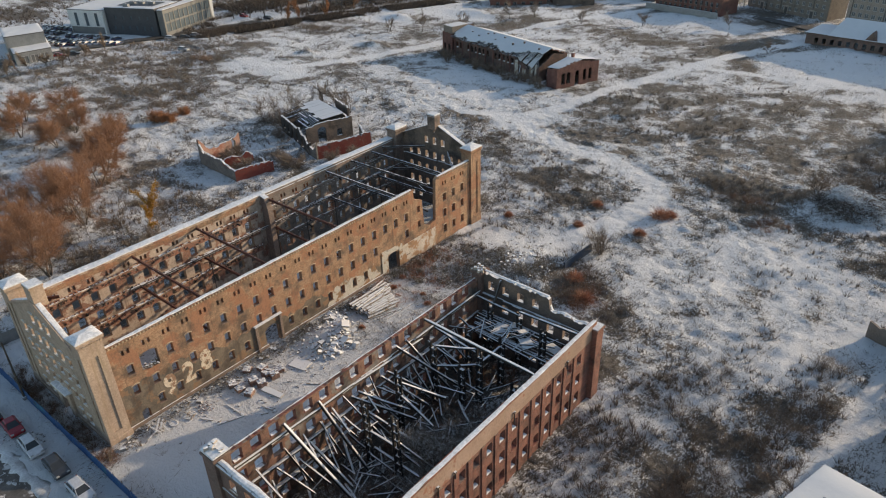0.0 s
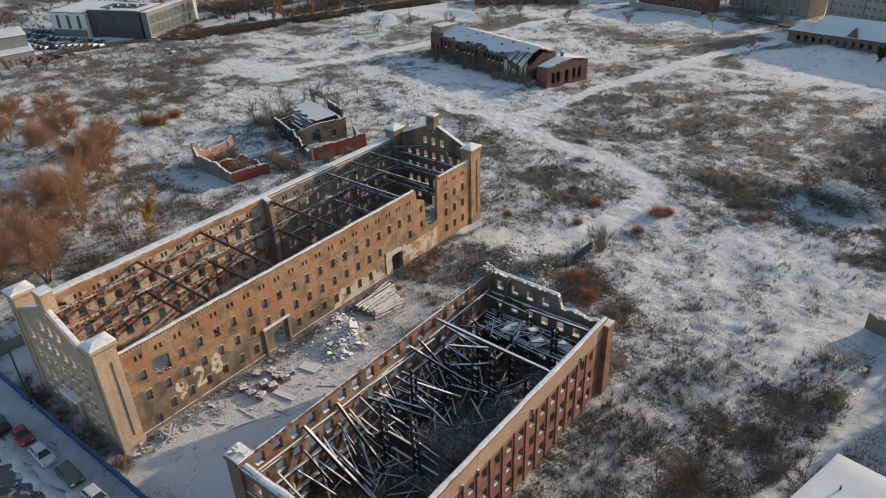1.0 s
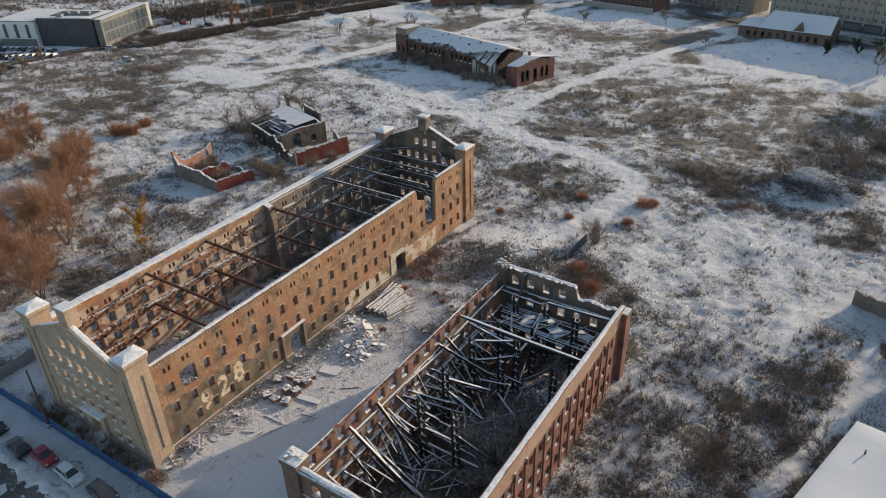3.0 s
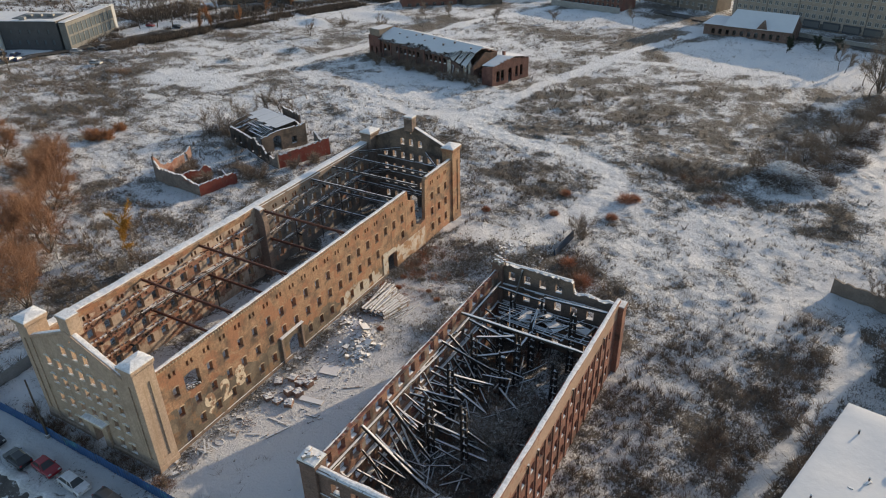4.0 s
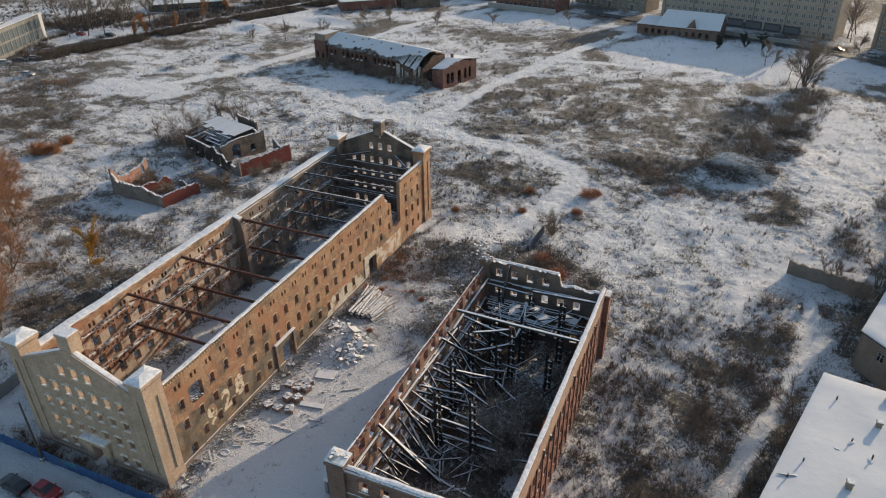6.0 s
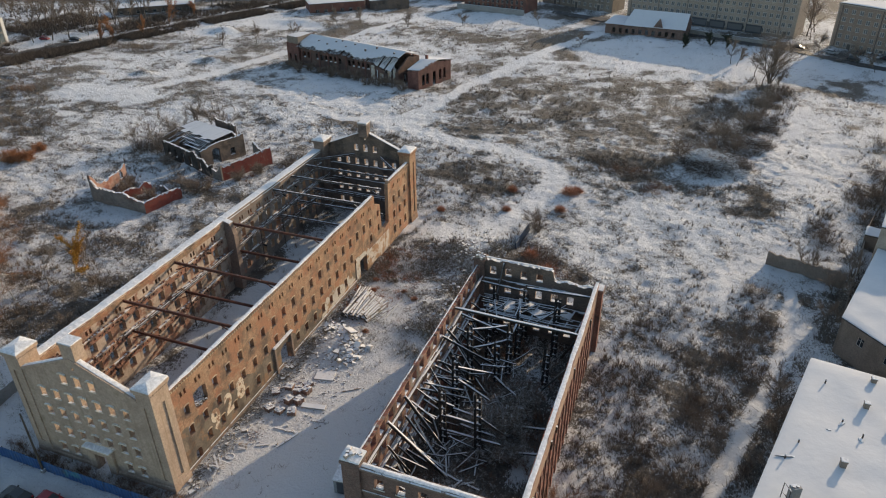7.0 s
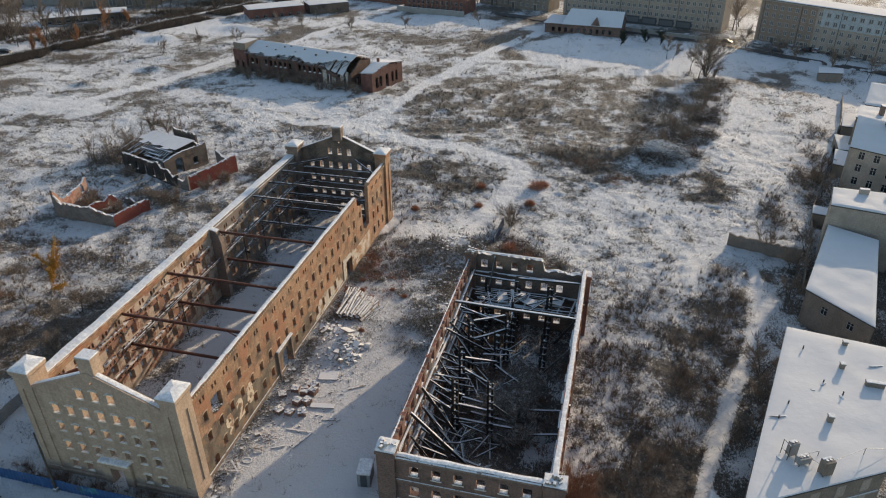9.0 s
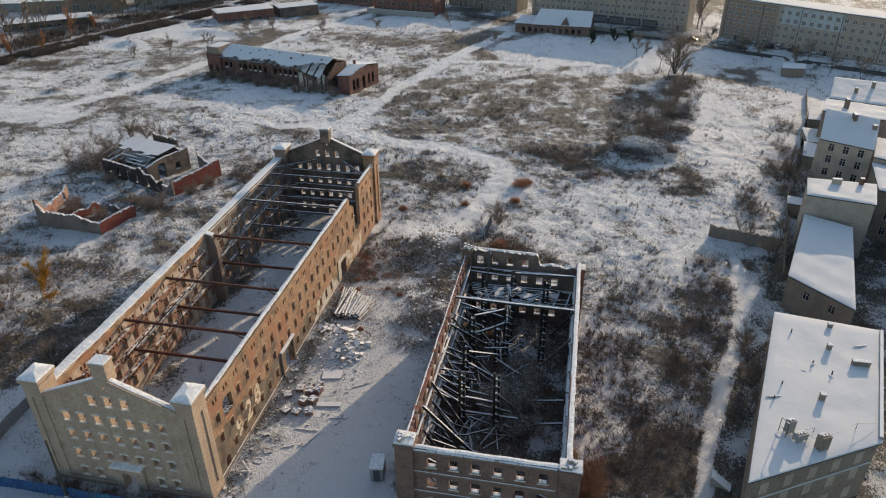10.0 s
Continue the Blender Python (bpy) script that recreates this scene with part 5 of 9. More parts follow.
# more joists hanging aslant between the west wall and the posts
for k in range(34):
    y = 5.5 + 1.02 * k + rng.uniform(-0.5, 0.5)
    z = rng.choice((3.3, 4.6, 6.3, 6.5, 7.6))
    run, fall = rng.uniform(2.4, 4.2), rng.uniform(0.5, 1.1)
    foot = Vector((23.75 + run * math.cos(fall) + 0.4, min(42.0, y + rng.uniform(-0.6, 2.6)), max(0.7, z - run * math.tan(fall))))
    timber((23.75, y, z), foot, 0.2, 0.22)
# laths and joists thrown over the end of the raft
for k in range(16):
    x, y = rng.uniform(25, 36), rng.uniform(37.5, 41.5)
    a = rng.gauss(0.9, 0.7)
    timber((x, y, 6.5 + rng.uniform(0, 0.4)), (min(40.2, x + 3.2 * math.cos(a)), min(43.4, y + 3.0 * math.sin(a)), 6.6 + rng.uniform(0, 1.6)), 0.16, 0.18)
# sheets of fallen floor under snow in the street-side corner
for x, y, z, a, t in ((26.2, 4.4, 0.9, 15, 24), (27.6, 5.8, 0.8, 60, -18), (25.4, 6.2, 1.3, 35, 40), (28.6, 4.0, 0.6, 80, 12), (26.8, 8.2, 0.8, 110, 30)):
    single("floor_sheet", Build().box(-0.9, -1.3, 0, 0.9, 1.3, 0.1, 0, 0.02), M_RUBBLE, "broken sheet of floor under snow in the burnt warehouse", "floor sheet", "fallen floor sheets", m=pose(x, y, z, t, t * 0.4, a))
for x, y, z, a, t in ((29.0, 41.0, 6.7, 15, 6), (33.5, 40.6, 6.7, 50, -8), (37.0, 41.6, 6.8, 80, 5), (31.2, 42.4, 6.9, 100, 10)):
    single("floor_sheet", Build().box(-0.8, -1.2, 0, 0.8, 1.2, 0.08, 0, 0.02), M_RUBBLE, "broken sheet of floor under snow, lying on the burnt beams", "floor sheet", "fallen floor sheets", m=pose(x, y, z, t, t * 0.4, a))

# ---- yard between the two ruins ----
rng = random.Random(5)
STONES = []
for k in range(6):
    STONES.append(Build().lump((0, 0, 0), (1.0, rng.uniform(0.6, 1.0), rng.uniform(0.35, 0.7)), 0.28, rng).mesh("masonry_block", M_RUBBLE))
heap = thing("rubble_heap", pose(4, 31, gz(4, 31)), "heap of broken snow-covered masonry in the yard", "rubble", "rubble heaps")
RIM = [Vector(p) for p in ((1.8, 35.4), (3.5, 35.5), (5.9, 34.0), (7.5, 32.6), (8.4, 31.0), (8.3, 28.6), (6.4, 29.4))]
for k in range(230):
    if k < 160:
        i = rng.randrange(len(RIM) - 1)
        c = RIM[i].lerp(RIM[i + 1], rng.random())
        x, y = c.x + rng.gauss(-0.3, 0.85), c.y + rng.gauss(-0.2, 0.85)
        s = rng.uniform(0.4, 0.95) * (1.5 if rng.random() < 0.15 else 1)
    else:
        x, y = rng.gauss(4.4, 2.0), rng.gauss(31.0, 2.2)
        s = rng.uniform(0.25, 0.6)
    if x < 0.5:
        continue
    m = Matrix.LocRotScale((x, y, gz(x, y) + 0.10 * s + (0.3 * rng.random() if k % 4 == 0 else 0.0)), Euler((rng.uniform(-0.5, 0.5), rng.uniform(-0.5, 0.5), rng.uniform(0, 6.28))), (s, s, s))
    put("masonry_block", rng.choice(STONES), heap, m)
single("concrete_slab", Build().box(-0.6, -1.7, 0, 0.6, 1.7, 0.28, 0, 0.06), M_RUBBLE, "snow-covered concrete slab tilted up on the rubble heap", "slab", m=pose(5.9, 33.9, gz(5.9, 33.9) + 0.7, -20, 10, 45))
single("concrete_slab", Build().box(-1.4, -1.0, 0, 1.4, 1.0, 0.12, 0, 0.03), M_RUBBLE, "flat slab under snow on the yard", "slab", m=pose(6.4, 24.6, gz(6.4, 24.6) + 0.02, 0, 0, 12))
single("concrete_slab", Build().box(-1.7, -0.45, 0, 1.7, 0.45, 0.22, 0, 0.03), M_RUBBLE, "long narrow slab under snow", "slab", m=pose(8.0, 18.4, gz(8.0, 18.4) + 0.02, 0, 0, 10))
# stack of long timbers, a little fanned, cut ends towards the street
for k in range(34):
    layer = 0 if k < 15 else 1 if k < 26 else 2
    i, n = (k, 15) if layer == 0 else (k - 15, 11) if layer == 1 else (k - 26, 8)
    s = (i + 0.5) / n + rng.uniform(-0.03, 0.03)
    p = Vector((2.1 + 4.4 * s, 38.4 + rng.uniform(-0.5, 0.5), 0))
    q = Vector((1.6 + 5.6 * s + rng.gauss(0, 0.35), 43.4 + 3.2 * (1 - s) + rng.uniform(-0.5, 0.6), 0))
    p.z = gz(p.x, p.y) + 0.25 + 0.34 * layer + rng.uniform(-0.04, 0.06)
    q.z = gz(q.x, q.y) + 0.38 + 0.34 * layer + rng.uniform(-0.06, 0.10)
    log = tagged(put("timber_pole", Build().tube(p, q, 0.19, 0.15, 8).mesh("timber_pole", M_WOOD)), "weathered timber pole with snow on top, in a stack", "pole", "stack of poles")
    d = (q - p).normalized()
    part("cut_end", Build().tube(p - d * 0.012, p + d * 0.02, 0.175, 0.18, 8), M_BARK, log, "dark sawn end", pose(0, 0, 0))
for k in range(4):
    c = Vector((7.4 + 0.5 * k, 41.0 + 0.6 * k, gz(7, 41) + 0.12))
    a = radians(62 + 8 * k)
    d = Vector((math.cos(a), math.sin(a), 0))
    single("timber_pole", Build().tube(c - d * 3, c + d * 3, 0.10, 0.08, 6), M_WOOD, "thin snowy pole lying beside the stack", "pole", "stack of poles")
# pallets of stacked bricks
STACK = Build().box(0, 0, 0, 0.26, 0.375, 1.0, 0, 0.015).mesh("stack_column", M_REDSTACK)
RUNNER = Build().box(-0.05, -0.6, 0.0, 0.05, 0.6, 0.10).mesh("runner", M_WOOD)
DECK = Build().box(-0.55, -0.07, 0.10, 0.55, 0.07, 0.13).mesh("deck_board", M_WOOD)
PALLETS = [(2.6, 15.9, 70), (4.2, 16.0, -12), (4.5, 18.0, -20), (4.6, 20.2, 8), (5.7, 20.6, -10), (5.7, 18.4, -15), (5.9, 16.3, 20), (1.7, 19.1, 40), (3.0, 20.6, 15), (5.2, 21.9, -25)]
for x, y, a in PALLETS:
    a += rng.uniform(-8, 8)
    m = pose(x, y, gz(x, y), rng.uniform(-4, 4), rng.uniform(-4, 4), a)
    p = thing("brick_pallet", m, "pallet of old red bricks under a snow cover", "brick pallet", "brick pallets in the yard")
    h = rng.uniform(0.45, 0.9)
    for dx in (-0.45, 0, 0.45):
        put("runner", RUNNER, p, m @ pose(dx, 0, 0))
    for dy in (-0.5, -0.17, 0.17, 0.5):
        put("deck_board", DECK, p, m @ pose(0, dy, 0))
    for i in range(4):
        for j in range(3):
            hh = h * rng.uniform(0.8, 1.05)
            put("stack_column", STACK, p, m @ pose(-0.54 + 0.27 * i, -0.58 + 0.39 * j, 0.135) @ Matrix.Diagonal((1, 1, hh, 1)))
    cover = Build()
    for i in range(3):
        cover.lump((rng.uniform(-0.42, 0.4), rng.uniform(-0.45, 0.42), 0.12 + h * rng.uniform(0.9, 1.02)), (rng.uniform(0.25, 0.55), rng.uniform(0.25, 0.5), 0.16), 0.2, rng)
    part("snow_cover", cover, M_SNOW, p, "lumpy snow on the stack")
# a bare pallet, planks and a spill of red bricks lying on the trodden snow
m = pose(3.1, 8.9, gz(3.1, 8.9) + 0.06, 0, 0, 25)
bare = thing("empty_pallet", m, "empty wooden pallet half under snow in the yard", "pallet")
for dx in (-0.5, 0, 0.5):
    put("runner", RUNNER, bare, m @ pose(dx, 0, 0))
for dy in (-0.55, -0.3, -0.05, 0.2, 0.45):
    put("deck_board", DECK, bare, m @ pose(0, dy, 0))
for p, q in (((5.1, 13.2), (8.6, 13.4)), ((8.6, 13.3), (7.3, 10.2)), ((4.6, 9.6), (6.2, 10.4)), ((10.2, 22.4), (12.4, 24.0)), ((9.0, 16.0), (11.4, 16.4))):
    single("plank", Build().beam((*p, gz(*p) + 0.08), (*q, gz(*q) + 0.1), 0.24, 0.08), M_WOOD, "long plank half buried in the trodden snow", "plank", "planks in the yard")
spill = Build()
for k in range(60):
    q = rng.uniform(0.14, 0.30)
    x, y = rng.gauss(2.9, 0.6), rng.gauss(11.1, 0.6)
    spill.lump((x, y, gz(x, y) + 0.3 * q + rng.uniform(0, 0.12)), (q, q * 0.55, q * 0.4), 0.2, rng)
single("brick_spill", spill, M_REDSTACK, "small spill of old red bricks under snow", "rubble", "", "stuff")
# splintered boards by the small door
for k in range(12):
    a = radians(rng.uniform(-75, 25))
    c = Vector((1.8 + rng.uniform(-0.6, 0.9), 5.2 + rng.uniform(-0.9, 0.8), 0.25 + 0.06 * k * 0.6))
    d = Vector((math.cos(a), math.sin(a), rng.uniform(-0.12, 0.12)))
    ln = rng.uniform(1.4, 2.8)
    single("broken_board", Build().beam(c - d * ln / 2, c + d * ln / 2, rng.uniform(0.12, 0.24), 0.05), M_WOOD, "splintered board dusted with snow by the small door", "board", "broken boards")
for k in range(16):
    x, y = rng.choice(((1.6, 1.6), (2.4, 12.0), (1.4, 22.5), (3.0, 9.0)))
    x, y = x + rng.gauss(0, 0.7), y + rng.gauss(0, 0.9)
    s = rng.uniform(0.3, 0.9)
    single("masonry_block", Build().lump((x, y, gz(x, y) + 0.15 * s), (s, 0.7 * s, 0.5 * s), 0.3, rng), M_RUBBLE, "loose lump of masonry capped with snow", "stone", "loose stones")
hole = [(0.55 * math.cos(6.283 * i / 14), 0.42 * math.sin(6.283 * i / 14)) for i in range(14)]
ring = Build()
ring.loft([[(x * k, y * k, z) for x, y in hole] for k, z in ((1.35, -0.1), (1.25, 0.10), (1.0, 0.12), (0.95, -0.3))], cap=False)
# flat disc in a dark material instead of a deep, shaded hole
ring.loft([[(x * 0.95, y * 0.95, 0.03) for x, y in hole], [(x * 0.5, y * 0.5, 0.028) for x, y in hole]], 1)
single("manhole", ring, (M_CONCRETE, M_SOOT), "manhole in the snowy yard, a dark disc standing in for its shaded depth", "manhole", m=pose(2.6, 6.9, gz(2.6, 6.9)))
# crumbs of masonry strewn over the yard
crumbs = Build()
for k in range(900):
    q = rng.random()
    if q < 0.45:
        x, y = abs(rng.gauss(0.6, 1.4)), rng.uniform(3, 48)
    elif q < 0.8:
        x, y = rng.gauss(5, 3.0), rng.gauss(24, 8)
    else:
        x, y = rng.gauss(14, 4), rng.gauss(60, 6)
    if x < 0 or x > 22:
        continue
    s = rng.uniform(0.10, 0.34)
    crumbs.lump((x, y, gz(x, y) + 0.2 * s), (s, s * rng.uniform(0.6, 1.0), s * 0.6), 0.3, rng)
single("masonry_crumbs", crumbs, M_RUBBLE, "crumbs of brick and mortar strewn over the snowy yard", "rubble", "", "stuff")
# trodden snow thrown up in clods between the mill and the track
clods = Build()
for k in range(3000):
    y = rng.uniform(2.5, 50)
    x = 0.4 + (5.5 + 0.30 * (y - 3.5)) * rng.random() ** 0.8
    if x > 13:
        continue
    s = rng.uniform(0.06, 0.15)
    clods.lump((x, y, gz(x, y) + 0.005), (s, s * rng.uniform(0.5, 1.0), s * rng.uniform(0.35, 0.7)), 0.3, rng)
single("snow_clods", clods, M_SNOW, "trodden clods of snow over the yard", "snow", "", "stuff")
# rubble heap and overgrown mound beside the burnt warehouse
mound = thing("rubble_heap", pose(17, 64, gz(17, 64)), "long overgrown rubble heap dusted with snow", "rubble", "rubble heaps")
for k in range(170):
    x, y = (rng.gauss(16.5, 3.6), rng.gauss(64, 3.0)) if k < 80 else (rng.gauss(17.5, 2.0), rng.gauss(43, 4.5))
    if x > 22 or 22 < y < 33:
        continue
    s = rng.uniform(0.25, 0.7)
    m = Matrix.LocRotScale((x, y, gz(x, y) + 0.1 * s), Euler((rng.uniform(-0.4, 0.4), rng.uniform(-0.4, 0.4), rng.uniform(0, 6.28))), (s, s, s))
    put("masonry_block", rng.choice(STONES), mound, m)
# site hut by the corner of the warehouse
m = pose(18.2, 7.7, gz(18.2, 7.7) - 0.05, 0, 0, 8)
hut = thing("site_cabin", m, "small grey metal cabin with a snowy roof", "cabin")
part("body", Build().box(-0.8, -1.2, 0, 0.8, 1.2, 2.1, 0, 0.03), M_GREYCLAD, hut)
part("roof", Build().box(-0.88, -1.28, 2.1, 0.88, 1.28, 2.2, 0, 0.02), M_CONCRETE, hut)
part("snow_cap", Build().box(-0.86, -1.26, 2.2, 0.86, 1.26, 2.34, 0, 0.05), M_SNOW, hut)
part("door", Build().box(-0.4, -1.24, 0.1, 0.4, -1.2, 1.95), M_DARKGREY, hut)
# tilted dark sheet behind the warehouse
single("metal_sheet", Build().box(-0.12, -4.2, 0, 0.12, 4.2, 1.5, 0, 0.03), plain("blue_sheet", (0.02, 0.045, 0.085), 0.6), "long dark blue scrap sheet leaning among the scrub", "scrap sheet", m=pose(22.9, 73.0, gz(22.9, 73) - 0.1, 0, -6, -3))

# ---- street, hoarding and parked cars ----
road = Build()
xs = np.linspace(-160, 160, 161)
rv = [[(x, y, gz(x, -9) + 0.03 + (0.02 if abs(y + 17) < 6 else 0)) for x in xs] for y in (-26, -23, -17, -11, -9.0)]
for a, b_ in zip(rv, rv[1:]):
    n = len(a)
    road.add(a + b_, [(i, i + 1, n + i + 1, n + i) for i in range(n - 1)])
single("road", road, M_STREET, "dark asphalt street under thin slush", "road", kind="structure")
bank = Build()
rings = []
for k in range(400):
    x = -160 + 0.8 * k
    w, h, c = rng.uniform(0.5, 1.1), rng.uniform(0.06, 0.24), -8.9 + rng.uniform(-0.35, 0.35)
    z = gz(x, -9) + 0.02
    rings.append([(x, c - w, z - 0.1), (x, c - 0.5 * w, z + 0.7 * h), (x, c, z + h), (x, c + 0.6 * w, z + 0.5 * h), (x, c + 1.3 * w, z - 0.1)])
single("snow_bank", bank.loft(rings), M_SLUSH, "low dirty snow bank along the street's edge", "snow bank", kind="structure", smooth=True)
fence = thing("hoarding", pose(-10, -2.8, 0), "blue sheet hoarding with faded graffiti between street and mill", "fence")
x = -62.0
k = 0
while x < 34:
    w = 2.0
    top = 1.75 + 0.04 * math.sin(k)
    zig = [(x + 0.003 + (w - 0.006) * i / 16, -2.82 + (0.05 if (i // 2) % 2 else 0.0)) for i in range(17)]
    b = Build().loft([[(px, py, -0.2), (px, py, top), (px, py + 0.02, top), (px, py + 0.02, -0.2)] for px, py in zig])
    sheet = part("panel", b, M_BLUEFENCE, fence, "", pose(0, rng.uniform(-0.05, 0.05), gz(x, -2.8)))
    part("post", Build().box(x - 0.04, -2.72, -0.3, x + 0.04, -2.64, 1.8), M_DARKSTEEL, fence, "", pose(0, 0, gz(x, -2.8)))
    x += w
    k += 1
side = thing("board_fence", pose(-33, 8, 0), "grey sheet fence running back beside the mill", "fence")
for k in range(18):
    y = -1.5 + k * 1.5
    part("panel", Build().box(-32.6 - 0.04 * k, y, -0.2, -32.52 - 0.04 * k, y + 1.48, 1.9, 0, 0.01), M_GREYCLAD, side, "", pose(0, 0, gz(-32.6, y)))
pole = thing("wooden_pole", pose(-17.5, -2.95, gz(-17.5, -2.95)), "tall dark wooden pole standing beside the hoarding", "pole")
part("shaft", Build().tube((0, 0, -0.5), (0.04, 0.02, 9.5), 0.15, 0.10, 8), M_BARK, pole)
part("base", Build().box(-0.25, -0.25, -0.3, 0.25, 0.25, 0.5, 0, 0.04), M_CONCRETE, pole)


def car_mesh(colour, name, snow=False, long=4.35):
    """A saloon or hatchback, nose towards +x, standing on z = 0, with all its parts; returned as a template."""
    paint = plain(name, colour, 0.3, 0.1, 0.6)
    c = thing("car", pose(0, 0, 0), "", "car", "parked cars")
    L, W = long, 1.74
    prof = [(-L / 2, 0.45), (-L / 2 + 0.03, 0.85), (-L / 2 + 0.25, 0.95), (L / 2 - 1.25, 0.93), (L / 2 - 0.35, 0.82), (L / 2 - 0.05, 0.66), (L / 2, 0.42), (L / 2 - 0.1, 0.24), (-L / 2 + 0.1, 0.26)]
    rings = []
    for y, k, dz in ((-W / 2, 0.94, -0.05), (-W / 2 + 0.10, 1.0, 0), (W / 2 - 0.10, 1.0, 0), (W / 2, 0.94, -0.05)):
        rings.append([(x * k, y, z + (dz if z > 0.5 else 0.02)) for x, z in prof])
    body = part("body", Build().loft(rings), paint, c, smooth=False)
    hw = W / 2 - 0.12
    cab = [(-L / 2 + 0.2, hw, 0.93), (L / 2 - 1.15, hw, 0.92), (L / 2 - 1.85, hw - 0.18, 1.42), (-L / 2 + 0.75, hw - 0.18, 1.44)]
    g = Build()
    g.loft([[(x, -y, z) for x, y, z in cab], [(x, y, z) for x, y, z in cab]])
    part("glazing", g, M_CARGLASS, c)
    r = Build()
    xa, xb = -L / 2 + 0.72, L / 2 - 1.82
    r.loft([[(xa, -hw + 0.14, 1.43), (xb, -hw + 0.14, 1.41), (xb, hw - 0.14, 1.41), (xa, hw - 0.14, 1.43)], [(xa + 0.08, -hw + 0.24, 1.49), (xb - 0.08, -hw + 0.24, 1.47), (xb - 0.08, hw - 0.24, 1.47), (xa + 0.08, hw - 0.24, 1.49)]])
    part("roof", r, paint if not snow else M_SNOW, c)
    for s in (-1, 1):
        p = Build()
        for q0, q1 in (((-L / 2 + 0.25, 0.93), (-L / 2 + 0.78, 1.43)), ((L / 2 - 1.15, 0.93), (L / 2 - 1.83, 1.42)), ((-0.15, 0.93), (-0.2, 1.43))):
            p.beam((q0[0], s * (hw + 0.005), q0[1]), (q1[0], s * (hw - 0.17), q1[1]), 0.07, 0.07)
        part("pillar", p, paint, c)
        part("mirror", Build().box(L / 2 - 1.45, s * (W / 2 + 0.06) - 0.09, 0.93, L / 2 - 1.33, s * (W / 2 + 0.06) + 0.09, 1.06, 0, 0.02), paint, c)
        part("headlight", Build().box(L / 2 - 0.26, s * 0.60 - 0.17, 0.62, L / 2 - 0.02, s * 0.60 + 0.17, 0.76, 0, 0.03), M_LAMP, c)
        part("tail_light", Build().box(-L / 2 - 0.01, s * 0.66 - 0.12, 0.68, -L / 2 + 0.1, s * 0.66 + 0.12, 0.9, 0, 0.03), M_TAIL, c)
        for x in (-L / 2 + 0.8, L / 2 - 0.85):
            y0, y1 = (s * (W / 2 - 0.2), s * (W / 2 + 0.01))
            wheel = part("wheel", Build().tube((x, y0, 0.31), (x, y1, 0.31), 0.31, 0.31, 14), M_TYRE, c)
            part("rim", Build().tube((x, y1 - s * 0.02, 0.31), (x, y1 + s * 0.015, 0.31), 0.2, 0.2, 10), M_RIM, wheel)
    return c


CARS = {
    "red": car_mesh((0.28, 0.012, 0.018), "car_red", False, 3.75),
    "white": car_mesh((0.55, 0.56, 0.58), "car_silver_white", False, 4.4),
    "grey": car_mesh((0.045, 0.047, 0.052), "car_graphite", False, 4.3),
    "black": car_mesh((0.012, 0.012, 0.014), "car_black", False, 4.1),
    "silver": car_mesh((0.33, 0.34, 0.35), "car_silver", True, 4.4),
    "blue": car_mesh((0.03, 0.05, 0.11), "car_blue", True, 4.3),
}
WORDS = {"red": "small red hatchback", "white": "pale silver saloon", "grey": "graphite grey hatchback", "black": "black estate car", "silver": "silver car with a snowy roof", "blue": "dark blue car with a snowy roof"}
USED = set()


def park(kind, x, y, turn, where, group="parked cars"):
    m = pose(x, y, gz(x, y) + 0.03, 0, 0, turn)
    ob = CARS[kind]
    if kind in USED:
        ob = copy_thing(ob, m)
    else:
        USED.add(kind)
        ob.matrix_basis = m
    tagged(ob, WORDS[kind] + " " + where, "car", group)
    return ob


for kind, x, y, turn in (("black", -16.4, -7.9, 176), ("red", -11.9, -7.1, -3), ("white", -6.7, -7.1, -3), ("grey", -0.9, -6.7, -2), ("white", 4.9, -6.6, 0), ("silver", 10.6, -6.5, 2), ("black", -22.5, -7.6, 0), ("grey", -29.0, -7.6, 0)):
    park(kind, x - 0.6, y + 0.7, turn, "on the snowy street verge", "cars along the street")

# ---- other buildings ----
rng = random.Random(77)


def edge_pose(a, b, z):
    """Pose of a wall whose outer face runs from a to b, its inside on the left."""
    return pose(a[0], a[1], z, 0, 0, math.degrees(math.atan2(b[1] - a[1], b[0] - a[0])))


def window_unit(w, h, bars=True, frame_mat=None, pane_mat=None):
    """A window of frame and pane, its outer plane at y = 0, standing on z = 0."""
    b = Build()
    t = 0.07 if bars else 0.11
    b.box(-w / 2, 0.0, 0, -w / 2 + t, 0.06, h).box(w / 2 - t, 0.0, 0, w / 2, 0.06, h).box(-w / 2 + t, 0, 0, w / 2 - t, 0.06, t).box(-w / 2 + t, 0, h - t, w / 2 - t, 0.06, h)
    if bars:
        b.box(-0.03, 0.0, t, 0.03, 0.05, h - t).box(-w / 2 + t, 0.005, h * 0.66, -0.03, 0.045, h * 0.66 + 0.05).box(0.03, 0.005, h * 0.66, w / 2 - t, 0.045, h * 0.66 + 0.05)
    else:
        b.box(-0.05, 0.0, t, 0.05, 0.05, h - t)
    p = Build().box(-w / 2 + t, 0.02, t, w / 2 - t, 0.035, h - t)
    return b.mesh("window", frame_mat or M_FRAME), p.mesh("pane", pane_mat or (M_GLASS if bars else M_FARGLASS))


M_FRAME = plain("window_frame", (0.55, 0.54, 0.51), 0.5)
M_DARKFRAME = plain("dark_frame", (0.08, 0.075, 0.07), 0.5)


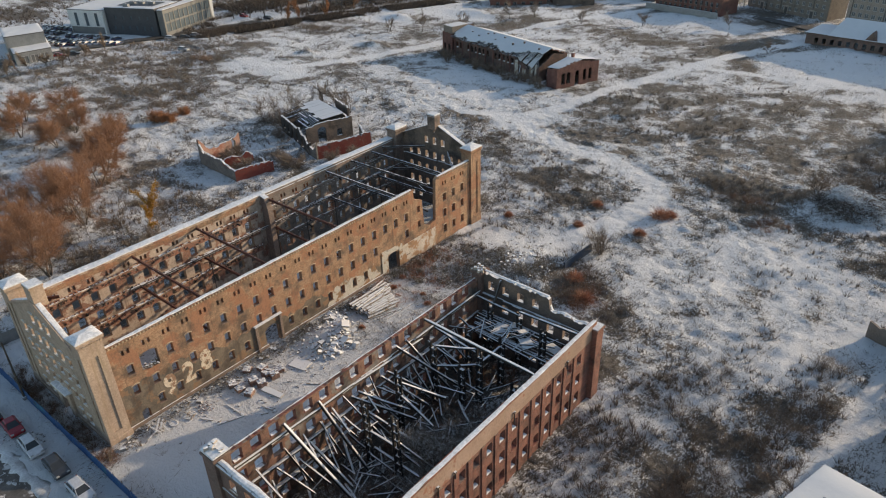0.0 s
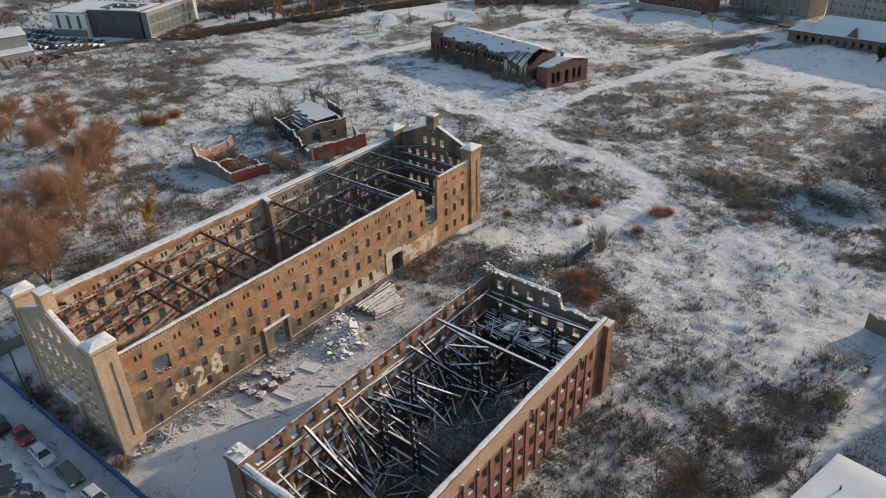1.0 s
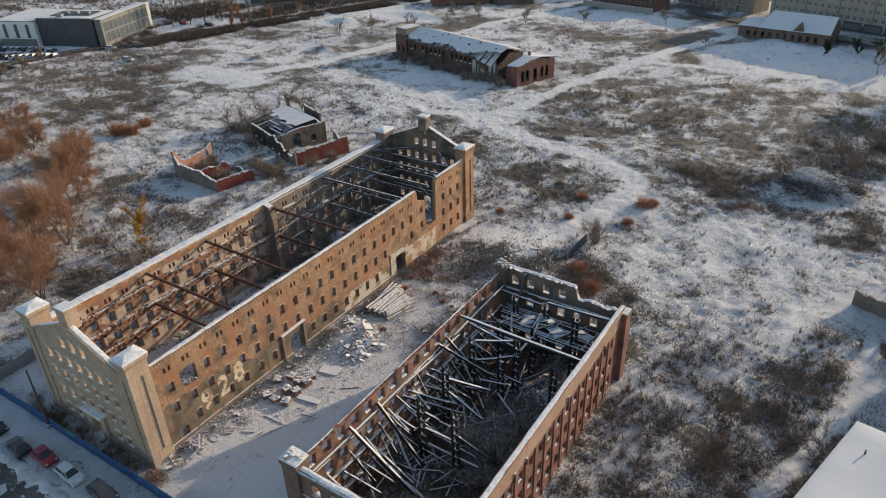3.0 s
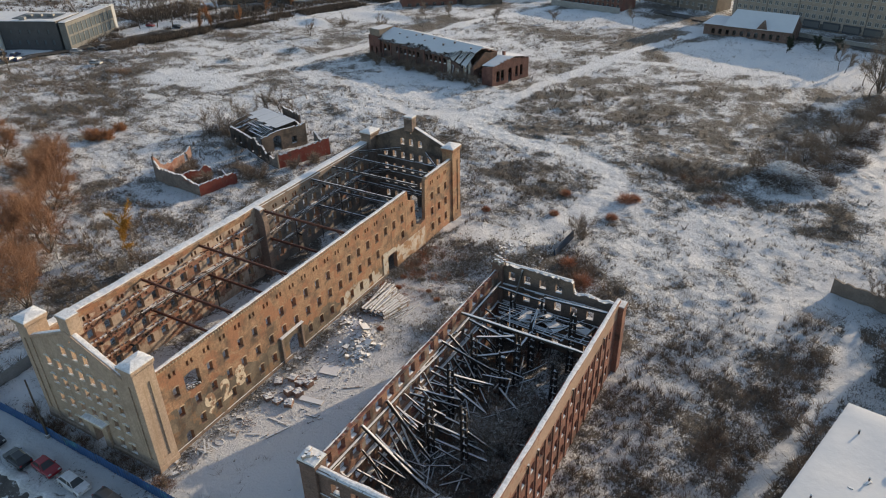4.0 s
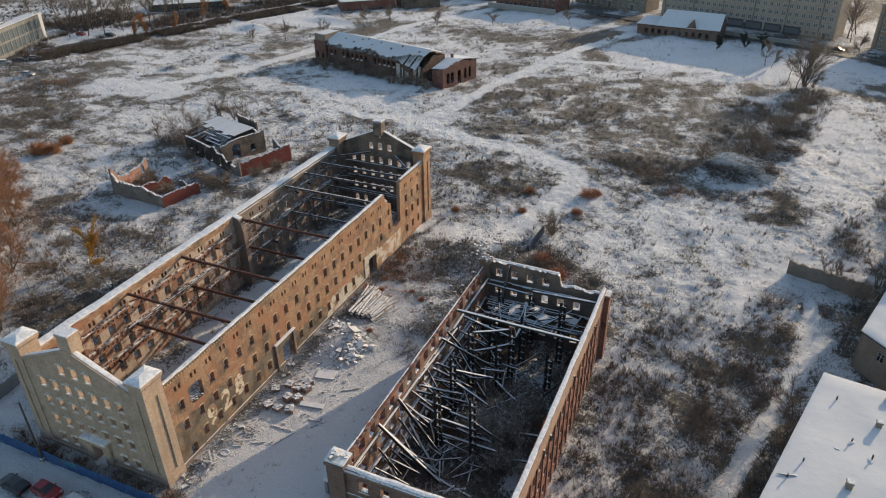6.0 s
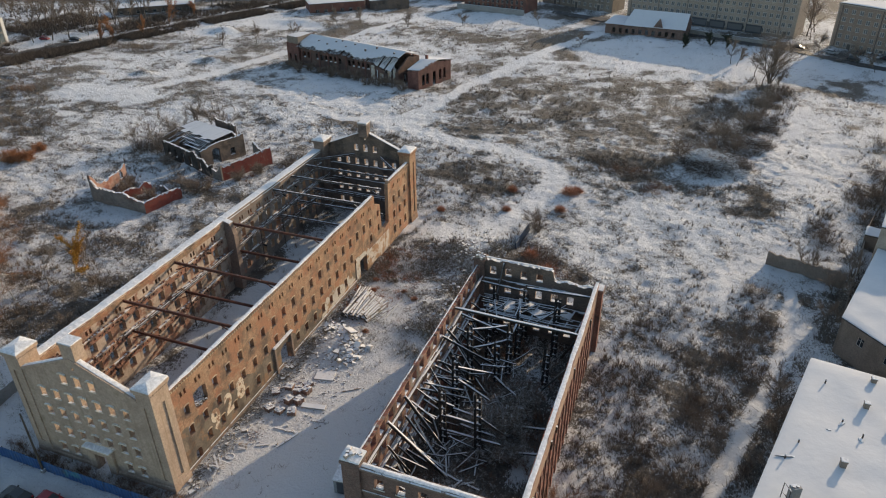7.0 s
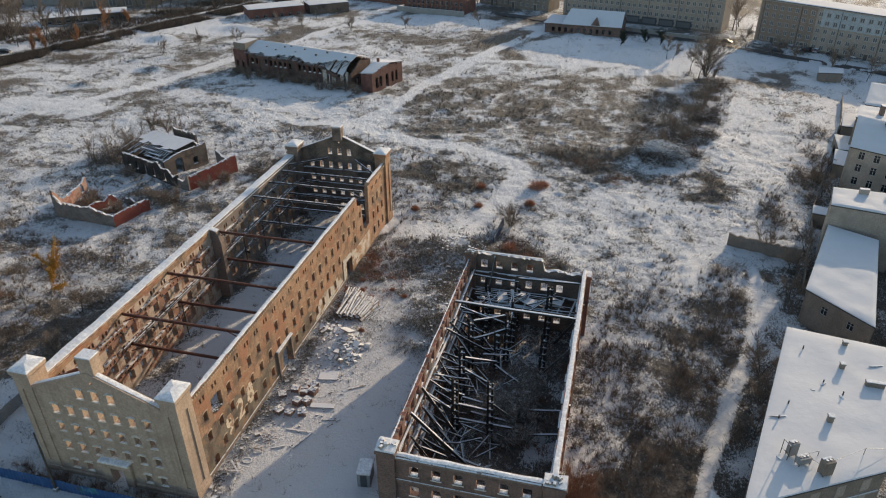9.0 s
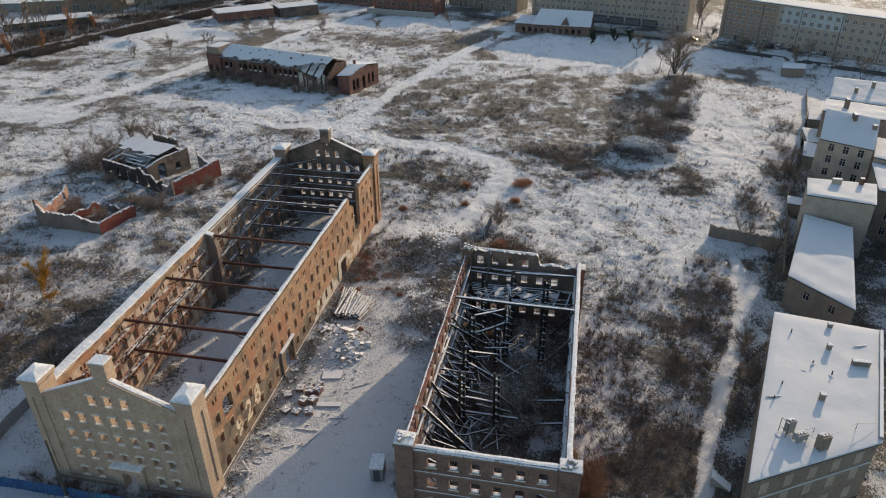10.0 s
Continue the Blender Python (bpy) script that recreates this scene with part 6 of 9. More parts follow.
def drift(quad, z, n=14, amount=0.15, lift=0.2, seed=1, slope=(0, 0, 0, 0), inset=0.0):
    """A snow blanket over a four-cornered roof, with soft drifts. slope: height added at each corner."""
    b = Build()
    cx, cy = sum(p[0] for p in quad) / 4, sum(p[1] for p in quad) / 4
    q = [(p[0] + (cx - p[0]) * inset, p[1] + (cy - p[1]) * inset) for p in quad]
    pts = []
    for j in range(n + 1):
        for i in range(n + 1):
            s, t = i / n, j / n
            x = (q[0][0] * (1 - s) + q[1][0] * s) * (1 - t) + (q[3][0] * (1 - s) + q[2][0] * s) * t
            y = (q[0][1] * (1 - s) + q[1][1] * s) * (1 - t) + (q[3][1] * (1 - s) + q[2][1] * s) * t
            h = (slope[0] * (1 - s) + slope[1] * s) * (1 - t) + (slope[3] * (1 - s) + slope[2] * s) * t
            edge = 1.0 if 0 < i < n and 0 < j < n else 0.35
            pts.append((x, y, z + h + lift * edge + amount * edge * float(value_noise(x, y, 3.1, seed) + value_noise(x, y, 1.3, seed + 1) * 0.4 - 0.6)))
    m = n + 1
    b.add(pts, [(j * m + i, j * m + i + 1, (j + 1) * m + i + 1, (j + 1) * m + i) for j in range(n) for i in range(n)])
    rim = [i for i in range(m)] + [j * m + n for j in range(1, m)] + [n * m + i for i in range(n - 1, -1, -1)] + [j * m for j in range(n - 1, 0, -1)]
    low = [(pts[i][0], pts[i][1], pts[i][2] - lift * 0.5) for i in rim]
    up = [pts[i] for i in rim]
    k = len(rim)
    b.add(up + low, [(i, k + i, k + (i + 1) % k, (i + 1) % k) for i in range(k)])
    return b


def building(name, quad, z0, z1, mat, label, category, wins=(), thick=0.4, slope=(0, 0, 0, 0), snow=True, overhang=0.15, group="", frame_bars=True, roof_mat=None, glazing=None):
    """A house on four corners (counter-clockwise). wins: (edge, columns, rows of sill heights, width, height, margin)."""
    cx, cy = sum(p[0] for p in quad) / 4, sum(p[1] for p in quad) / 4
    h = thing(name, pose(cx, cy, z0), label, category, group)
    for e in range(4):
        a, b = quad[e], quad[(e + 1) % 4]
        d = math.hypot(b[0] - a[0], b[1] - a[1])
        t = thick / d
        start = (a[0] + (b[0] - a[0]) * t, a[1] + (b[1] - a[1]) * t)
        m = edge_pose(start, b, 0)
        length = d - thick
        ops, units = [], []
        for edge, cols, rows, w, hh, margin in wins:
            if edge != e:
                continue
            for i in range(cols):
                u = margin + (length - 2 * margin) * (i + 0.5) / cols
                for z in rows:
                    ops.append((u - w / 2, u + w / 2, z0 + z, z0 + z + hh, 0.0))
                    units.append((u, z0 + z, w, hh))
        sa, sb = slope[e], slope[(e + 1) % 4]
        wl = part("wall", wall(length, [(0, z1 + sa), (length, z1 + sb)], thick, ops, z0 - 1.2), (mat, mat), h, "", m)
        made = {}
        for u, z, w, hh in units:
            if (w, hh) not in made:
                made[(w, hh)] = window_unit(w, hh, frame_bars, *(glazing or ()))
            win = put("window", made[(w, hh)][0], wl, m @ pose(u, 0.12, z))
            # the pane sits in the same frame and stays with its window
            pane = new("pane", made[(w, hh)][1])
            pane.parent = win
            WORLD[pane] = WORLD[win]
    deck = Build()
    o = overhang
    out = [(p[0] + (p[0] - cx) / max(abs(p[0] - cx), 0.1) * o, p[1] + (p[1] - cy) / max(abs(p[1] - cy), 0.1) * o) for p in quad]
    deck.loft([[(p[0], p[1], z1 + s + 0.005) for p, s in zip(out, slope)], [(p[0], p[1], z1 + s + 0.22) for p, s in zip(out, slope)]])
    rf = part("roof", deck, roof_mat or M_PAPER, h, "", pose(0, 0, 0))
    if snow:
        part("roof_snow", drift(out, z1 + 0.22, 26, 0.2, 0.16, rng.randint(1, 50), slope, 0.01), M_ROOFSNOW, rf, "smooth snow blanket", pose(0, 0, 0), smooth=True)
    return h


def chimney(parent, x, y, z, w, d, h, mat, pots=0):
    b = Build().box(-w / 2, -d / 2, -0.3, w / 2, d / 2, h, 0, 0.02).box(-w / 2 - 0.06, -d / 2 - 0.06, h - 0.14, w / 2 + 0.06, d / 2 + 0.06, h, 0, 0.02)
    c = part("chimney", b, mat, parent, "brick chimney", pose(x, y, z))
    part("snow_cap", Build().box(-w / 2 - 0.03, -d / 2 - 0.03, h + 0.002, w / 2 + 0.03, d / 2 + 0.03, h + 0.09, 0, 0.02), M_SNOW, c, "", pose(x, y, z))


# flat-roofed house with roof plant, nearest to the camera
Q1 = [(60.0, 6.1), (75.4, 15.0), (82.4, 37.3), (69.3, 39.4)]
e1 = building("flat_roofed_house", Q1, 0, 8.9, M_DULLWALL, "old three-storey house with a wide snow-covered flat roof", "house", [(3, 8, (3.9, 6.6), 1.0, 1.5, 1.5)], overhang=0.25)
m_front = edge_pose(Q1[0], Q1[1], 0)
for k in range(5):
    for z in (0.9, 4.0, 6.5):
        part("blind_window", Build().box(1.6 + 3.3 * k, -0.05, z, 2.75 + 3.3 * k, -0.004, z + 1.7, 0, 0.01), M_TENEMENT, e1, "walled-up window in pale render", m_front)
part("string_course", Build().box(0.2, -0.14, 5.75, 17.5, -0.005, 5.98, 0, 0.02), M_CONCRETE, e1, "pale string course", m_front)
part("parapet", Build().box(0.3, -0.3, 8.9, 23.2, 0.1, 9.55, 0, 0.03), M_CONCRETE, e1, "pale parapet along the street side", edge_pose(Q1[1], Q1[2], 0))
for x, y, w, d, hh in ((75.7, 36.8, 0.55, 0.55, 0.8), (74.2, 31.5, 0.55, 0.55, 1.0), (77.3, 28.7, 2.1, 0.6, 0.9), (70.7, 20.9, 0.6, 0.6, 1.1), (68.5, 12.6, 1.0, 0.8, 1.2)):
    chimney(e1, x, y, 9.1, w, d, hh, M_DULLWALL)
for x, y in ((71.4, 28.0), (73.2, 26.1), (65.1, 20.1), (70.2, 34.6), (66.6, 23.0)):
    part("vent_pipe", Build().tube((0, 0, -0.2), (0, 0, 0.55), 0.09, 0.09, 8).tube((0, 0, 0.5), (0, 0, 0.6), 0.15, 0.05, 8), M_DARKSTEEL, e1, "", pose(x, y, 9.3))
# roof plant: two tall cabinets, a low condenser with fans, a bench frame and the cables between them
for x, y, w, d, hh, words in ((65.5, 14.4, 1.0, 0.7, 1.9, "tall grey air handling cabinet on the snowy roof"), (68.5, 12.4, 1.2, 0.95, 2.0, "dark ventilation cabinet with a slatted top on the snowy roof"), (66.5, 13.4, 1.5, 0.8, 1.0, "low condenser with three fans on the snowy roof")):
    unit = thing("roof_unit", pose(x, y, 9.25, 0, 0, 28), words, "ventilation unit", "roof plant")
    part("casing", Build().box(-w / 2, -d / 2, 0.2, w / 2, d / 2, hh, 0, 0.03), M_DULLWALL if hh > 1.95 else M_GREYCLAD, unit)
    for k in range(3 if w > 1.3 else 2):
        dx = (k - (1 if w > 1.3 else 0.5)) * 0.42
        part("fan_grille", Build().tube((dx, 0, hh), (dx, 0, hh + 0.07), 0.17, 0.15, 12), M_DARKSTEEL, unit)
    for dx in (-w / 2 + 0.08, w / 2 - 0.08):
        for dy in (-d / 2 + 0.08, d / 2 - 0.08):
            part("leg", Build().box(dx - 0.04, dy - 0.04, -0.25, dx + 0.04, dy + 0.04, 0.2), M_DARKSTEEL, unit)
    part("snow_cap", Build().box(-w / 2 + 0.05, d / 2 - 0.3, hh + 0.002, w / 2 - 0.05, d / 2 - 0.03, hh + 0.06, 0, 0.02), M_SNOW, unit)
rack = thing("steel_rack", pose(65.0, 14.1, 9.25, 0, 0, 28), "bent steel pipe frame round the roof cabinet", "rack")
for dy in (-0.55, 0.55):
    part("pipe", Build().tube((-0.35, dy, -0.2), (-0.35, dy, 2.1), 0.05, 0.05, 6), M_DARKSTEEL, rack)
part("pipe", Build().tube((-0.35, -0.58, 2.1), (-0.35, 0.58, 2.1), 0.05, 0.05, 6), M_DARKSTEEL, rack)
part("pipe", Build().tube((-0.35, -0.58, 0.9), (-0.35, 0.58, 0.9), 0.05, 0.05, 6), M_DARKSTEEL, rack)
bench = thing("steel_rack", pose(67.7, 14.6, 9.25, 0, 0, 28), "low open steel frame on the snowy roof", "rack")
for dx in (-0.7, 0.7):
    part("upright", Build().tube((dx, 0, -0.2), (dx, 0, 0.75), 0.035, 0.035, 6), M_DARKSTEEL, bench)
part("rail", Build().tube((-0.72, 0, 0.75), (0.72, 0, 0.75), 0.035, 0.035, 6), M_DARKSTEEL, bench)
mast = thing("cable_post", pose(73.2, 16.3, 9.2), "thin steel post carrying cables over the flat roof", "post")
part("shaft", Build().tube((0, 0, -0.2), (0, 0, 1.1), 0.04, 0.03, 6), M_DARKSTEEL, mast)
for p, q in (((68.9, 12.6, 11.0), (73.2, 16.3, 10.2)), ((73.2, 16.3, 10.2), (75.6, 17.4, 9.6)), ((66.9, 13.7, 10.1), (68.1, 12.3, 10.4))):
    single("roof_cable", Build().tube(p, q, 0.025, 0.025, 5), M_DARKSTEEL, "cable slung over the flat roof", "cable", "roof cables")
# soft hollows where the snow has melted to the felt
for x, y, w, d, a in ((71.3, 27.7, 0.5, 0.22, 50), (73.0, 25.7, 0.22, 0.5, 10), (65.2, 20.4, 1.0, 0.16, 15), (69.9, 26.2, 0.3, 0.2, 0), (78.6, 33.0, 1.0, 0.2, 20), (64.2, 13.6, 0.2, 0.4, 30)):
    ring = [(w * math.cos(0.785 * i) * (1 + 0.3 * math.sin(2.1 * i)), d * math.sin(0.785 * i)) for i in range(8)]
    part("melt_hole", Build().loft([[(px, py, 0.0) for px, py in ring], [(px * 0.7, py * 0.7, 0.09) for px, py in ring]]), M_PAPER, e1, "dark felt showing through the snow", pose(x, y, 9.30, 0, 0, a))
stair = thing("outdoor_stair", pose(60.6, 12.6, gz(60.6, 12.6), 0, 0, 75), "concrete outdoor stair with snowy treads", "stairs")
for k in range(8):
    part("tread", Build().box(0, k * 0.3, 0, 1.3, k * 0.3 + 0.3, 0.18 * (k + 1), 0, 0.01), M_CONCRETE, stair)

# long lean-to house behind it
building("lean_to_house", [(75.0, 55.2), (82.4, 46.6), (89.4, 73.2), (82.3, 77.4)], 0, 6.0, M_DULLWALL, "low brown rendered house with a snowy lean-to roof", "house", [(0, 2, (3.6,), 1.1, 1.4, 1.0)], slope=(0.2, 0.2, 0.9, 0.9), overhang=0.2)
e3 = building("tenement", [(82.0, 77.8), (93.0, 75.4), (96.0, 84.8), (84.0, 85.6)], 0, 10.8, M_TENEMENT, "beige tenement wing with a blank side wall and snowy roof", "tenement", [(3, 2, (1.2, 4.2, 7.2), 1.0, 1.6, 1.0)], overhang=0.15)
chimney(e3, 88.5, 83.6, 11.1, 1.6, 0.7, 1.0, M_TENEMENT)
chimney(e3, 93.0, 84.0, 11.1, 0.7, 0.7, 1.3, M_RED)
e4 = building("tenement", [(90.9, 105.4), (99.8, 100.2), (103.5, 111.0), (94.3, 116.5)], 0, 12.0, M_TENEMENT, "four-storey beige tenement with paired dark windows", "tenement",
              [(0, 3, (1.2, 4.3, 7.2, 9.9), 1.2, 1.7, 0.6), (3, 2, (4.3, 7.4), 1.0, 1.5, 3.0)], slope=(0, 0, 3.2, 3.2), overhang=0.2)
chimney(e4, 98.6, 111.4, 14.2, 0.7, 1.8, 2.0, M_SOOT)
chimney(e4, 101.6, 107.3, 13.6, 0.8, 0.8, 1.6, M_DULLWALL)
building("tenement", [(99.9, 99.0), (112, 92), (117, 104), (104.4, 111.0)], 0, 11.0, M_TENEMENT, "beige tenement behind, roof under snow", "tenement", [(0, 4, (1.2, 4.3, 7.4), 1.1, 1.6, 0.8)])
building("tenement", [(96.6, 84.2), (108, 79), (111, 92), (99.6, 98.2)], 0, 10.0, M_DULLWALL, "old tenement behind, roof under snow", "tenement", [(0, 4, (1.2, 4.3, 7.0), 1.1, 1.6, 0.8)])
e5 = building("tenement", [(99.0, 133.5), (113.5, 127.6), (117.2, 138.0), (102.5, 143.5)], 0, 9.4, M_DULLWALL, "long brown tenement with a dark fire wall and snowy roof", "tenement", [(3, 2, (1.4, 4.6), 1.0, 1.5, 1.0)])
chimney(e5, 105.0, 136.0, 9.7, 0.8, 1.6, 2.4, M_SOOT)
e6 = building("tenement", [(105.0, 149.0), (119.5, 143.6), (124.0, 158.0), (109.4, 162.6)], 0, 8.0, M_TENEMENT, "tenement with a wide snowy hipped roof", "tenement", [(3, 3, (1.2, 4.4), 1.0, 1.6, 1.0), (0, 4, (1.2, 4.4), 1.0, 1.6, 1.0)], slope=(0, 0, 2.0, 2.0))
chimney(e6, 112.0, 152.0, 8.6, 0.7, 0.9, 1.8, M_DULLWALL)
chimney(e6, 117.0, 155.0, 9.6, 0.7, 0.9, 1.8, M_DULLWALL)
for q, z in (([(83.4, 91.6), (87.6, 90.6), (88.4, 94.0), (84.2, 95.0)], 2.6), ([(92.8, 119.6), (97.4, 117.6), (99.8, 127.0), (95.4, 129.2)], 3.0), ([(96.4, 130.4), (101.0, 130.0), (102.4, 139.8), (97.6, 141.0)], 3.0),
             ([(100.6, 147.4), (104.4, 146.6), (107.4, 157.2), (103.4, 158.2)], 3.0), ([(105.6, 202.6), (113.0, 203.2), (114.4, 209.2), (107.0, 209.6)], 2.6), ([(120, 118), (134, 112), (140, 128), (126, 134)], 9.0),
             ([(116, 86), (130, 80), (136, 96), (122, 102)], 10.0), ([(98, 60), (112, 56), (116, 76), (102, 78)], 9.0), ([(92, 20), (108, 16), (113, 40), (97, 44)], 9.0), ([(128, 142), (146, 136), (152, 154), (134, 160)], 8.0)):
    building("outbuilding" if z < 5 else "tenement", q, gz(*q[0]), z + gz(*q[0]), M_DULLWALL if z < 5 else M_TENEMENT, "low shed with snow on its flat roof" if z < 5 else "tenement with a snowy roof among the yards", "shed" if z < 5 else "tenement",
             () if z < 5 else [(3, 4, (1.2, 4.3), 1.0, 1.5, 1.0)], 0.3)


def lone_wall(name, a, b, heights, thick, mat, label, category, openings=(), cap=True, rough=0.12):
    length = math.hypot(b[0] - a[0], b[1] - a[1])
    m = edge_pose(a, b, gz((a[0] + b[0]) / 2, (a[1] + b[1]) / 2))
    prof = [(u * length, z) for u, z in heights]
    rag = sorted(ragged(prof, rng, rough, 0.4) + prof) if rough else prof
    w = thing(name, m, label, category)
    part("masonry", wall(length, rag, thick, list(openings), -1.0), mat if isinstance(mat, tuple) else (mat, mat), w, "", m)
    if cap:
        part("snow_cap", coping([(u, z - 0.06) for u, z in prof], thick, 0.04, 0.12, rng, 0.4), M_SNOW, w, "", m)
    return w


lone_wall("boundary_wall", (66.4, 79.2), (78.6, 75.0), [(0, 2.6), (0.3, 2.5), (1, 2.9)], 0.35, M_DULLWALL, "old brown boundary wall at the edge of the scrub", "wall", (), False, 0.2)
for a, b in (((77.6, 66.0), (80.6, 79.0)), ((81.2, 80.0), (84.4, 96.0)), ((84.6, 97.0), (93.4, 125.0)), ((93.6, 126.0), (103.6, 160.0)), ((103.8, 161), (108.6, 182.0))):
    lone_wall("boundary_wall", b, a, [(0, 1.6), (1, 1.6)], 0.16, M_DULLWALL, "old brown boundary wall behind the brush", "wall", (), False, 0.05)

# small ruin with a snowy patch of roof
ra = thing("small_ruin", pose(-60, 85, gz(-60, 85)), "small burnt ruin with half a snowy roof and red wall", "ruin")


def ruin_wall(parent, a, b, heights, thick, mats, openings=(), cap=True, label="", base=None):
    length = math.hypot(b[0] - a[0], b[1] - a[1])
    z = gz((a[0] + b[0]) / 2, (a[1] + b[1]) / 2) if base is None else base
    m = edge_pose(a, b, z)
    prof = [(u * length, h) for u, h in heights]
    w = part("wall", wall(length, sorted(ragged(prof, rng, 0.27, 0.4)), thick, list(openings), -1.0), mats, parent, label, m)
    if cap:
        u = rng.uniform(0, 0.8)
        while u < length - 0.6:
            v = min(length, u + rng.uniform(0.5, 2.0))
            part("snow_cap", coping([(0, along(u, prof) - 0.12), (v - u, along(v, prof) - 0.12)], thick - 0.1, 0.0, 0.09, rng, 0.35), M_SNOW, w, "", m @ pose(u, 0.03, 0))
            u = v + rng.uniform(0.1, 1.3)
    return w


ruin_wall(ra, (-70.6, 84.2), (-51.2, 76.8), [(0, 3.8), (0.3, 3.9), (0.58, 3.9), (0.66, 4.6), (0.73, 3.1), (0.84, 3.5), (0.92, 2.0), (1, 3.0)], 0.5, (M_CHARWALL, M_CHARWALL),
          [(2.0, 3.0, 0.9, 2.7, 0.2), (5.0, 6.1, 0.7, 2.8, 0.2), (8.0, 9.2, 0.0, 2.7, 0.2), (11.4, 12.5, 0.4, 2.8, 0.2), (15.2, 16.4, 0.2, 2.4, 0.2)], True, "sooty front wall with gaping openings")
ruin_wall(ra, (-57.0, 81.0), (-53.0, 92.6), [(0, 4.2), (0.25, 4.9), (0.5, 5.1), (1, 5.1)], 0.5, (M_SOOT, M_SOOT), [(3.0, 5.2, -0.5, 3.9, 0.5), (8.0, 9.4, 0.8, 2.6, 0.2)], False, "sooty grey end wall with a dark doorway")
ruin_wall(ra, (-53.0, 92.6), (-67.4, 98.4), [(0, 4.6), (0.4, 4.8), (1, 4.6)], 0.5, (M_SOOT, M_SOOT), (), False)
ruin_wall(ra, (-67.4, 98.4), (-70.6, 84.2), [(0, 4.4), (0.5, 4.2), (1, 3.4)], 0.5, (M_RUINGREY, M_SOOT), (), False)
zr = gz(-60, 85)
# upper half of the roof still under snow, in sagging sheets; the lower half burnt to bare laths
RE0, RE1 = Vector((-72.9, 87.2, zr + 3.4)), Vector((-58.6, 82.6, zr + 3.3))
RM0, RM1 = Vector((-71.8, 91.2, zr + 4.3)), Vector((-57.6, 86.6, zr + 4.6))
RT0, RT1 = Vector((-69.6, 96.4, zr + 4.9)), Vector((-55.6, 92.4, zr + 5.1))
for k in range(7):
    s0, s1 = k / 7 + 0.001, (k + 1) / 7 - 0.001
    dz = Vector((0, 0, rng.uniform(-0.07, 0.05)))
    low = rng.uniform(-0.12, 0.25)
    q = [RM0.lerp(RM1, s0).lerp(RT0.lerp(RT1, s0), low) + dz, RM0.lerp(RM1, s1).lerp(RT0.lerp(RT1, s1), low + rng.uniform(-0.08, 0.08)) + dz, RT0.lerp(RT1, s1) + dz, RT0.lerp(RT1, s0) + dz]
    sheet = part("roof", Build().loft([[tuple(p) for p in q], [tuple(p + Vector((0, 0, 0.12))) for p in q]]), M_PAPER, ra, "sagging roof sheet", pose(0, 0, 0))
    part("roof_snow", Build().loft([[tuple(p + Vector((0, 0, 0.122))) for p in q], [tuple(p + Vector((0, 0, 0.2))) for p in q]]), M_ROOFSNOW, sheet, "", pose(0, 0, 0))
for k in range(20):
    s = k / 19
    a = RE0.lerp(RE1, s) + Vector((0, 0, rng.uniform(-0.1, 0.1)))
    b = RM0.lerp(RM1, s) + Vector((0, 0, -0.05))
    if rng.random() < 0.25:
        continue
    part("rafter", Build().beam(a.lerp(b, rng.choice((0, 0, 0.1, 0.4))), b, 0.16, 0.18), M_CHAR, ra, "", pose(0, 0, 0))
for k in range(4):
    f = 0.1 + 0.24 * k
    a, b = RE0.lerp(RM0, f), RE1.lerp(RM1, f)
    s = rng.uniform(0, 0.6)
    part("lath", Build().beam(a.lerp(b, s) + Vector((0, 0, 0.12)), a.lerp(b, min(1.0, s + rng.uniform(0.2, 0.45))) + Vector((0, 0, 0.12)), 0.34, 0.05), M_CHAR, ra, "charred roof board flecked with snow", pose(0, 0, 0))
ruin_wall(ra, (-66.0, 99.0), (-57.6, 95.6), [(0, 5.4), (1, 5.6)], 0.45, (M_SOOT, M_SOOT), (), False, "", zr)
ruin_wall(ra, (-51.2, 76.8), (-48.2, 76.3), [(0, 2.6), (0.5, 2.0), (1, 3.8)], 0.45, (M_RUINGREY, M_RUINGREY))
ruin_wall(ra, (-48.2, 76.5), (-43.4, 89.4), [(0, 3.7), (0.5, 3.8), (0.78, 4.2), (1, 4.3)], 0.45, (M_PAINTRED, M_RUINGREY), (), True, "red painted outer wall capped with snow")
ruin_wall(ra, (-43.4, 89.6), (-50.6, 93.0), [(0, 3.6), (0.5, 2.2), (1, 3.6)], 0.45, (M_RUINGREY, M_RUINGREY))
# roofless ruin
rb = thing("roofless_ruin", pose(-63, 62, gz(-63, 62)), "roofless ruin of low broken walls, one side painted red", "ruin")
B0, B1, B2, B3 = (-68.5, 58.5), (-53.6, 57.5), (-51.2, 66.1), (-71.2, 71.2)
ruin_wall(rb, B3, B0, [(0, 3.5), (0.04, 3.6), (0.12, 2.7), (0.5, 2.8), (0.78, 3.0), (0.86, 4.0), (0.93, 5.6), (1, 6.1)], 0.45, (M_RUINGREY, M_PINKWALL), [(1.6, 2.8, 0.6, 2.2, 0.2)], True, "ragged side wall rising to a tall corner, pinkish inside")
ruin_wall(rb, B0, B1, [(0, 6.0), (0.03, 5.2), (0.09, 3.9), (0.3, 3.8), (0.5, 3.6), (0.62, 3.9), (0.75, 3.2), (1, 2.6)], 0.45, (M_RUINGREY, M_PINKWALL), (), True, "grey rubble wall with a crumbling top")
ruin_wall(rb, B1, B2, [(0, 2.4), (0.3, 2.6), (0.8, 2.7), (1, 2.5)], 0.45, (M_PAINTRED, M_RUINGREY), (), True, "red painted wall capped with snow")
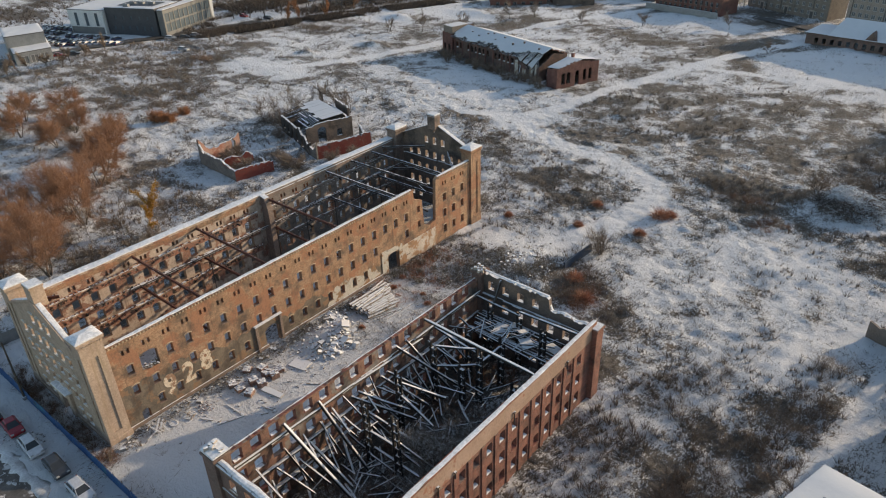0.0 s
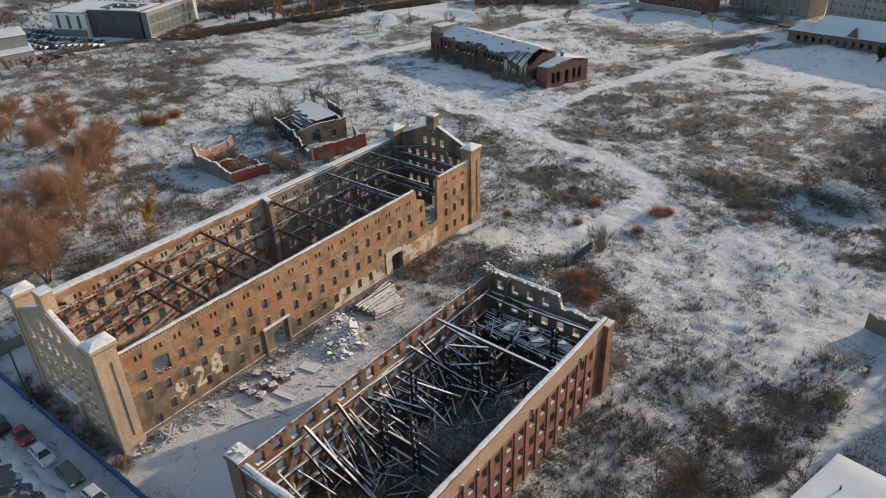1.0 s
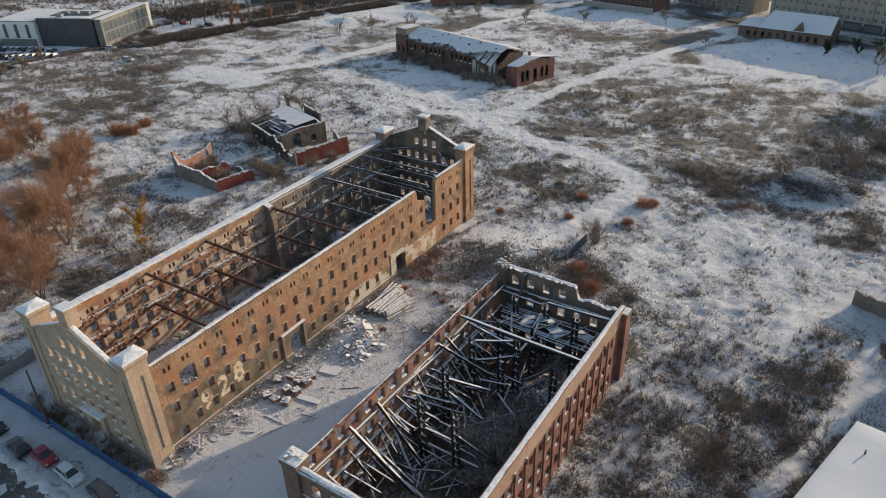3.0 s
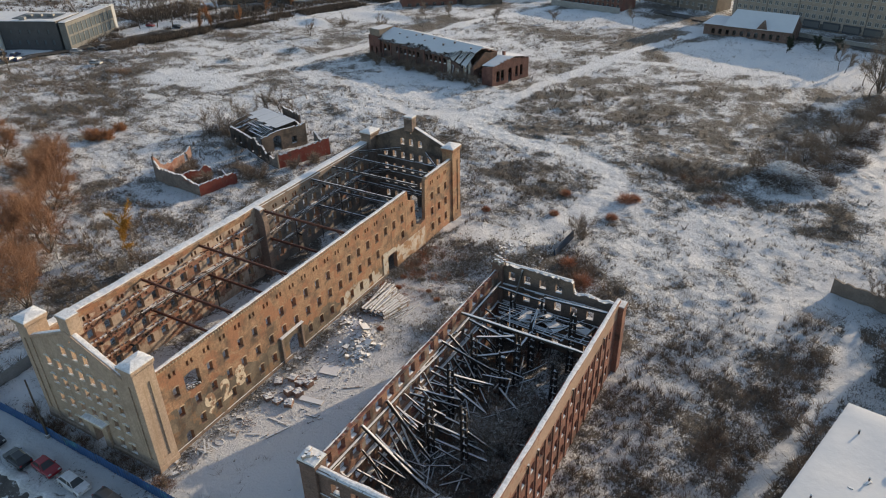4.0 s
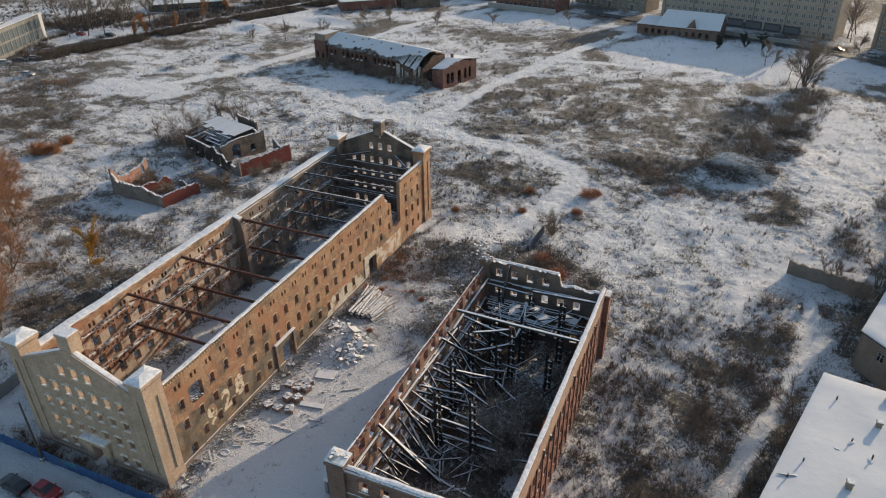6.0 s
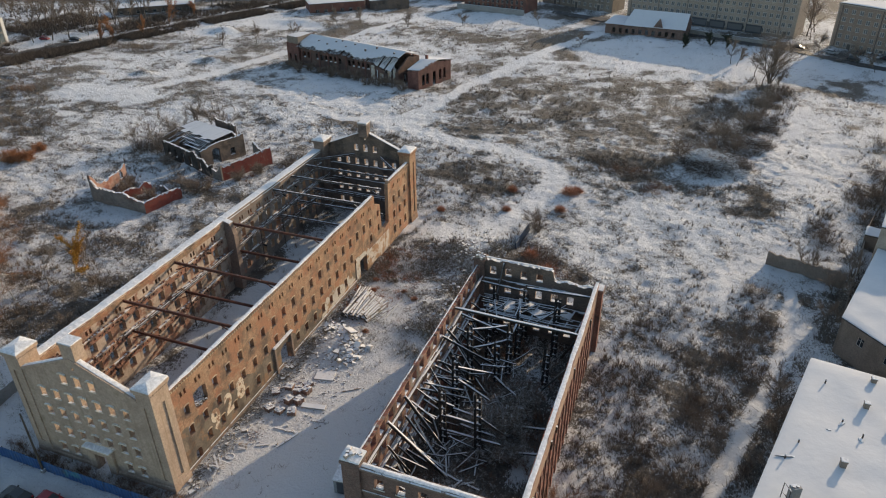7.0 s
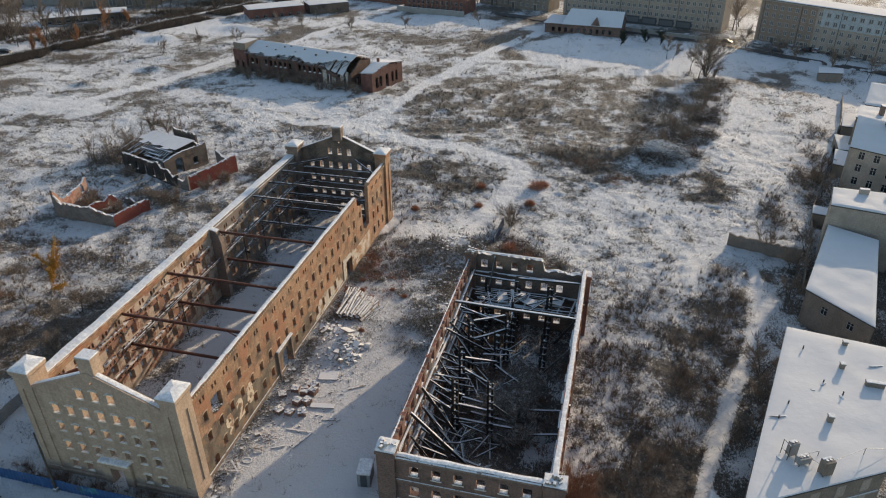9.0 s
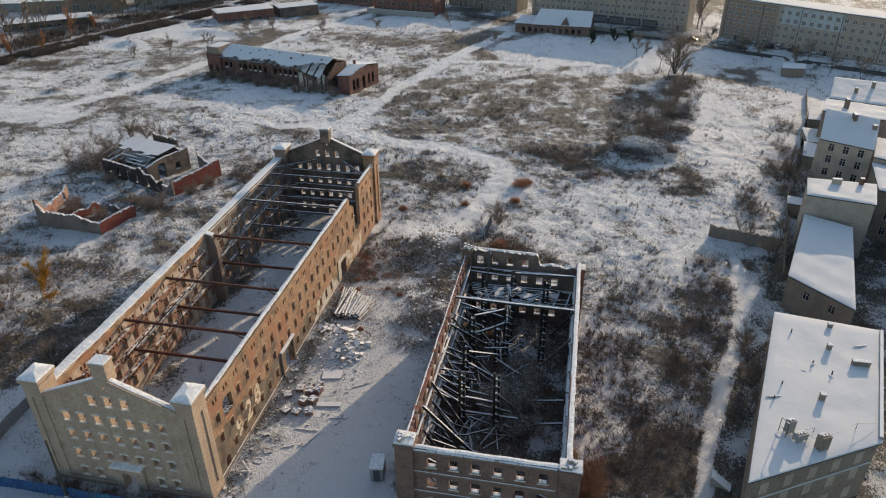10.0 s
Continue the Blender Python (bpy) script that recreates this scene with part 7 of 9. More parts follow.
ruin_wall(rb, (-62.4, 60.6), (-60.2, 67.2), [(0, 1.8), (0.3, 2.2), (0.6, 1.6), (0.8, 2.6), (1, 1.6)], 0.4, (M_PAINTRED, M_PINKWALL))
ruin_wall(rb, (-58.6, 67.4), (-55.6, 66.8), [(0, 1.0), (0.5, 1.6), (1, 0.8)], 0.4, (M_RUINGREY, M_RUINGREY))

# long low factory ruin under snow
zc = -0.9
lc = thing("factory_ruin", pose(-60, 168, zc), "long low red brick factory ruin with a sagging snow-covered roof", "ruin")
C0, C1, C2, C3 = (-87.6, 171.6), (-41.0, 159.8), (-38.4, 171.4), (-85.0, 184.2)
op_c = [(2.2 + 2.05 * k, 3.4 + 2.05 * k, 3.0, 5.0, 0.3) for k in range(22)]
ruin_wall(lc, C0, C1, [(0, 7.6), (0.1, 7.4), (0.11, 6.8), (0.3, 6.7), (0.42, 6.0), (0.5, 6.6), (0.62, 6.2), (0.72, 6.4), (0.8, 5.2), (0.86, 4.0), (0.94, 2.6), (1, 4.6)], 0.5, (M_WORKS, M_SOOT), [o for i, o in enumerate(op_c) if o[1] < 39 and i % 7 != 4], False, "dark brick front with a row of arched windows", zc)
ruin_wall(lc, C1, C2, [(0, 4.6), (0.5, 7.6), (1, 6.8)], 0.5, (M_WORKS, M_SOOT), [(3.0, 4.6, 0.2, 2.6, 0.2)], False, "", zc)
ruin_wall(lc, C2, C3, [(0, 6.9), (1, 7.0)], 0.5, (M_FARBRICK, M_SOOT), (), False, "", zc)
ruin_wall(lc, C3, C0, [(0, 8.0), (1, 7.8)], 0.5, (M_FARBRICK, M_SOOT), [(2.5, 3.8, 1.0, 3.2, 0.3), (6.0, 7.3, 1.0, 3.2, 0.3)], False, "", zc)
ridge0, ridge1 = (-81.4, 176.6), (-40.6, 165.8)
eave0, eave1 = (-83.4, 170.0), (-43.0, 159.8)
back0, back1 = (-79.6, 183.2), (-38.6, 171.8)
# front slope in sheets whose lower edge has rotted away unevenly
E0, E1, G0, G1 = (Vector((*eave0, zc + 7.05)), Vector((*eave1, zc + 6.7)), Vector((*ridge0, zc + 9.2)), Vector((*ridge1, zc + 9.0)))
loss = 0.05
for k in range(34):
    s0, s1 = k / 34, (k + 1) / 34
    loss = min(0.5, max(-0.05, loss + rng.gauss(0, 0.12) + (0.05 if k in (16, 17, 24, 29, 30, 31, 32, 33) else -0.005)))
    sag = Vector((0, 0, -0.35 * math.sin(3.1 * s0 * 2.2) ** 2 * (0.3 + s0)))
    sag2 = Vector((0, 0, -0.35 * math.sin(3.1 * s1 * 2.2) ** 2 * (0.3 + s1)))
    top0, top1 = G0.lerp(G1, s0), G0.lerp(G1, s1)
    low0, low1 = E0.lerp(E1, s0).lerp(top0, loss) + sag, E0.lerp(E1, s1).lerp(top1, loss + rng.uniform(-0.04, 0.04)) + sag2
    mid0, mid1 = low0.lerp(top0, 0.5) + sag * 0.7, low1.lerp(top1, 0.5) + sag2 * 0.7
    up = lambda p, h: tuple(p + Vector((0, 0, h)))
    b = Build()
    b.loft([[up(low0, -0.05), up(low1, -0.05), up(low1, 0.13), up(low0, 0.13)], [up(mid0, 0), up(mid1, 0), up(mid1, 0.24), up(mid0, 0.24)], [up(top0, 0), up(top1, 0), up(top1, 0.2), up(top0, 0.2)]])
    part("roof_sheet", b, M_ROOFSNOW, lc, "snow-covered roof sheet with a rotted edge", pose(0, 0, 0))
    for s in (0.3, 0.8):
        e0 = E0.lerp(E1, s0 + s / 34) + Vector((-0.1, -0.35, -0.35)) + sag
        if rng.random() < 0.75:
            part("rafter", Build().beam(e0.lerp(G0.lerp(G1, s0 + s / 34), max(-0.08, loss - rng.uniform(0.2, 0.5))), e0.lerp(G0.lerp(G1, s0 + s / 34), min(0.9, loss + 0.3)) + Vector((0, 0, -0.15)), 0.13, 0.15), M_CHAR, lc, "", pose(0, 0, 0))
bs = drift([ridge0, ridge1, back1, back0], zc, 16, 0.2, 0.2, 12, (9.1, 8.9, 7.1, 7.1))
part("roof_slope", bs, M_ROOFSNOW, lc, "snow-covered roof slope", pose(0, 0, 0), smooth=True)
for s, t in ((0.12, 0.5), (0.22, 0.35), (0.3, 0.7), (0.42, 0.4), (0.5, 0.75), (0.62, 0.45), (0.36, 0.85), (0.72, 0.8), (0.9, 0.6)):
    x, y = -81.4 + 40.8 * s + 1.0 * (1 - t), 176.6 - 10.8 * s - 6.0 * (1 - t)
    part("vent", Build().box(-0.25, -0.25, -0.3, 0.25, 0.25, 0.7, 0, 0.03), M_SOOT, lc, "", pose(x, y, zc + 6.9 + 2.15 * t))
T0, T1, T2, T3 = (-88.4, 171.0), (-83.0, 169.7), (-81.4, 177.6), (-86.8, 179.0)
for a_, b_, oo in ((T0, T1, [(0.9, 1.9, 1.2, 3.6, 0.3), (3.3, 4.4, 1.2, 3.6, 0.3)]), (T1, T2, []), (T2, T3, []), (T3, T0, [(1.6, 2.7, 1.2, 3.6, 0.3), (5.0, 6.1, 1.2, 3.6, 0.3)])):
    ruin_wall(lc, a_, b_, [(0, 7.4), (1, 7.4)], 0.4, (M_DARKRED, M_SOOT), oo, False, "red brick corner block", zc)
upper = [(-88.1, 171.3), (-83.1, 170.1), (-81.7, 177.3), (-86.7, 178.6)]
part("corner_tower", Build().prism(upper, zc + 7.1, zc + 9.5), M_DULLWALL, lc, "pale upper storey of the corner block", pose(0, 0, 0))
part("snow_cap", drift(upper, zc + 9.45, 6, 0.08, 0.12, 5), M_ROOFSNOW, lc, "", pose(0, 0, 0), smooth=True)
m_front = edge_pose(C0, C1, zc)
drop = Build().loft([[(a_, 0.02, 0.0), (a_, 0.10, h), (a_, 0.40, h), (a_, 0.5, 0.0)] for a_, h in ((-0.58, 0.16), (-0.2, 0.3), (0.2, 0.22), (0.58, 0.34))]).mesh("sill_snow", M_SNOW)
for i, o in enumerate(op_c):
    if o[1] < 39 and i % 7 != 4 and rng.random() < 0.75:
        put("sill_snow", drop, lc, m_front @ pose((o[0] + o[1]) / 2, 0, o[2] + 0.004))
pil = Build().box(-0.3, -0.16, -0.8, 0.3, 0.0, 5.7, 0, 0.03).mesh("pilaster", M_DARKRED)
for k in range(9):
    put("pilaster", pil, lc, m_front @ pose(1.6 + 4.1 * k, 0, 0))
for u, w, h, z in ((36.8, 1.6, 4.6, -0.6), (40.4, 1.5, 2.6, -0.6), (43.8, 1.3, 3.6, -0.6), (46.0, 0.8, 4.8, -0.6)):
    part("broken_pier", Build().box(u, -0.12, z, u + w, 0.62, h, 0, 0.08), M_PALEREMAINS, lc, "pale plastered pier left standing", m_front)
for k in range(16):
    p = Vector((rng.uniform(35.5, 46), rng.uniform(0.5, 7), rng.uniform(4.2, 7.6)))
    q = p + Vector((rng.uniform(-1.5, 2.5), rng.uniform(-4.5, -0.5), rng.uniform(-4.2, -0.8)))
    q.z = max(q.z, 0.1)
    part("fallen_rafter", Build().beam(p, q, 0.16, 0.18), M_CHAR, lc, "", m_front)
for k in range(3):
    u = 37.5 + 2.6 * k
    sheet = Build().loft([[(u, 0.3, 5.0 - 0.5 * k), (u + 2.0, 0.1, 4.6 - 0.5 * k), (u + 2.2, 4.2, 7.4 - 0.4 * k), (u + 0.2, 4.4, 7.6 - 0.4 * k)], [(u, 0.3, 5.14 - 0.5 * k), (u + 2.0, 0.1, 4.74 - 0.5 * k), (u + 2.2, 4.2, 7.54 - 0.4 * k), (u + 0.2, 4.4, 7.74 - 0.4 * k)]])
    part("roof_sheet", sheet, M_ROOFSNOW, lc, "slipped roof sheet under snow", m_front)
annex = thing("red_brick_annex", pose(-32, 163, zc), "single-storey red brick annex with tall windows and half a snowy roof", "ruin")
D0, D1, D2, D3 = (-36.6, 157.0), (-32.6, 156.2), (-27.6, 172.0), (-36.4, 174.2)
ruin_wall(annex, D0, D1, [(0, 5.5), (1, 6.1)], 0.45, (M_DARKRED, M_SOOT), (), False, "", zc)
ruin_wall(annex, D1, D2, [(0, 6.1), (0.5, 7.4), (1, 6.1)], 0.45, (M_DARKRED, M_SOOT), [(1.8, 3.3, 1.0, 4.4, 0.4), (3.8, 5.3, 1.0, 4.4, 0.4), (7.2, 8.8, -0.2, 4.4, 0.5), (10.4, 11.6, 1.0, 4.4, 0.4), (12.6, 13.8, 1.0, 4.4, 0.4)], False, "red brick front with tall window openings", zc)
ruin_wall(annex, D2, D3, [(0, 6.1), (1, 5.8)], 0.45, (M_FARBRICK, M_SOOT), (), False, "", zc)
ruin_wall(annex, D3, D0, [(0, 5.8), (1, 5.5)], 0.45, (M_FARBRICK, M_SOOT), (), False, "", zc)
part("roof_snow", drift([(-37.4, 158.4), (-32.4, 157.0), (-29.6, 165.6), (-36.2, 167.8)], zc, 8, 0.1, 0.15, 3, (5.4, 6.0, 7.4, 6.7)), M_ROOFSNOW, annex, "", pose(0, 0, 0), smooth=True)
part("roof", Build().loft([[(-36.2, 167.8, zc + 6.5), (-29.6, 165.6, zc + 7.3), (-27.2, 172.6, zc + 6.1), (-36.4, 174.4, zc + 5.7)], [(-36.2, 167.8, zc + 6.7), (-29.6, 165.6, zc + 7.5), (-27.2, 172.6, zc + 6.3), (-36.4, 174.4, zc + 5.9)]]), M_PAPER, annex, "", pose(0, 0, 0))
chimney(annex, -34.4, 168.0, zc + 6.5, 0.8, 0.8, 1.6, M_FARBRICK)

# brick villa with a snowy gabled roof, far up the field
zh = -1.9
villa = thing("brick_house", pose(25, 260, zh), "low red brick house with a snow-white gabled roof", "house")
H0, H1, H2, H3 = (9.6, 254.4), (40.4, 251.6), (42.4, 266.4), (11.4, 269.0)
ops = [(3.0 + 2.6 * k, 4.2 + 2.6 * k, 0.9, 2.7, 0.1) for k in range(10)]
for a, b, hs, oo in ((H0, H1, [(0, 4.2), (1, 4.2)], ops), (H1, H2, [(0, 4.2), (0.5, 8.6), (1, 4.2)], [(4, 5.2, 0.9, 2.7, 0.1), (9, 10.2, 0.9, 2.7, 0.1)]), (H2, H3, [(0, 4.2), (1, 4.2)], ()), (H3, H0, [(0, 4.2), (1, 4.2)], ())):
    ruin_wall(villa, a, b, hs, 0.4, (M_PIER, M_PIER), oo, False, "", zh)
R0, R1 = (19.5, 262.0), (41.6, 259.0)
part("roof_slope", drift([(16.6, 253.0), (41.0, 250.9), R1, R0], zh, 8, 0.05, 0.15, 2, (4.1, 4.1, 8.8, 8.8)), M_ROOFSNOW, villa, "", pose(0, 0, 0), smooth=True)
part("roof_slope", drift([R0, R1, (43.0, 267.0), (18.4, 269.6)], zh, 8, 0.05, 0.15, 2, (8.8, 8.8, 4.1, 4.1)), M_ROOFSNOW, villa, "", pose(0, 0, 0), smooth=True)
part("roof_slope", drift([(9.0, 253.8), (17.2, 253.1), (19.0, 269.4), (10.8, 269.6)], zh, 6, 0.05, 0.15, 2, (4.2, 4.2, 4.4, 4.4)), M_ROOFSNOW, villa, "", pose(0, 0, 0), smooth=True)
gab = Build()
gab.loft([[(28.2, 252.2, zh + 3.8), (32.6, 251.8, zh + 3.8), (30.4, 252.0, zh + 7.0)], [(28.4, 256.0, zh + 3.8), (32.8, 255.6, zh + 3.8), (30.6, 255.8, zh + 7.0)]])
part("dormer_gable", gab, M_PIER, villa, "", pose(0, 0, 0))

# apartment blocks along the far street
def apartment(quad, z0, h, cols, storeys, label, mat):
    rows = tuple(1.0 + 2.95 * k for k in range(storeys))
    block = building("apartment_block", quad, z0, z0 + h, mat, label, "apartment block", [(0, cols, rows, 1.5, 1.65, 1.0), (3, 3, rows[1:], 1.2, 1.5, 1.0)], 0.4, group="apartment blocks", frame_bars=False)
    a, b = quad[0], quad[1]
    d = math.hypot(b[0] - a[0], b[1] - a[1])
    m = edge_pose(a, b, z0)
    part("plinth", Build().box(0.5, -0.12, -0.6, d - 0.5, -0.004, 0.85, 0, 0.03), M_DULLWALL, block, "dark plinth", m)
    part("eave_board", Build().box(-0.2, -0.45, h - 0.35, d + 0.2, -0.2, h - 0.02, 0, 0.04), M_TENEMENT, block, "", m)
    for k in range(2, cols, 4):
        u = 1.0 + 0.4 + (d - 2.4) * k / cols
        door = part("doorway", Build().box(u - 1.0, -0.3, -0.4, u + 1.0, -0.121, 3.0, 0, 0.05), M_TENEMENT, block, "pale door surround", m)
        part("door", Build().box(u - 0.65, -0.32, -0.3, u + 0.65, -0.301, 2.4), M_DARKFRAME, door, "dark door", m)
    for k in range(0, cols, 5):
        u = 1.6 + (d - 2.4) * k / cols
        part("downpipe", Build().box(u - 0.07, -0.2, 0.9, u + 0.07, -0.06, h - 0.4), M_DARKGREY, block, "", m)
    return block


near_block = apartment([(13.5, 291.5), (81.0, 268.6), (85.2, 281.0), (17.6, 304.0)], -2.0, 18.6, 27, 6, "long pale six-storey apartment block with regular windows", M_BLOCK)
far_block = apartment([(93.0, 259.6), (172.0, 205.0), (179.0, 215.2), (100.0, 269.8)], -2.0, 16.0, 32, 5, "long pale apartment block with snow on its flat roof", M_BLOCK)
# painted upper storeys and the deeper-toned end of the far block, and dark shop fronts under the near one
M_PALEBLUE = surf("pale_blue_render", (0.36, 0.40, 0.42), (0.42, 0.455, 0.47), scale=0.2, fine=2.0, stain=(0.3, 0.32, 0.33), stain_scale=0.2)
M_UMBER = surf("umber_render", (0.25, 0.185, 0.145), (0.30, 0.225, 0.178), scale=0.2, fine=2.0, stain=(0.19, 0.145, 0.12), stain_scale=0.2)
m_far = edge_pose((93.0, 259.6), (172.0, 205.0), -2.0)
d_far = math.hypot(79.0, 54.6)
t_far = 0.4
slots = [(0.4 + 1.0 + (d_far - t_far - 2.0) * (i + 0.5) / 32, z) for i in range(32) for z in (1.0, 3.95, 6.9, 9.85, 12.8)]
for u0, u1, z0, z1, mat, words in ((24.0, 46.0, 9.4, 15.6, M_PALEBLUE, "pale blue painted upper storeys"), (0.5, 22.0, 0.9, 15.6, M_UMBER, "brown rendered end of the block")):
    holes = [(u - 0.8 - u0, u + 0.8 - u0, z - 0.05, z + 1.7, 0.0) for u, z in slots if u0 + 0.9 < u < u1 - 0.9 and z0 < z < z1 - 1.6]
    part("painted_render", wall(u1 - u0, [(0, z1), (u1 - u0, z1)], 0.04, holes, z0), (mat, mat), far_block, words, m_far @ pose(u0, -0.045, 0))
apartment([(-30, 312), (6, 297), (10, 309), (-26, 324)], -2.0, 12.5, 12, 4, "dull brown apartment block in the distance", M_DULLWALL)
m_near = edge_pose((13.5, 291.5), (81.0, 268.6), -2.0)
for u in (30.0, 37.5, 45.0, 52.5):
    front = part("shop_front", Build().box(u, -0.35, 0.2, u + 6.4, -0.124, 3.4, 0, 0.04), M_DARKGREY, near_block, "dark shop front with a glazed strip", m_near)
    part("shop_window", Build().box(u + 0.4, -0.37, 0.8, u + 6.0, -0.352, 2.8), M_FARGLASS, front, "", m_near)
lone_wall("boundary_wall", (40.0, 266.0), (74.0, 253.5), [(0, 1.9), (1, 1.9)], 0.3, M_CONCRETE, "grey wall along the far street capped with snow", "wall", (), True, 0.0)
# low sheds and works at the far edge
building("long_shed", [(-201.0, 209.0), (-174.0, 230.5), (-181.0, 240.0), (-208.0, 218.5)], 0.0, 3.2, M_SOOT, "long low shed under a snowy roof behind the far road", "shed", [(0, 9, (0.8,), 1.6, 1.4, 1.0)])
building("brick_shed", [(-122.4, 246.0), (-102.6, 262.0), (-110.4, 271.6), (-130.2, 255.6)], -1.8, 3.0, M_FARBRICK, "low brick shed with a snowy roof", "shed", [(0, 6, (0.8,), 1.6, 1.6, 1.0)])
building("brick_shed", [(-100.6, 263.8), (-86.0, 275.6), (-93.0, 284.4), (-107.6, 272.6)], -1.8, 2.6, M_SOOT, "dark low shed with a snowy roof", "shed")
building("brick_works", [(-62, 287.0), (-30.6, 281.0), (-28.2, 293.0), (-59.4, 299.0)], -2.0, 6.0, M_FARBRICK, "old brick works with a row of tall windows", "works", [(0, 12, (1.0, 3.6), 1.2, 1.9, 1.0)])
lone_wall("boundary_wall", (-64, 281.6), (-30.0, 275.4), [(0, 2.2), (1, 2.2)], 0.3, M_CONCRETE, "grey concrete wall before the old works", "wall", (), True, 0.0)
building("brick_works", [(-98, 306.0), (-66, 300.0), (-63.6, 312.0), (-95.4, 318.0)], -2.0, 5.0, M_FARBRICK, "long old brick works in the distance", "works", [(0, 12, (1.0,), 1.2, 1.9, 1.0)])
building("warehouse", [(-217, 244), (-180, 262), (-186, 275), (-223, 257)], 0.2, 5.4, M_DULLWALL, "long brown warehouse with a snowy roof behind bare trees", "warehouse", [(0, 5, (0.2,), 3.2, 3.2, 2.0)], frame_bars=False)
building("warehouse", [(-238, 241), (-222, 246), (-226, 258), (-242, 253)], 0.4, 4.4, M_GREYCLAD, "low grey warehouse with a snowy roof behind bare trees", "warehouse")
building("warehouse", [(-176, 268), (-140, 300), (-148, 310), (-184, 278)], 0.0, 5.0, M_GREYCLAD, "long grey warehouse with a snowy roof behind bare trees", "warehouse", [(0, 6, (0.4,), 2.6, 3.0, 2.0)], frame_bars=False)

# modern office with its car park
M_OFFICEGREY = surf("office_panel", (0.15, 0.15, 0.145), (0.18, 0.18, 0.175), scale=0.4, fine=5.0, rough=0.5, bump=0.04)
zo = 1.9
of = building("office_building", [(-226.0, 104.6), (-211.0, 111.0), (-221.0, 131.0), (-236.0, 124.6)], zo, zo + 8.6, M_PALECLAD, "modern white-clad office wing with tall narrow windows", "office", [(0, 3, (2.6,), 1.5, 5.0, 0.8)], frame_bars=False, glazing=(M_DARKGREY, M_BLUEGLASS))
part("ground_floor_band", Build().box(0.4, -0.06, -0.4, 15.8, -0.004, 2.3, 0, 0.01), M_OFFICEGREY, of, "grey ground floor", edge_pose((-226.0, 104.6), (-211.0, 111.0), zo))
od = building("office_building", [(-211.4, 112.6), (-190.6, 121.6), (-196.4, 135.4), (-217.4, 126.4)], zo, zo + 9.4, M_DARKGREY, "modern anthracite office block with a flat roof", "office", [(0, 5, (5.2,), 0.9, 1.5, 2.0), (0, 6, (1.2,), 1.0, 1.8, 1.0), (1, 1, (1.0, 4.6), 1.0, 2.2, 4.0)], snow=True, frame_bars=False, glazing=(M_DARKGREY, M_BLUEGLASS))
og = building("office_building", [(-190.4, 122.4), (-188.0, 123.4), (-199.0, 151.6), (-204.0, 149.6)], zo, zo + 8.8, M_OFFICEGREY, "grey glazed office wing", "office", [(1, 10, (0.6, 4.4), 2.5, 3.3, 0.3)], frame_bars=False, glazing=(M_OFFICEGREY, M_BLUEGLASS))
for x, y in ((-206, 122), (-203, 124), (-199, 126), (-204, 118)):
    u = thing("roof_unit", pose(x, y, zo + 9.75, 0, 0, 24), "grey plant box on the office roof", "ventilation unit", "office roof plant")
    part("casing", Build().box(-1.1, -0.7, -0.2, 1.1, 0.7, 1.0, 0, 0.04), M_GREYCLAD, u)
    part("fan_grille", Build().tube((0, 0, 1.0), (0, 0, 1.1), 0.45, 0.4, 12), M_DARKSTEEL, u)
for k in range(3):
    fin = Build().loft([[(-199.0 - 1.7 * k, 151.9 - 0.7 * k, zo), (-200.2 - 1.7 * k, 151.4 - 0.7 * k, zo), (-200.2 - 1.7 * k, 152.2 - 0.7 * k, zo), (-199.0 - 1.7 * k, 152.7 - 0.7 * k, zo)],
                        [(-200.0 - 1.7 * k, 151.9 - 0.7 * k, zo + 9.2), (-201.2 - 1.7 * k, 151.4 - 0.7 * k, zo + 9.2), (-201.2 - 1.7 * k, 153.2 - 0.7 * k, zo + 9.2), (-200.0 - 1.7 * k, 153.7 - 0.7 * k, zo + 9.2)]])
    part("slanted_fin", fin, M_PALECLAD, og, "white slanted fin at the wing's end", pose(0, 0, 0))
# no real recess: a dark slab on the roof paints its shade
part("roof_well", Build().box(-8, -4.2, 0, 8, 4.2, 0.12, 0, 0.02), M_DARKGREY, od, "dark flat slab standing in for the shaded roof recess", pose(-203.6, 124.2, zo + 9.86, 0, 0, 23.5))
building("grey_hall", [(-190.0, 68.2), (-188.6, 80.0), (-222.0, 91.0), (-226.0, 79.0)], zo, zo + 4.0, M_GREYCLAD, "flat grey industrial hall", "hall", [(0, 3, (0.2,), 2.4, 2.6, 1.0)], frame_bars=False)
building("grey_hall", [(-199.0, 70.0), (-196.0, 82.0), (-212.0, 87.0), (-215.0, 75.0)], zo, zo + 8.0, M_GREYCLAD, "taller flat grey industrial hall", "hall", (), frame_bars=False)
kinds = ["grey", "black", "silver", "white", "blue", "red"]
for row, (x0, y0, x1, y1, n) in enumerate(((-224.0, 93.0, -203.0, 97.0, 9), (-203.5, 94.6, -190.5, 104.6, 8), (-219.5, 100.6, -198.0, 108.0, 9), (-241.0, 101.5, -229.0, 106.5, 6), (-222, 88.6, -205, 91.5, 7), (-208.5, 97.8, -196, 101.6, 6), (-236, 96, -226, 99.5, 5))):
    for i in range(n):
        t = i / max(1, n - 1)
        if rng.random() < 0.9:
            park(rng.choice(kinds[:5]), x0 + (x1 - x0) * t, y0 + (y1 - y0) * t, 110 + rng.uniform(-4, 4), "in the office car park", "office car park")
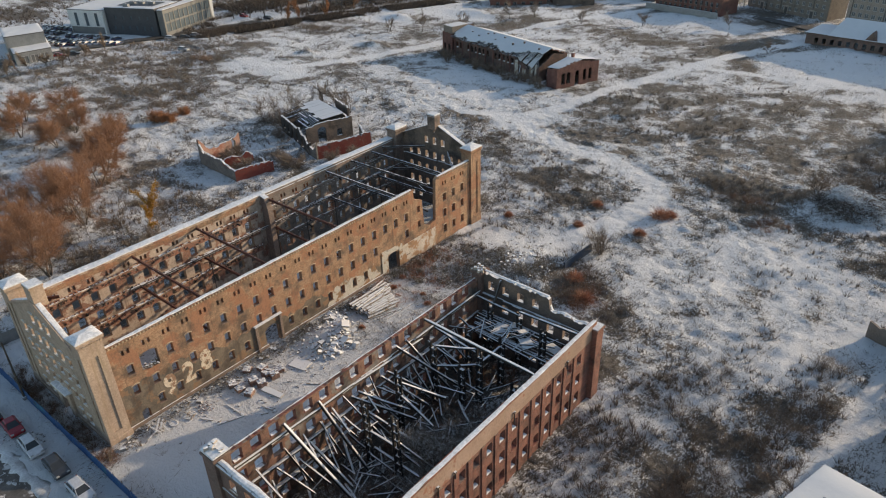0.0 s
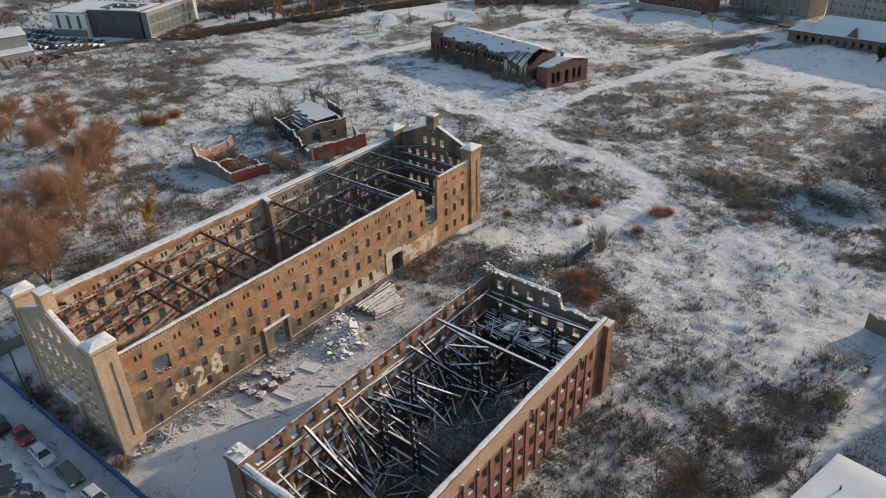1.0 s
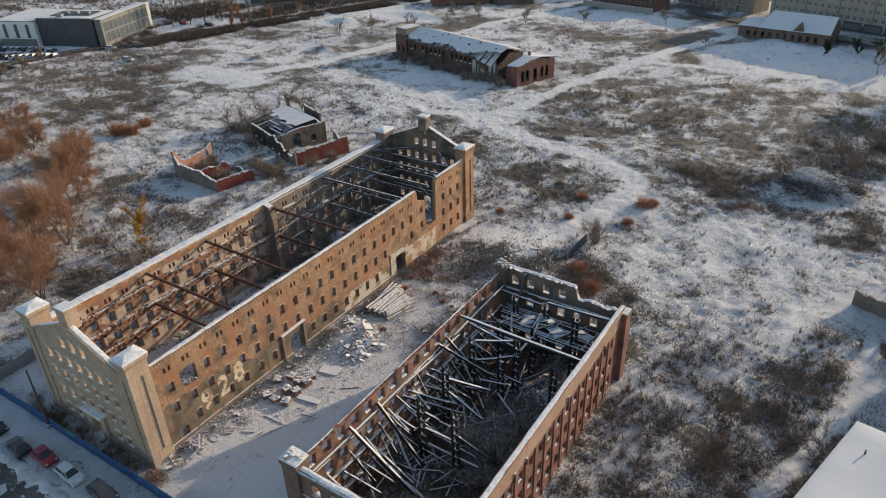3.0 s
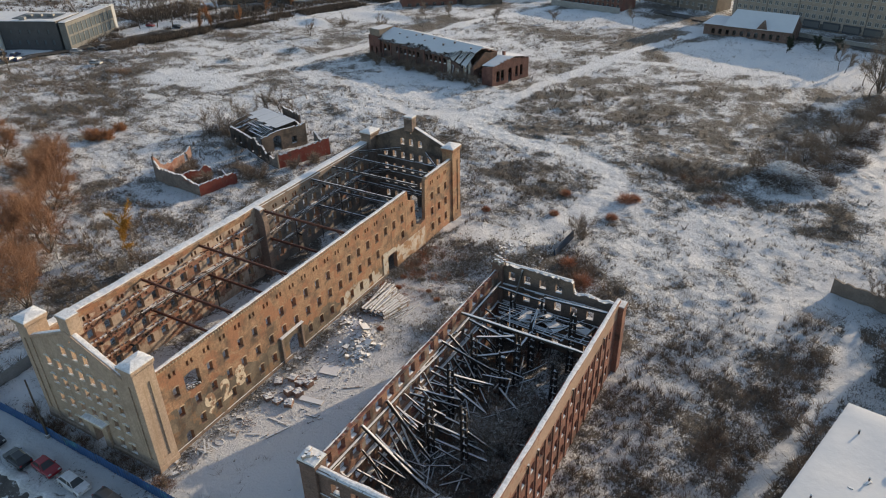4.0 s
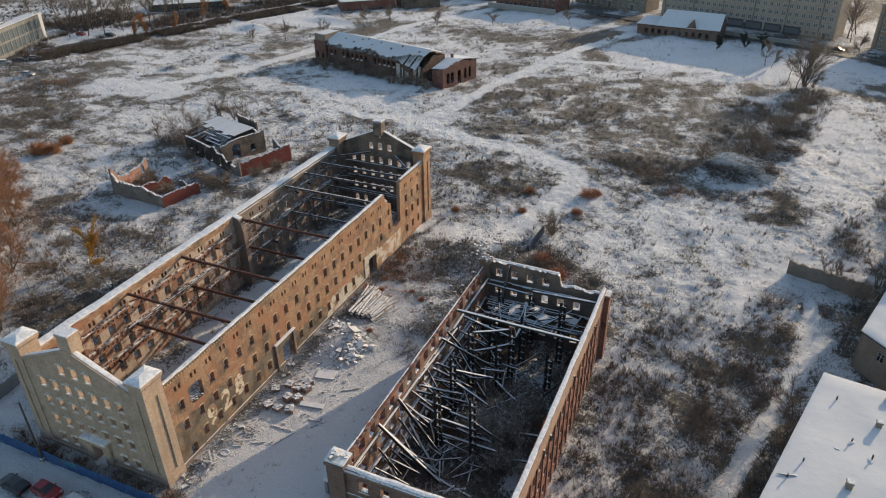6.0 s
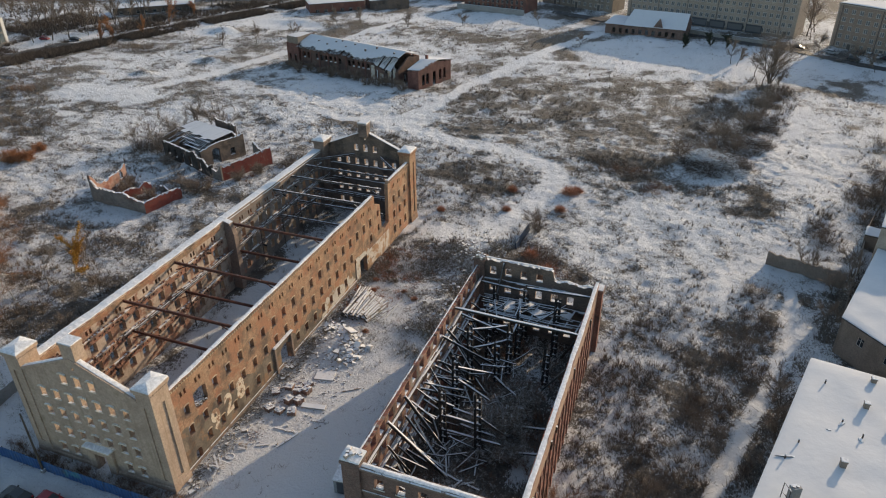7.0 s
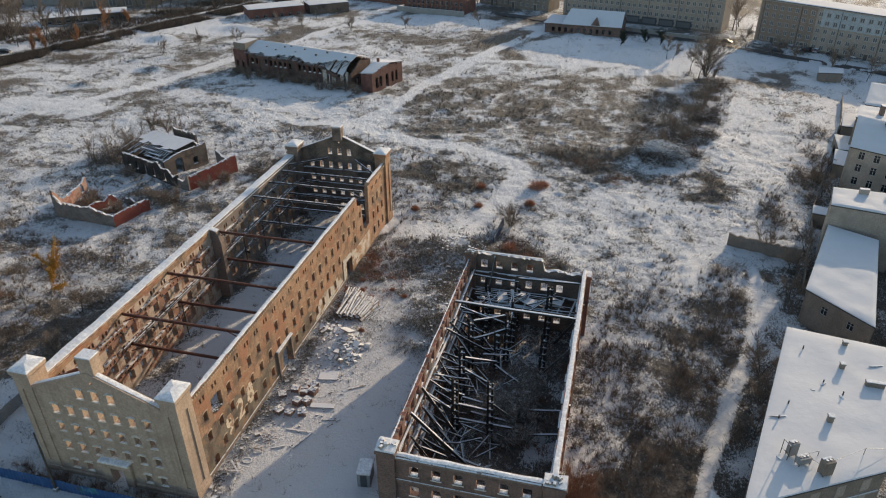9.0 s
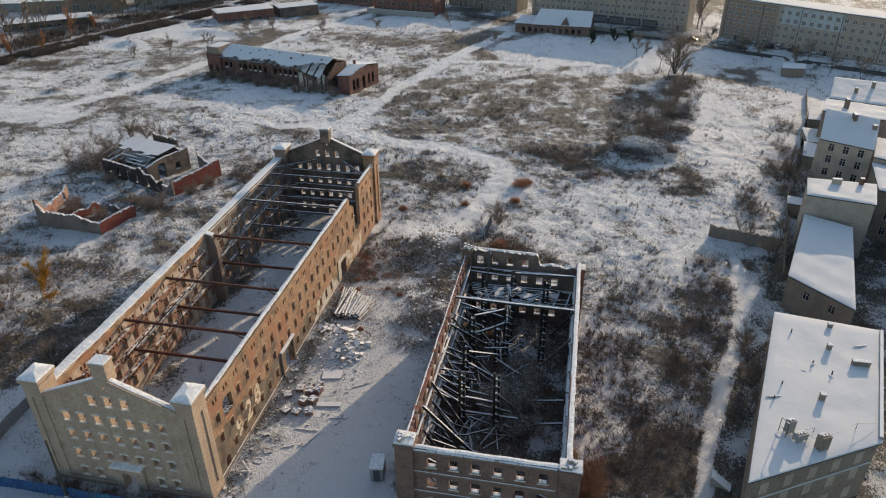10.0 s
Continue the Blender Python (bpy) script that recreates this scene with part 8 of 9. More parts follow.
for kind, x, y, a in (("red", -189.6, 82.4, 60), ("grey", -188.2, 86.8, 60), ("silver", -184.0, 122.4, 30), ("white", -178.6, 130.0, 40), ("grey", -180.6, 126.6, 30), ("silver", -163.0, 114.6, 15), ("red", -192.0, 162.6, 10), ("grey", -181.0, 166.8, 10)):
    park(kind, x, y, a, "on the access road", "cars by the office")
for kind, x, y, a in (("silver", 58.0, 262.0, -20), ("grey", 62.0, 260.6, -20), ("silver", 67.6, 258.6, -20), ("grey", 73.0, 256.8, -20), ("black", 82.0, 251.6, -20), ("silver", 92.9, 247.8, -25), ("grey", 99.4, 241.4, -25), ("silver", 105.3, 249.0, 60), ("white", 108.2, 247.6, 60),
                      ("grey", 110.8, 246.2, 60), ("silver", 113.4, 244.6, 60), ("black", 118.0, 240.0, -30), ("silver", 124.0, 234.0, -30), ("grey", 102.4, 250.6, 60), ("silver", 130.0, 229.0, -30)):
    park(kind, x, y, a, "before the apartment blocks", "cars by the apartment blocks")
strip = Build()
line = [(-206, 20), (-196, 62), (-194, 87), (-188, 126), (-175, 168), (-165, 199), (-154, 235), (-142, 272), (-124, 330), (-98, 420)]
lv = []
line = [(float(np.interp(q, [p[1] for p in line], [p[0] for p in line])), float(q)) for q in np.linspace(20, 420, 200)]
for k, (x, y) in enumerate(line):
    half = 2.6 if y < 160 else 1.5
    lv.append([(x + d, y, gz(x, y) + 0.45) for d in (-half, half)])
for a, b in zip(lv, lv[1:]):
    strip.add(a + b, [(0, 1, 3, 2)], 0 if a[0][1] < 160 else 1)
single("track", strip, (M_ASPHALT, M_SLUSH), "dark service road along the edge of the wasteland", "road", kind="structure")
strip = Build()
line = [(-20, 290), (44, 264), (80, 248), (100, 237), (140, 212), (200, 172)]
lv = [[(x, y + d, gz(x, y + d) + 0.12) for d in (-3.0, 3.0)] for x, y in line]
for a, b in zip(lv, lv[1:]):
    strip.add(a + b, [(0, 2, 3, 1)])
single("far_street", strip, M_ASPHALT, "dark street before the apartment blocks", "road", kind="structure")

# ---- plants ----
prng = np.random.default_rng(42)


def blades(base, tip, width, name, mat, label, category, parent=None, kind="stuff"):
    """One mesh of thin triangles, each from a base point to a tip."""
    n = len(base)
    side = prng.normal(size=(n, 3))
    d = tip - base
    side = np.cross(side, d)
    side /= np.linalg.norm(side, axis=1, keepdims=True) + 1e-9
    w = np.asarray(width).reshape(-1, 1) if np.ndim(width) else width
    v = np.stack([base - side * w, base + side * w, tip], 1).reshape(-1, 3).astype(np.float32)
    me = bpy.data.meshes.new(name)
    me.vertices.add(3 * n)
    me.vertices.foreach_set("co", v.ravel())
    me.loops.add(3 * n)
    me.loops.foreach_set("vertex_index", np.arange(3 * n, dtype=np.int32))
    me.polygons.add(n)
    me.polygons.foreach_set("loop_start", np.arange(0, 3 * n, 3, dtype=np.int32))
    me.update(calc_edges=True)
    me.materials.append(mat)
    if parent is not None:
        return put(name, me, parent, Matrix.Identity(4), label)
    return tagged(put(name, me), label, category, "", kind)


def clumps(x, y, size, lo, hi, seed):
    """Patchy growth: 0 in the open, 1 in the clumps."""
    v = 0.65 * value_noise(x, y, size, seed) + 0.35 * value_noise(x, y, size * 0.4, seed + 3)
    return np.clip((v - lo) / (hi - lo), 0, 1)


def scatter(n, x0, x1, y0, y1, which):
    x, y = prng.uniform(x0, x1, n), prng.uniform(y0, y1, n)
    cover, shrub = ground_cover(x, y)
    p = which(cover, shrub, x, y)
    keep = prng.random(n) < p
    x, y = x[keep], y[keep]
    return np.stack([x, y, ground_z(x, y) - 0.05], 1)


def sprays(roots, per, height, spread, droop=0.0):
    """Stems that fan out from each root."""
    n = len(roots)
    base = np.repeat(roots, per, 0)
    m = len(base)
    a, r = prng.uniform(0, 2 * np.pi, m), np.abs(prng.normal(0, 1, m)) * spread
    h = np.repeat(prng.uniform(height[0], height[1], n), per) * prng.uniform(0.45, 1.1, m)
    base = base + np.stack([np.cos(a) * r * 0.35, np.sin(a) * r * 0.35, np.zeros(m)], 1) * np.repeat(prng.uniform(0.5, 1.3, n), per)[:, None]
    tip = base + np.stack([np.cos(a) * r * h, np.sin(a) * r * h, h * (1 - droop)], 1)
    return base, tip, h


def off_buildings(x, y):
    bad = ((x > -22) & (x < 1) & (y > -1) & (y < 77)) | ((x > 22) & (x < 42.4) & (y > -0.2) & (y < 45.4))
    bad |= (x > 60) & (x < 83) & (y > 6) & (y < 40) & (y < 6 + (x - 60) * 3.6 + 0.5)
    bad |= (y < -3.2)
    return ~bad


# dry grass over the whole field
g1 = scatter(150000, -80, 95, -3, 120, lambda c, s, x, y: np.clip(1.05 - 1.15 * c, 0, 1) ** 1.2 * 0.55 * off_buildings(x, y))
b, t, h = sprays(g1, 5, (0.2, 0.6), 0.9)
blades(b, t, 0.022 + 0.025 * h, "dry_grass", M_STRAW, "thin dry grass poking through the snow", "grass")
g2 = scatter(110000, -190, 130, 100, 290, lambda c, s, x, y: np.clip(1.05 - 1.15 * c, 0, 1) ** 1.2 * 0.5)
g3 = scatter(50000, -190, -80, 0, 110, lambda c, s, x, y: np.clip(1.05 - 1.15 * c, 0, 1) ** 1.2 * 0.5)
b, t, h = sprays(np.concatenate([g2, g3]), 5, (0.2, 0.55), 1.0)
blades(b, t, 0.035 + 0.02 * h, "dry_grass", M_STRAW, "dry grass across the distant wasteland", "grass")
# knee-high to man-high scrub
s1 = scatter(75000, -80, 90, -2.5, 120, lambda c, s, x, y: np.clip(s - 0.06, 0, 1.2) * 0.62 * clumps(x, y, 4.2, 0.42, 0.66, 31) * off_buildings(x, y))
b, t, h = sprays(s1, 16, (0.5, 1.6), 0.5)
blades(b, t, 0.020 + 0.014 * h, "scrub", M_SCRUB, "brown leafless scrub", "scrub")
s2 = scatter(60000, -190, 120, 80, 260, lambda c, s, x, y: np.clip(s - 0.08, 0, 1.2) * 0.55 * clumps(x, y, 6.0, 0.42, 0.66, 32) * ((x < -80) | (y > 118)))
s3 = scatter(16000, -190, -75, -2, 100, lambda c, s, x, y: np.clip(s - 0.10, 0, 1.2) * 0.6 * clumps(x, y, 5.0, 0.42, 0.66, 33))
b, t, h = sprays(np.concatenate([s2, s3]), 14, (0.45, 1.35), 0.6)
blades(b, t, 0.026 + 0.014 * h, "scrub", M_SCRUB, "brown leafless scrub in the distance", "scrub")
# low matted stalks in dark patches between the snow
mat1 = scatter(85000, -60, 92, -2.5, 118, lambda c, s, x, y: np.clip(1.12 - 1.3 * c, 0, 1) * clumps(x, y, 3.4, 0.46, 0.62, 38) * (0.35 + 0.65 * clumps(x, y, 0.9, 0.40, 0.60, 39)) * off_buildings(x, y) * (near_path(x, y) > 1.2))
b, t, h = sprays(mat1, 8, (0.25, 0.75), 1.1)
blades(b, t, 0.020 + 0.016 * h, "matted_stalks", M_MATTED, "matted brown stalks in patches over the wasteland", "scrub")
# thickets: tall tangles in the dense places
pts = []
for cx, cy, rx, ry, c, d in THICKETS:
    if d >= 0.8:
        n = int(rx * ry * d * 0.52)
        a, r = prng.uniform(0, 2 * np.pi, n), np.sqrt(prng.random(n))
        pts.append(np.stack([cx + rx * r * np.cos(a), cy + ry * r * np.sin(a)], 1))
pts = np.concatenate(pts)
pts = pts[(prng.random(len(pts)) < clumps(pts[:, 0], pts[:, 1], 5.0, 0.35, 0.6, 34)) & off_buildings(pts[:, 0], pts[:, 1]) & (near_path(pts[:, 0], pts[:, 1]) > 1.3)]
roots = np.stack([pts[:, 0], pts[:, 1], ground_z(pts[:, 0], pts[:, 1]) - 0.1], 1)
b, t, h = sprays(roots, 26, (0.7, 2.1), 0.75)
blades(b, t, 0.014 + 0.006 * h, "thicket", M_SCRUB, "dense dark thicket of bare shrubs", "thicket")
# side twigs on the thickets
k = prng.integers(0, len(b), 2 * len(b))
f = prng.uniform(0.35, 0.95, len(k))[:, None]
b2 = b[k] + (t[k] - b[k]) * f
t2 = b2 + prng.normal(0, 0.22, (len(k), 3)) + np.array([0, 0, 0.22])
blades(b2, t2, 0.014, "thicket_twigs", M_TWIG, "fine twigs of the thickets", "thicket")
# brush along the far track, backlit shade in its colour, and low woods beyond it
k = 9500
yy = prng.uniform(128, 330, k)
side = np.where(prng.random(k) < 0.7, prng.uniform(2.2, 13, k), prng.uniform(-22, -2.2, k))
xx = np.interp(yy, [128, 168, 199, 235, 272, 330], [-187, -175, -165, -154, -142, -124]) + side
wx, wy = prng.uniform(-300, -225, 1700), prng.uniform(90, 330, 1700)
wx2, wy2 = prng.uniform(-222, -196, 900), prng.uniform(165, 205, 900)
ok = (clumps(xx, yy, 9.0, 0.3, 0.5, 36) > prng.random(k)) & (np.hypot((xx + 190) / 8, (yy - 158) / 11) > 1) & (np.hypot((xx + 182) / 7, (yy - 174) / 10) > 1)
xx, yy = np.concatenate([xx[ok], wx, wx2]), np.concatenate([yy[ok], wy, wy2])
b, t, h = sprays(np.stack([xx, yy, ground_z(xx, yy) - 0.1], 1), 20, (0.8, 2.6), 0.6)
blades(b, t, 0.05, "thicket", M_SHADEBRUSH, "brush along the far track, its backlit shade put into the colour", "thicket")
# low russet and dark thickets standing out on the open field
pts = []
for cx, cy, rx, ry, hh, russet in ((-146, 94, 9, 3, 1.4, 0), (-148, 112, 4.5, 3, 1.8, 1), (-128, 69, 12, 4, 1.0, 0), (-118, 76, 8, 3, 1.3, 0), (-150, 166, 10, 4, 1.8, 0), (-79, 90, 4.5, 6, 3.2, 0), (-76, 97, 4, 4, 3.0, 0),
                                  (-62, 63, 4.5, 2.6, 1.8, 0), (-55, 71, 5, 2.0, 1.4, 0), (-36, 91, 4, 6, 1.3, 0), (-33, 100, 3, 4, 1.2, 0), (28, 66, 3.6, 4, 2.0, 1), (31, 62, 3.0, 3, 2.0, 1), (24, 71, 3, 3, 1.4, 0), (30, 51, 4.5, 5, 2.2, 1), (35, 48.5, 4, 3, 1.7, 0), (27, 57, 4, 5, 2.0, 1), (33, 55, 3, 4, 1.6, 0), (43.8, 6, 1.0, 4.5, 1.6, 1), (-47, 77, 3, 2, 1.2, 1),
                                  (36, 112, 6, 3, 2.0, 0), (44, 106, 4, 3, 1.6, 1), (38, 114, 4, 2, 1.6, 1), (60, 124, 5, 5, 2.2, 0), (53, 128, 6, 4, 2.2, 0), (64, 140, 6, 8, 2.6, 0), (68, 158, 6, 9, 2.6, 0), (71, 176, 6, 8, 2.8, 0), (72, 190, 5, 8, 2.8, 0), (66, 203, 4, 4, 2.2, 0), (-58, 62, 2.6, 2.4, 1.8, 0), (-66, 64.5, 2.4, 3.0, 1.8, 0), (-49, 73.5, 4, 1.4, 1.4, 0), (-44, 80, 1.4, 5, 1.3, 1), (77, 96, 3, 5, 2.4, 0), (85, 110, 2.6, 8, 2.4, 0), (48, 136, 5, 5, 2.2, 0), (57, 170, 6, 8, 2.4, 0), (54, 145, 7, 7, 2.4, 0),
                                  (95.5, 148, 2.4, 7, 2.6, 0), (92, 131, 2.4, 9, 2.6, 0), (88, 115, 2.4, 8, 2.6, 0), (85.5, 104, 2.0, 6, 2.6, 0), (78, 90, 4.0, 3.2, 2.4, 0), (65.5, 67, 3.0, 5, 2.2, 0), (64, 55, 3.2, 7, 2.0, 0), (61, 43, 3.2, 7, 2.0, 0), (57.5, 30, 3.0, 7, 2.0, 0), (54.5, 17, 3.0, 7, 1.8, 0)):
    n = int(rx * ry * 2.8)
    a, r = prng.uniform(0, 2 * np.pi, n), np.sqrt(prng.random(n))
    px, py = cx + rx * r * np.cos(a), cy + ry * r * np.sin(a)
    pts.append(np.stack([px, py, ground_z(px, py) - 0.1, np.full(n, hh), np.full(n, russet)], 1))
pts = np.concatenate(pts)
pts = pts[(clumps(pts[:, 0], pts[:, 1], 3.4, 0.3, 0.62, 37) > prng.random(len(pts))) & (near_path(pts[:, 0], pts[:, 1]) > 1.5)]
for russet, mat, words in ((0, M_BRUSH, "dark low thicket of bare brush"), (1, M_BROWNBRUSH, "russet thicket of dry brush")):
    p = pts[pts[:, 4] == russet]
    b, t, h = sprays(p[:, :3], 22, (0.5, 1.05), 0.75)
    t = b + (t - b) * np.repeat(p[:, 3], 22)[:, None]
    blades(b, t, 0.016, "thicket", mat, words, "thicket")
    k = prng.integers(0, len(b), 2 * len(b))
    b2 = b[k] + (t[k] - b[k]) * prng.uniform(0.4, 1.0, len(k))[:, None]
    blades(b2, b2 + prng.normal(0, 0.26, (len(k), 3)), 0.012, "thicket_twigs", mat, words + ", its twigs", "thicket")
# dead brown stalks over the warehouse floor
x, y = prng.uniform(24.5, 40.2, 1500), prng.uniform(2.4, 42, 1500)
ok = clumps(x, y, 3.2, 0.36, 0.58, 48) > prng.random(1500)
b, t, h = sprays(np.stack([x, y, ground_z(x, y) - 0.05], 1)[ok], 22, (0.4, 1.5), 0.6)
blades(b, t, 0.018, "weeds", M_BROWNBRUSH, "dead brown stalks over the warehouse floor", "weeds")
# snow-dusted bushes inside the burnt warehouse
n = 420
x = np.concatenate([prng.normal(33.0, 1.7, n // 2), prng.normal(30.0, 2.0, n // 3), prng.uniform(28, 40, n // 6)])
y = np.concatenate([prng.normal(22.5, 2.8, n // 2), prng.normal(8.5, 2.4, n // 3), prng.uniform(3, 40, n // 6)])
keep = (x > 25) & (x < 40.3) & (y > 2) & (y < 42)
x, y = x[keep], y[keep]
b, t, h = sprays(np.stack([x, y, ground_z(x, y) - 0.1], 1), 40, (0.8, 2.6), 0.55)
blades(b, t, 0.022, "bushes", M_FROSTED, "dark bushes dusted with snow inside the burnt warehouse", "bushes")
k = prng.integers(0, len(b), 2 * len(b))
b2 = b[k] + (t[k] - b[k]) * prng.uniform(0.3, 1.0, len(k))[:, None]
blades(b2, b2 + prng.normal(0, 0.2, (len(k), 3)), 0.02, "bush_twigs", M_FROSTED, "frosted twigs of the bushes in the warehouse", "bushes")


def tree(name, x, y, height, crown, label, bark=M_BARK, twigs=M_TWIG, stems=1, seed=1, count=1500, spread=0.55, fine=0.028, leaf=0.0, start=0.3, category="tree"):
    """Trunk and limbs as tapered tubes, and a crown of many fine twigs that grow from the limbs."""
    r = random.Random(seed)
    z0 = gz(x, y) - 0.2
    tr = thing(name, pose(x, y, z0), label, category, "trees" if category == "tree" else "bushes")
    wood = Build()
    nodes = []

    def limb(p, d, length, radius, level):
        segs = (4, 4, 1)[level]
        q = Vector(p)
        d = Vector(d).normalized()
        rad = radius
        for i in range(segs):
            d = (d + Vector((r.gauss(0, 0.13), r.gauss(0, 0.13), r.gauss(0.04, 0.08)))).normalized()
            e = q + d * length / segs
            nr = rad * (0.72 if i < segs - 1 else 0.5)
            wood.tube(q, e, rad, nr, (6, 4, 3)[level], 0, level == 0)
            if level >= 1 or (i + 1) / segs > start:
                nodes.append((tuple(q), tuple(e), level))
            if level < 2 and ((i + 1) / segs > start or level > 0):
                for _ in range(r.choice((1, 2, 2))):
                    a = r.uniform(0, 6.283)
                    s = d.orthogonal().normalized()
                    s.rotate(Matrix.Rotation(a, 3, d))
                    nd = (d * r.uniform(0.5, 1.0) + s * r.uniform(0.5, 1.0) * (spread / 0.55)).normalized()
                    limb(tuple(e), nd, length * r.uniform(0.38, 0.62), nr * 0.62, level + 1)
            q, rad = e, nr

    for s in range(stems):
        a = 6.283 * s / max(1, stems) + r.uniform(-0.4, 0.4)
        out = 0.0 if stems == 1 else r.uniform(0.15, 0.5) * spread / 0.55
        limb((x + 0.2 * math.cos(a) * (stems > 1), y + 0.2 * math.sin(a) * (stems > 1), z0), (math.cos(a) * out, math.sin(a) * out, 1), height * r.uniform(0.68, 0.82), 0.014 * height + 0.04, 0)
    part("trunk", wood, bark, tr, "", pose(0, 0, 0), smooth=True)
    ends = [nd for nd in nodes if nd[2] >= 1] or nodes
    idx = prng.integers(0, len(ends), count)
    p0 = np.array([ends[i][0] for i in idx])
    p1 = np.array([ends[i][1] for i in idx])
    base = p0 + (p1 - p0) * prng.random((count, 1))
    out = base - np.array([x, y, z0 + height * 0.35])
    out /= np.linalg.norm(out, axis=1, keepdims=True) + 1e-6
    ln = prng.uniform(0.4, 1.3, (count, 1)) * crown
    tip = base + (out * 0.7 + prng.normal(0, 0.5, (count, 3)) + np.array([0, 0, 0.25])) * ln
    blades(base, tip, fine, "crown", twigs, "", "", tr)
    if leaf:
        k = prng.integers(0, count, int(count * 2.2))
        b0 = base[k] + (tip[k] - base[k]) * prng.random((len(k), 1))
        blades(b0, b0 + prng.normal(0, leaf, (len(k), 3)), leaf * 0.45, "foliage", twigs, "", "", tr)
    return tr


WILLOWS = [(-106.0, 42.5, 7.0, 1.7, 4), (-67.3, 24.5, 9.5, 1.8, 5), (-88.0, 43.0, 8.0, 1.8, 5), (-128.0, 55.0, 6.5, 1.6, 4), (-112.0, 50.0, 6.0, 1.6, 4), (-56.0, 14.5, 9.0, 1.8, 5), (-60.8, 26.9, 10.5, 1.5, 5), (-46.6, 13.6, 9.5, 1.4, 6), (-52.5, 8.0, 8.0, 1.3, 4), (-86.6, 47.2, 8.5, 1.3, 4), (-76.0, 38.0, 8.0, 1.3, 4), (-95.0, 52.0, 7.0, 1.2, 4), (-120.5, 40.0, 7.5, 1.3, 4), (-66.0, 17.5, 8.0, 1.3, 4),
           (-132.0, 46.0, 7.0, 1.2, 4), (-70.0, 31.0, 8.0, 1.2, 4), (-82.0, 42.5, 7.0, 1.2, 4), (-58.0, 19.0, 7.5, 1.2, 3)]
for i, (x, y, hh, c, st) in enumerate(WILLOWS):
    tree("willow", x, y, hh, c, "bushy willow with copper-coloured winter twigs", M_BARK, M_WILLOW, st, 100 + i, 7000, 0.80, 0.013, 0.062)
tree("birch", -50.9, 29.7, 8.5, 0.8, "slender bare birch with white bark", M_BIRCH, M_TWIG, 1, 7, 500, 0.4, 0.02)
tree("birch", -48.7, 33.3, 7.0, 0.7, "young birch still holding yellow leaves", M_BIRCH, M_YELLOW, 1, 8, 1700, 0.26, 0.024, 0.13, 0.2)
tree("birch", -47.6, 34.6, 6.2, 0.6, "slender bare birch with white bark", M_BIRCH, M_TWIG, 1, 9, 400, 0.4, 0.02)
tree("birch", -52.8, 24.2, 7.0, 0.7, "slender bare birch with white bark", M_BIRCH, M_TWIG, 1, 10, 400, 0.4, 0.02)
BARE = [(-112.9, 188.1, 6.0), (-123.9, 181.4, 4.5), (-70.0, 103.0, 8.0), (-73.5, 100.0, 6.5), (-67.0, 105.0, 5.5), (66.0, 206.0, 9.0), (68.0, 196.0, 11.0), (72.5, 192.0, 7.0), (58.5, 221.0, 7.0), (60.5, 219.0, 6.0), (80.5, 80.0, 5.0), (77.0, 71.0, 4.5), (75.0, 62.0, 4.0),
        (73.0, 78.0, 4.5), (66.5, 33.0, 4.5), (67.5, 40.0, 5.0), (71.5, 44.0, 4.0), (65.2, 27.0, 4.0), (-20.0, 262.0, 6.0), (-70.0, 236.0, 5.0), (-98.0, 226.0, 6.0), (-92.0, 236.0, 5.0), (-106, 205, 5.0), (-50, 250, 4.5), (4, 232, 4.0),
        (88.0, 112.0, 4.5), (90.0, 104.0, 5.0), (91.6, 122.0, 4.0), (48.0, 122.0, 4.0), (58.0, 140.0, 4.5), (63.0, 150.0, 5.0), (66.0, 160.0, 4.5), (55.0, 131.0, 4.0), (112, 214, 8.0), (122, 208, 7.0), (130, 200, 8.5), (118, 222, 7.5), (138, 196, 8.0), (104, 226, 6.5), (146, 190, 8.0), (100, 236, 7.0), (88, 244, 7.0), (-36.5, 20.0, 3.5), (-40.0, 30.0, 4.0), (-26.5, 40.0, 3.0), (-31.0, 52.0, 4.0)]
for i, (x, y, hh) in enumerate(BARE):
    tree("bare_tree" if hh > 5 else "bare_shrub", x, y, hh, 0.10 * hh + 0.25, "bare leafless tree on the wasteland" if hh > 5 else "tall bare shrub with thin grey twigs", M_BARK, M_TWIG, 1 if hh > 5.5 else 3, 300 + i, 1300, 0.55, 0.026)
ROW = [(-190 + 1.9 * k + prng.uniform(-3, 3), 156 + 6.2 * k + prng.uniform(-2, 2)) for k in range(24)] + [(-200 + 1.9 * k + prng.uniform(-5, 5), 172 + 4.4 * k + prng.uniform(-3, 3)) for k in range(22)] + [(-204 + 1.2 * k + prng.uniform(-6, 6), 165 + 7 * k) for k in range(20)] + [(-178 + prng.uniform(-3, 3), 60 + 4.2 * k) for k in range(9)] \
    + [(-232 + prng.uniform(-6, 6), 160 + 11 * k) for k in range(12)] + [(-60 + 7.5 * k + prng.uniform(-2, 2), 306 + prng.uniform(0, 10)) for k in range(8)] + [(88 + prng.uniform(-2, 2), 268 + 7 * k) for k in range(4)]
for i, (x, y) in enumerate(ROW):
    if -16 < (x + 191) * -0.62 + (y - 224.5) * 0.78 < 12 and -20 < (x + 191) * 0.78 + (y - 224.5) * 0.62 < 20:
        continue  # the long shed stands here
    tall = 13.0 if y > 140 else 5.0
    tree("bare_tree", float(x), float(y), tall * float(prng.uniform(0.8, 1.25)), 0.8, "bare tree in the row along the far road", M_BARK, M_TWIG, 1, 500 + i, 900, 0.30, 0.05)


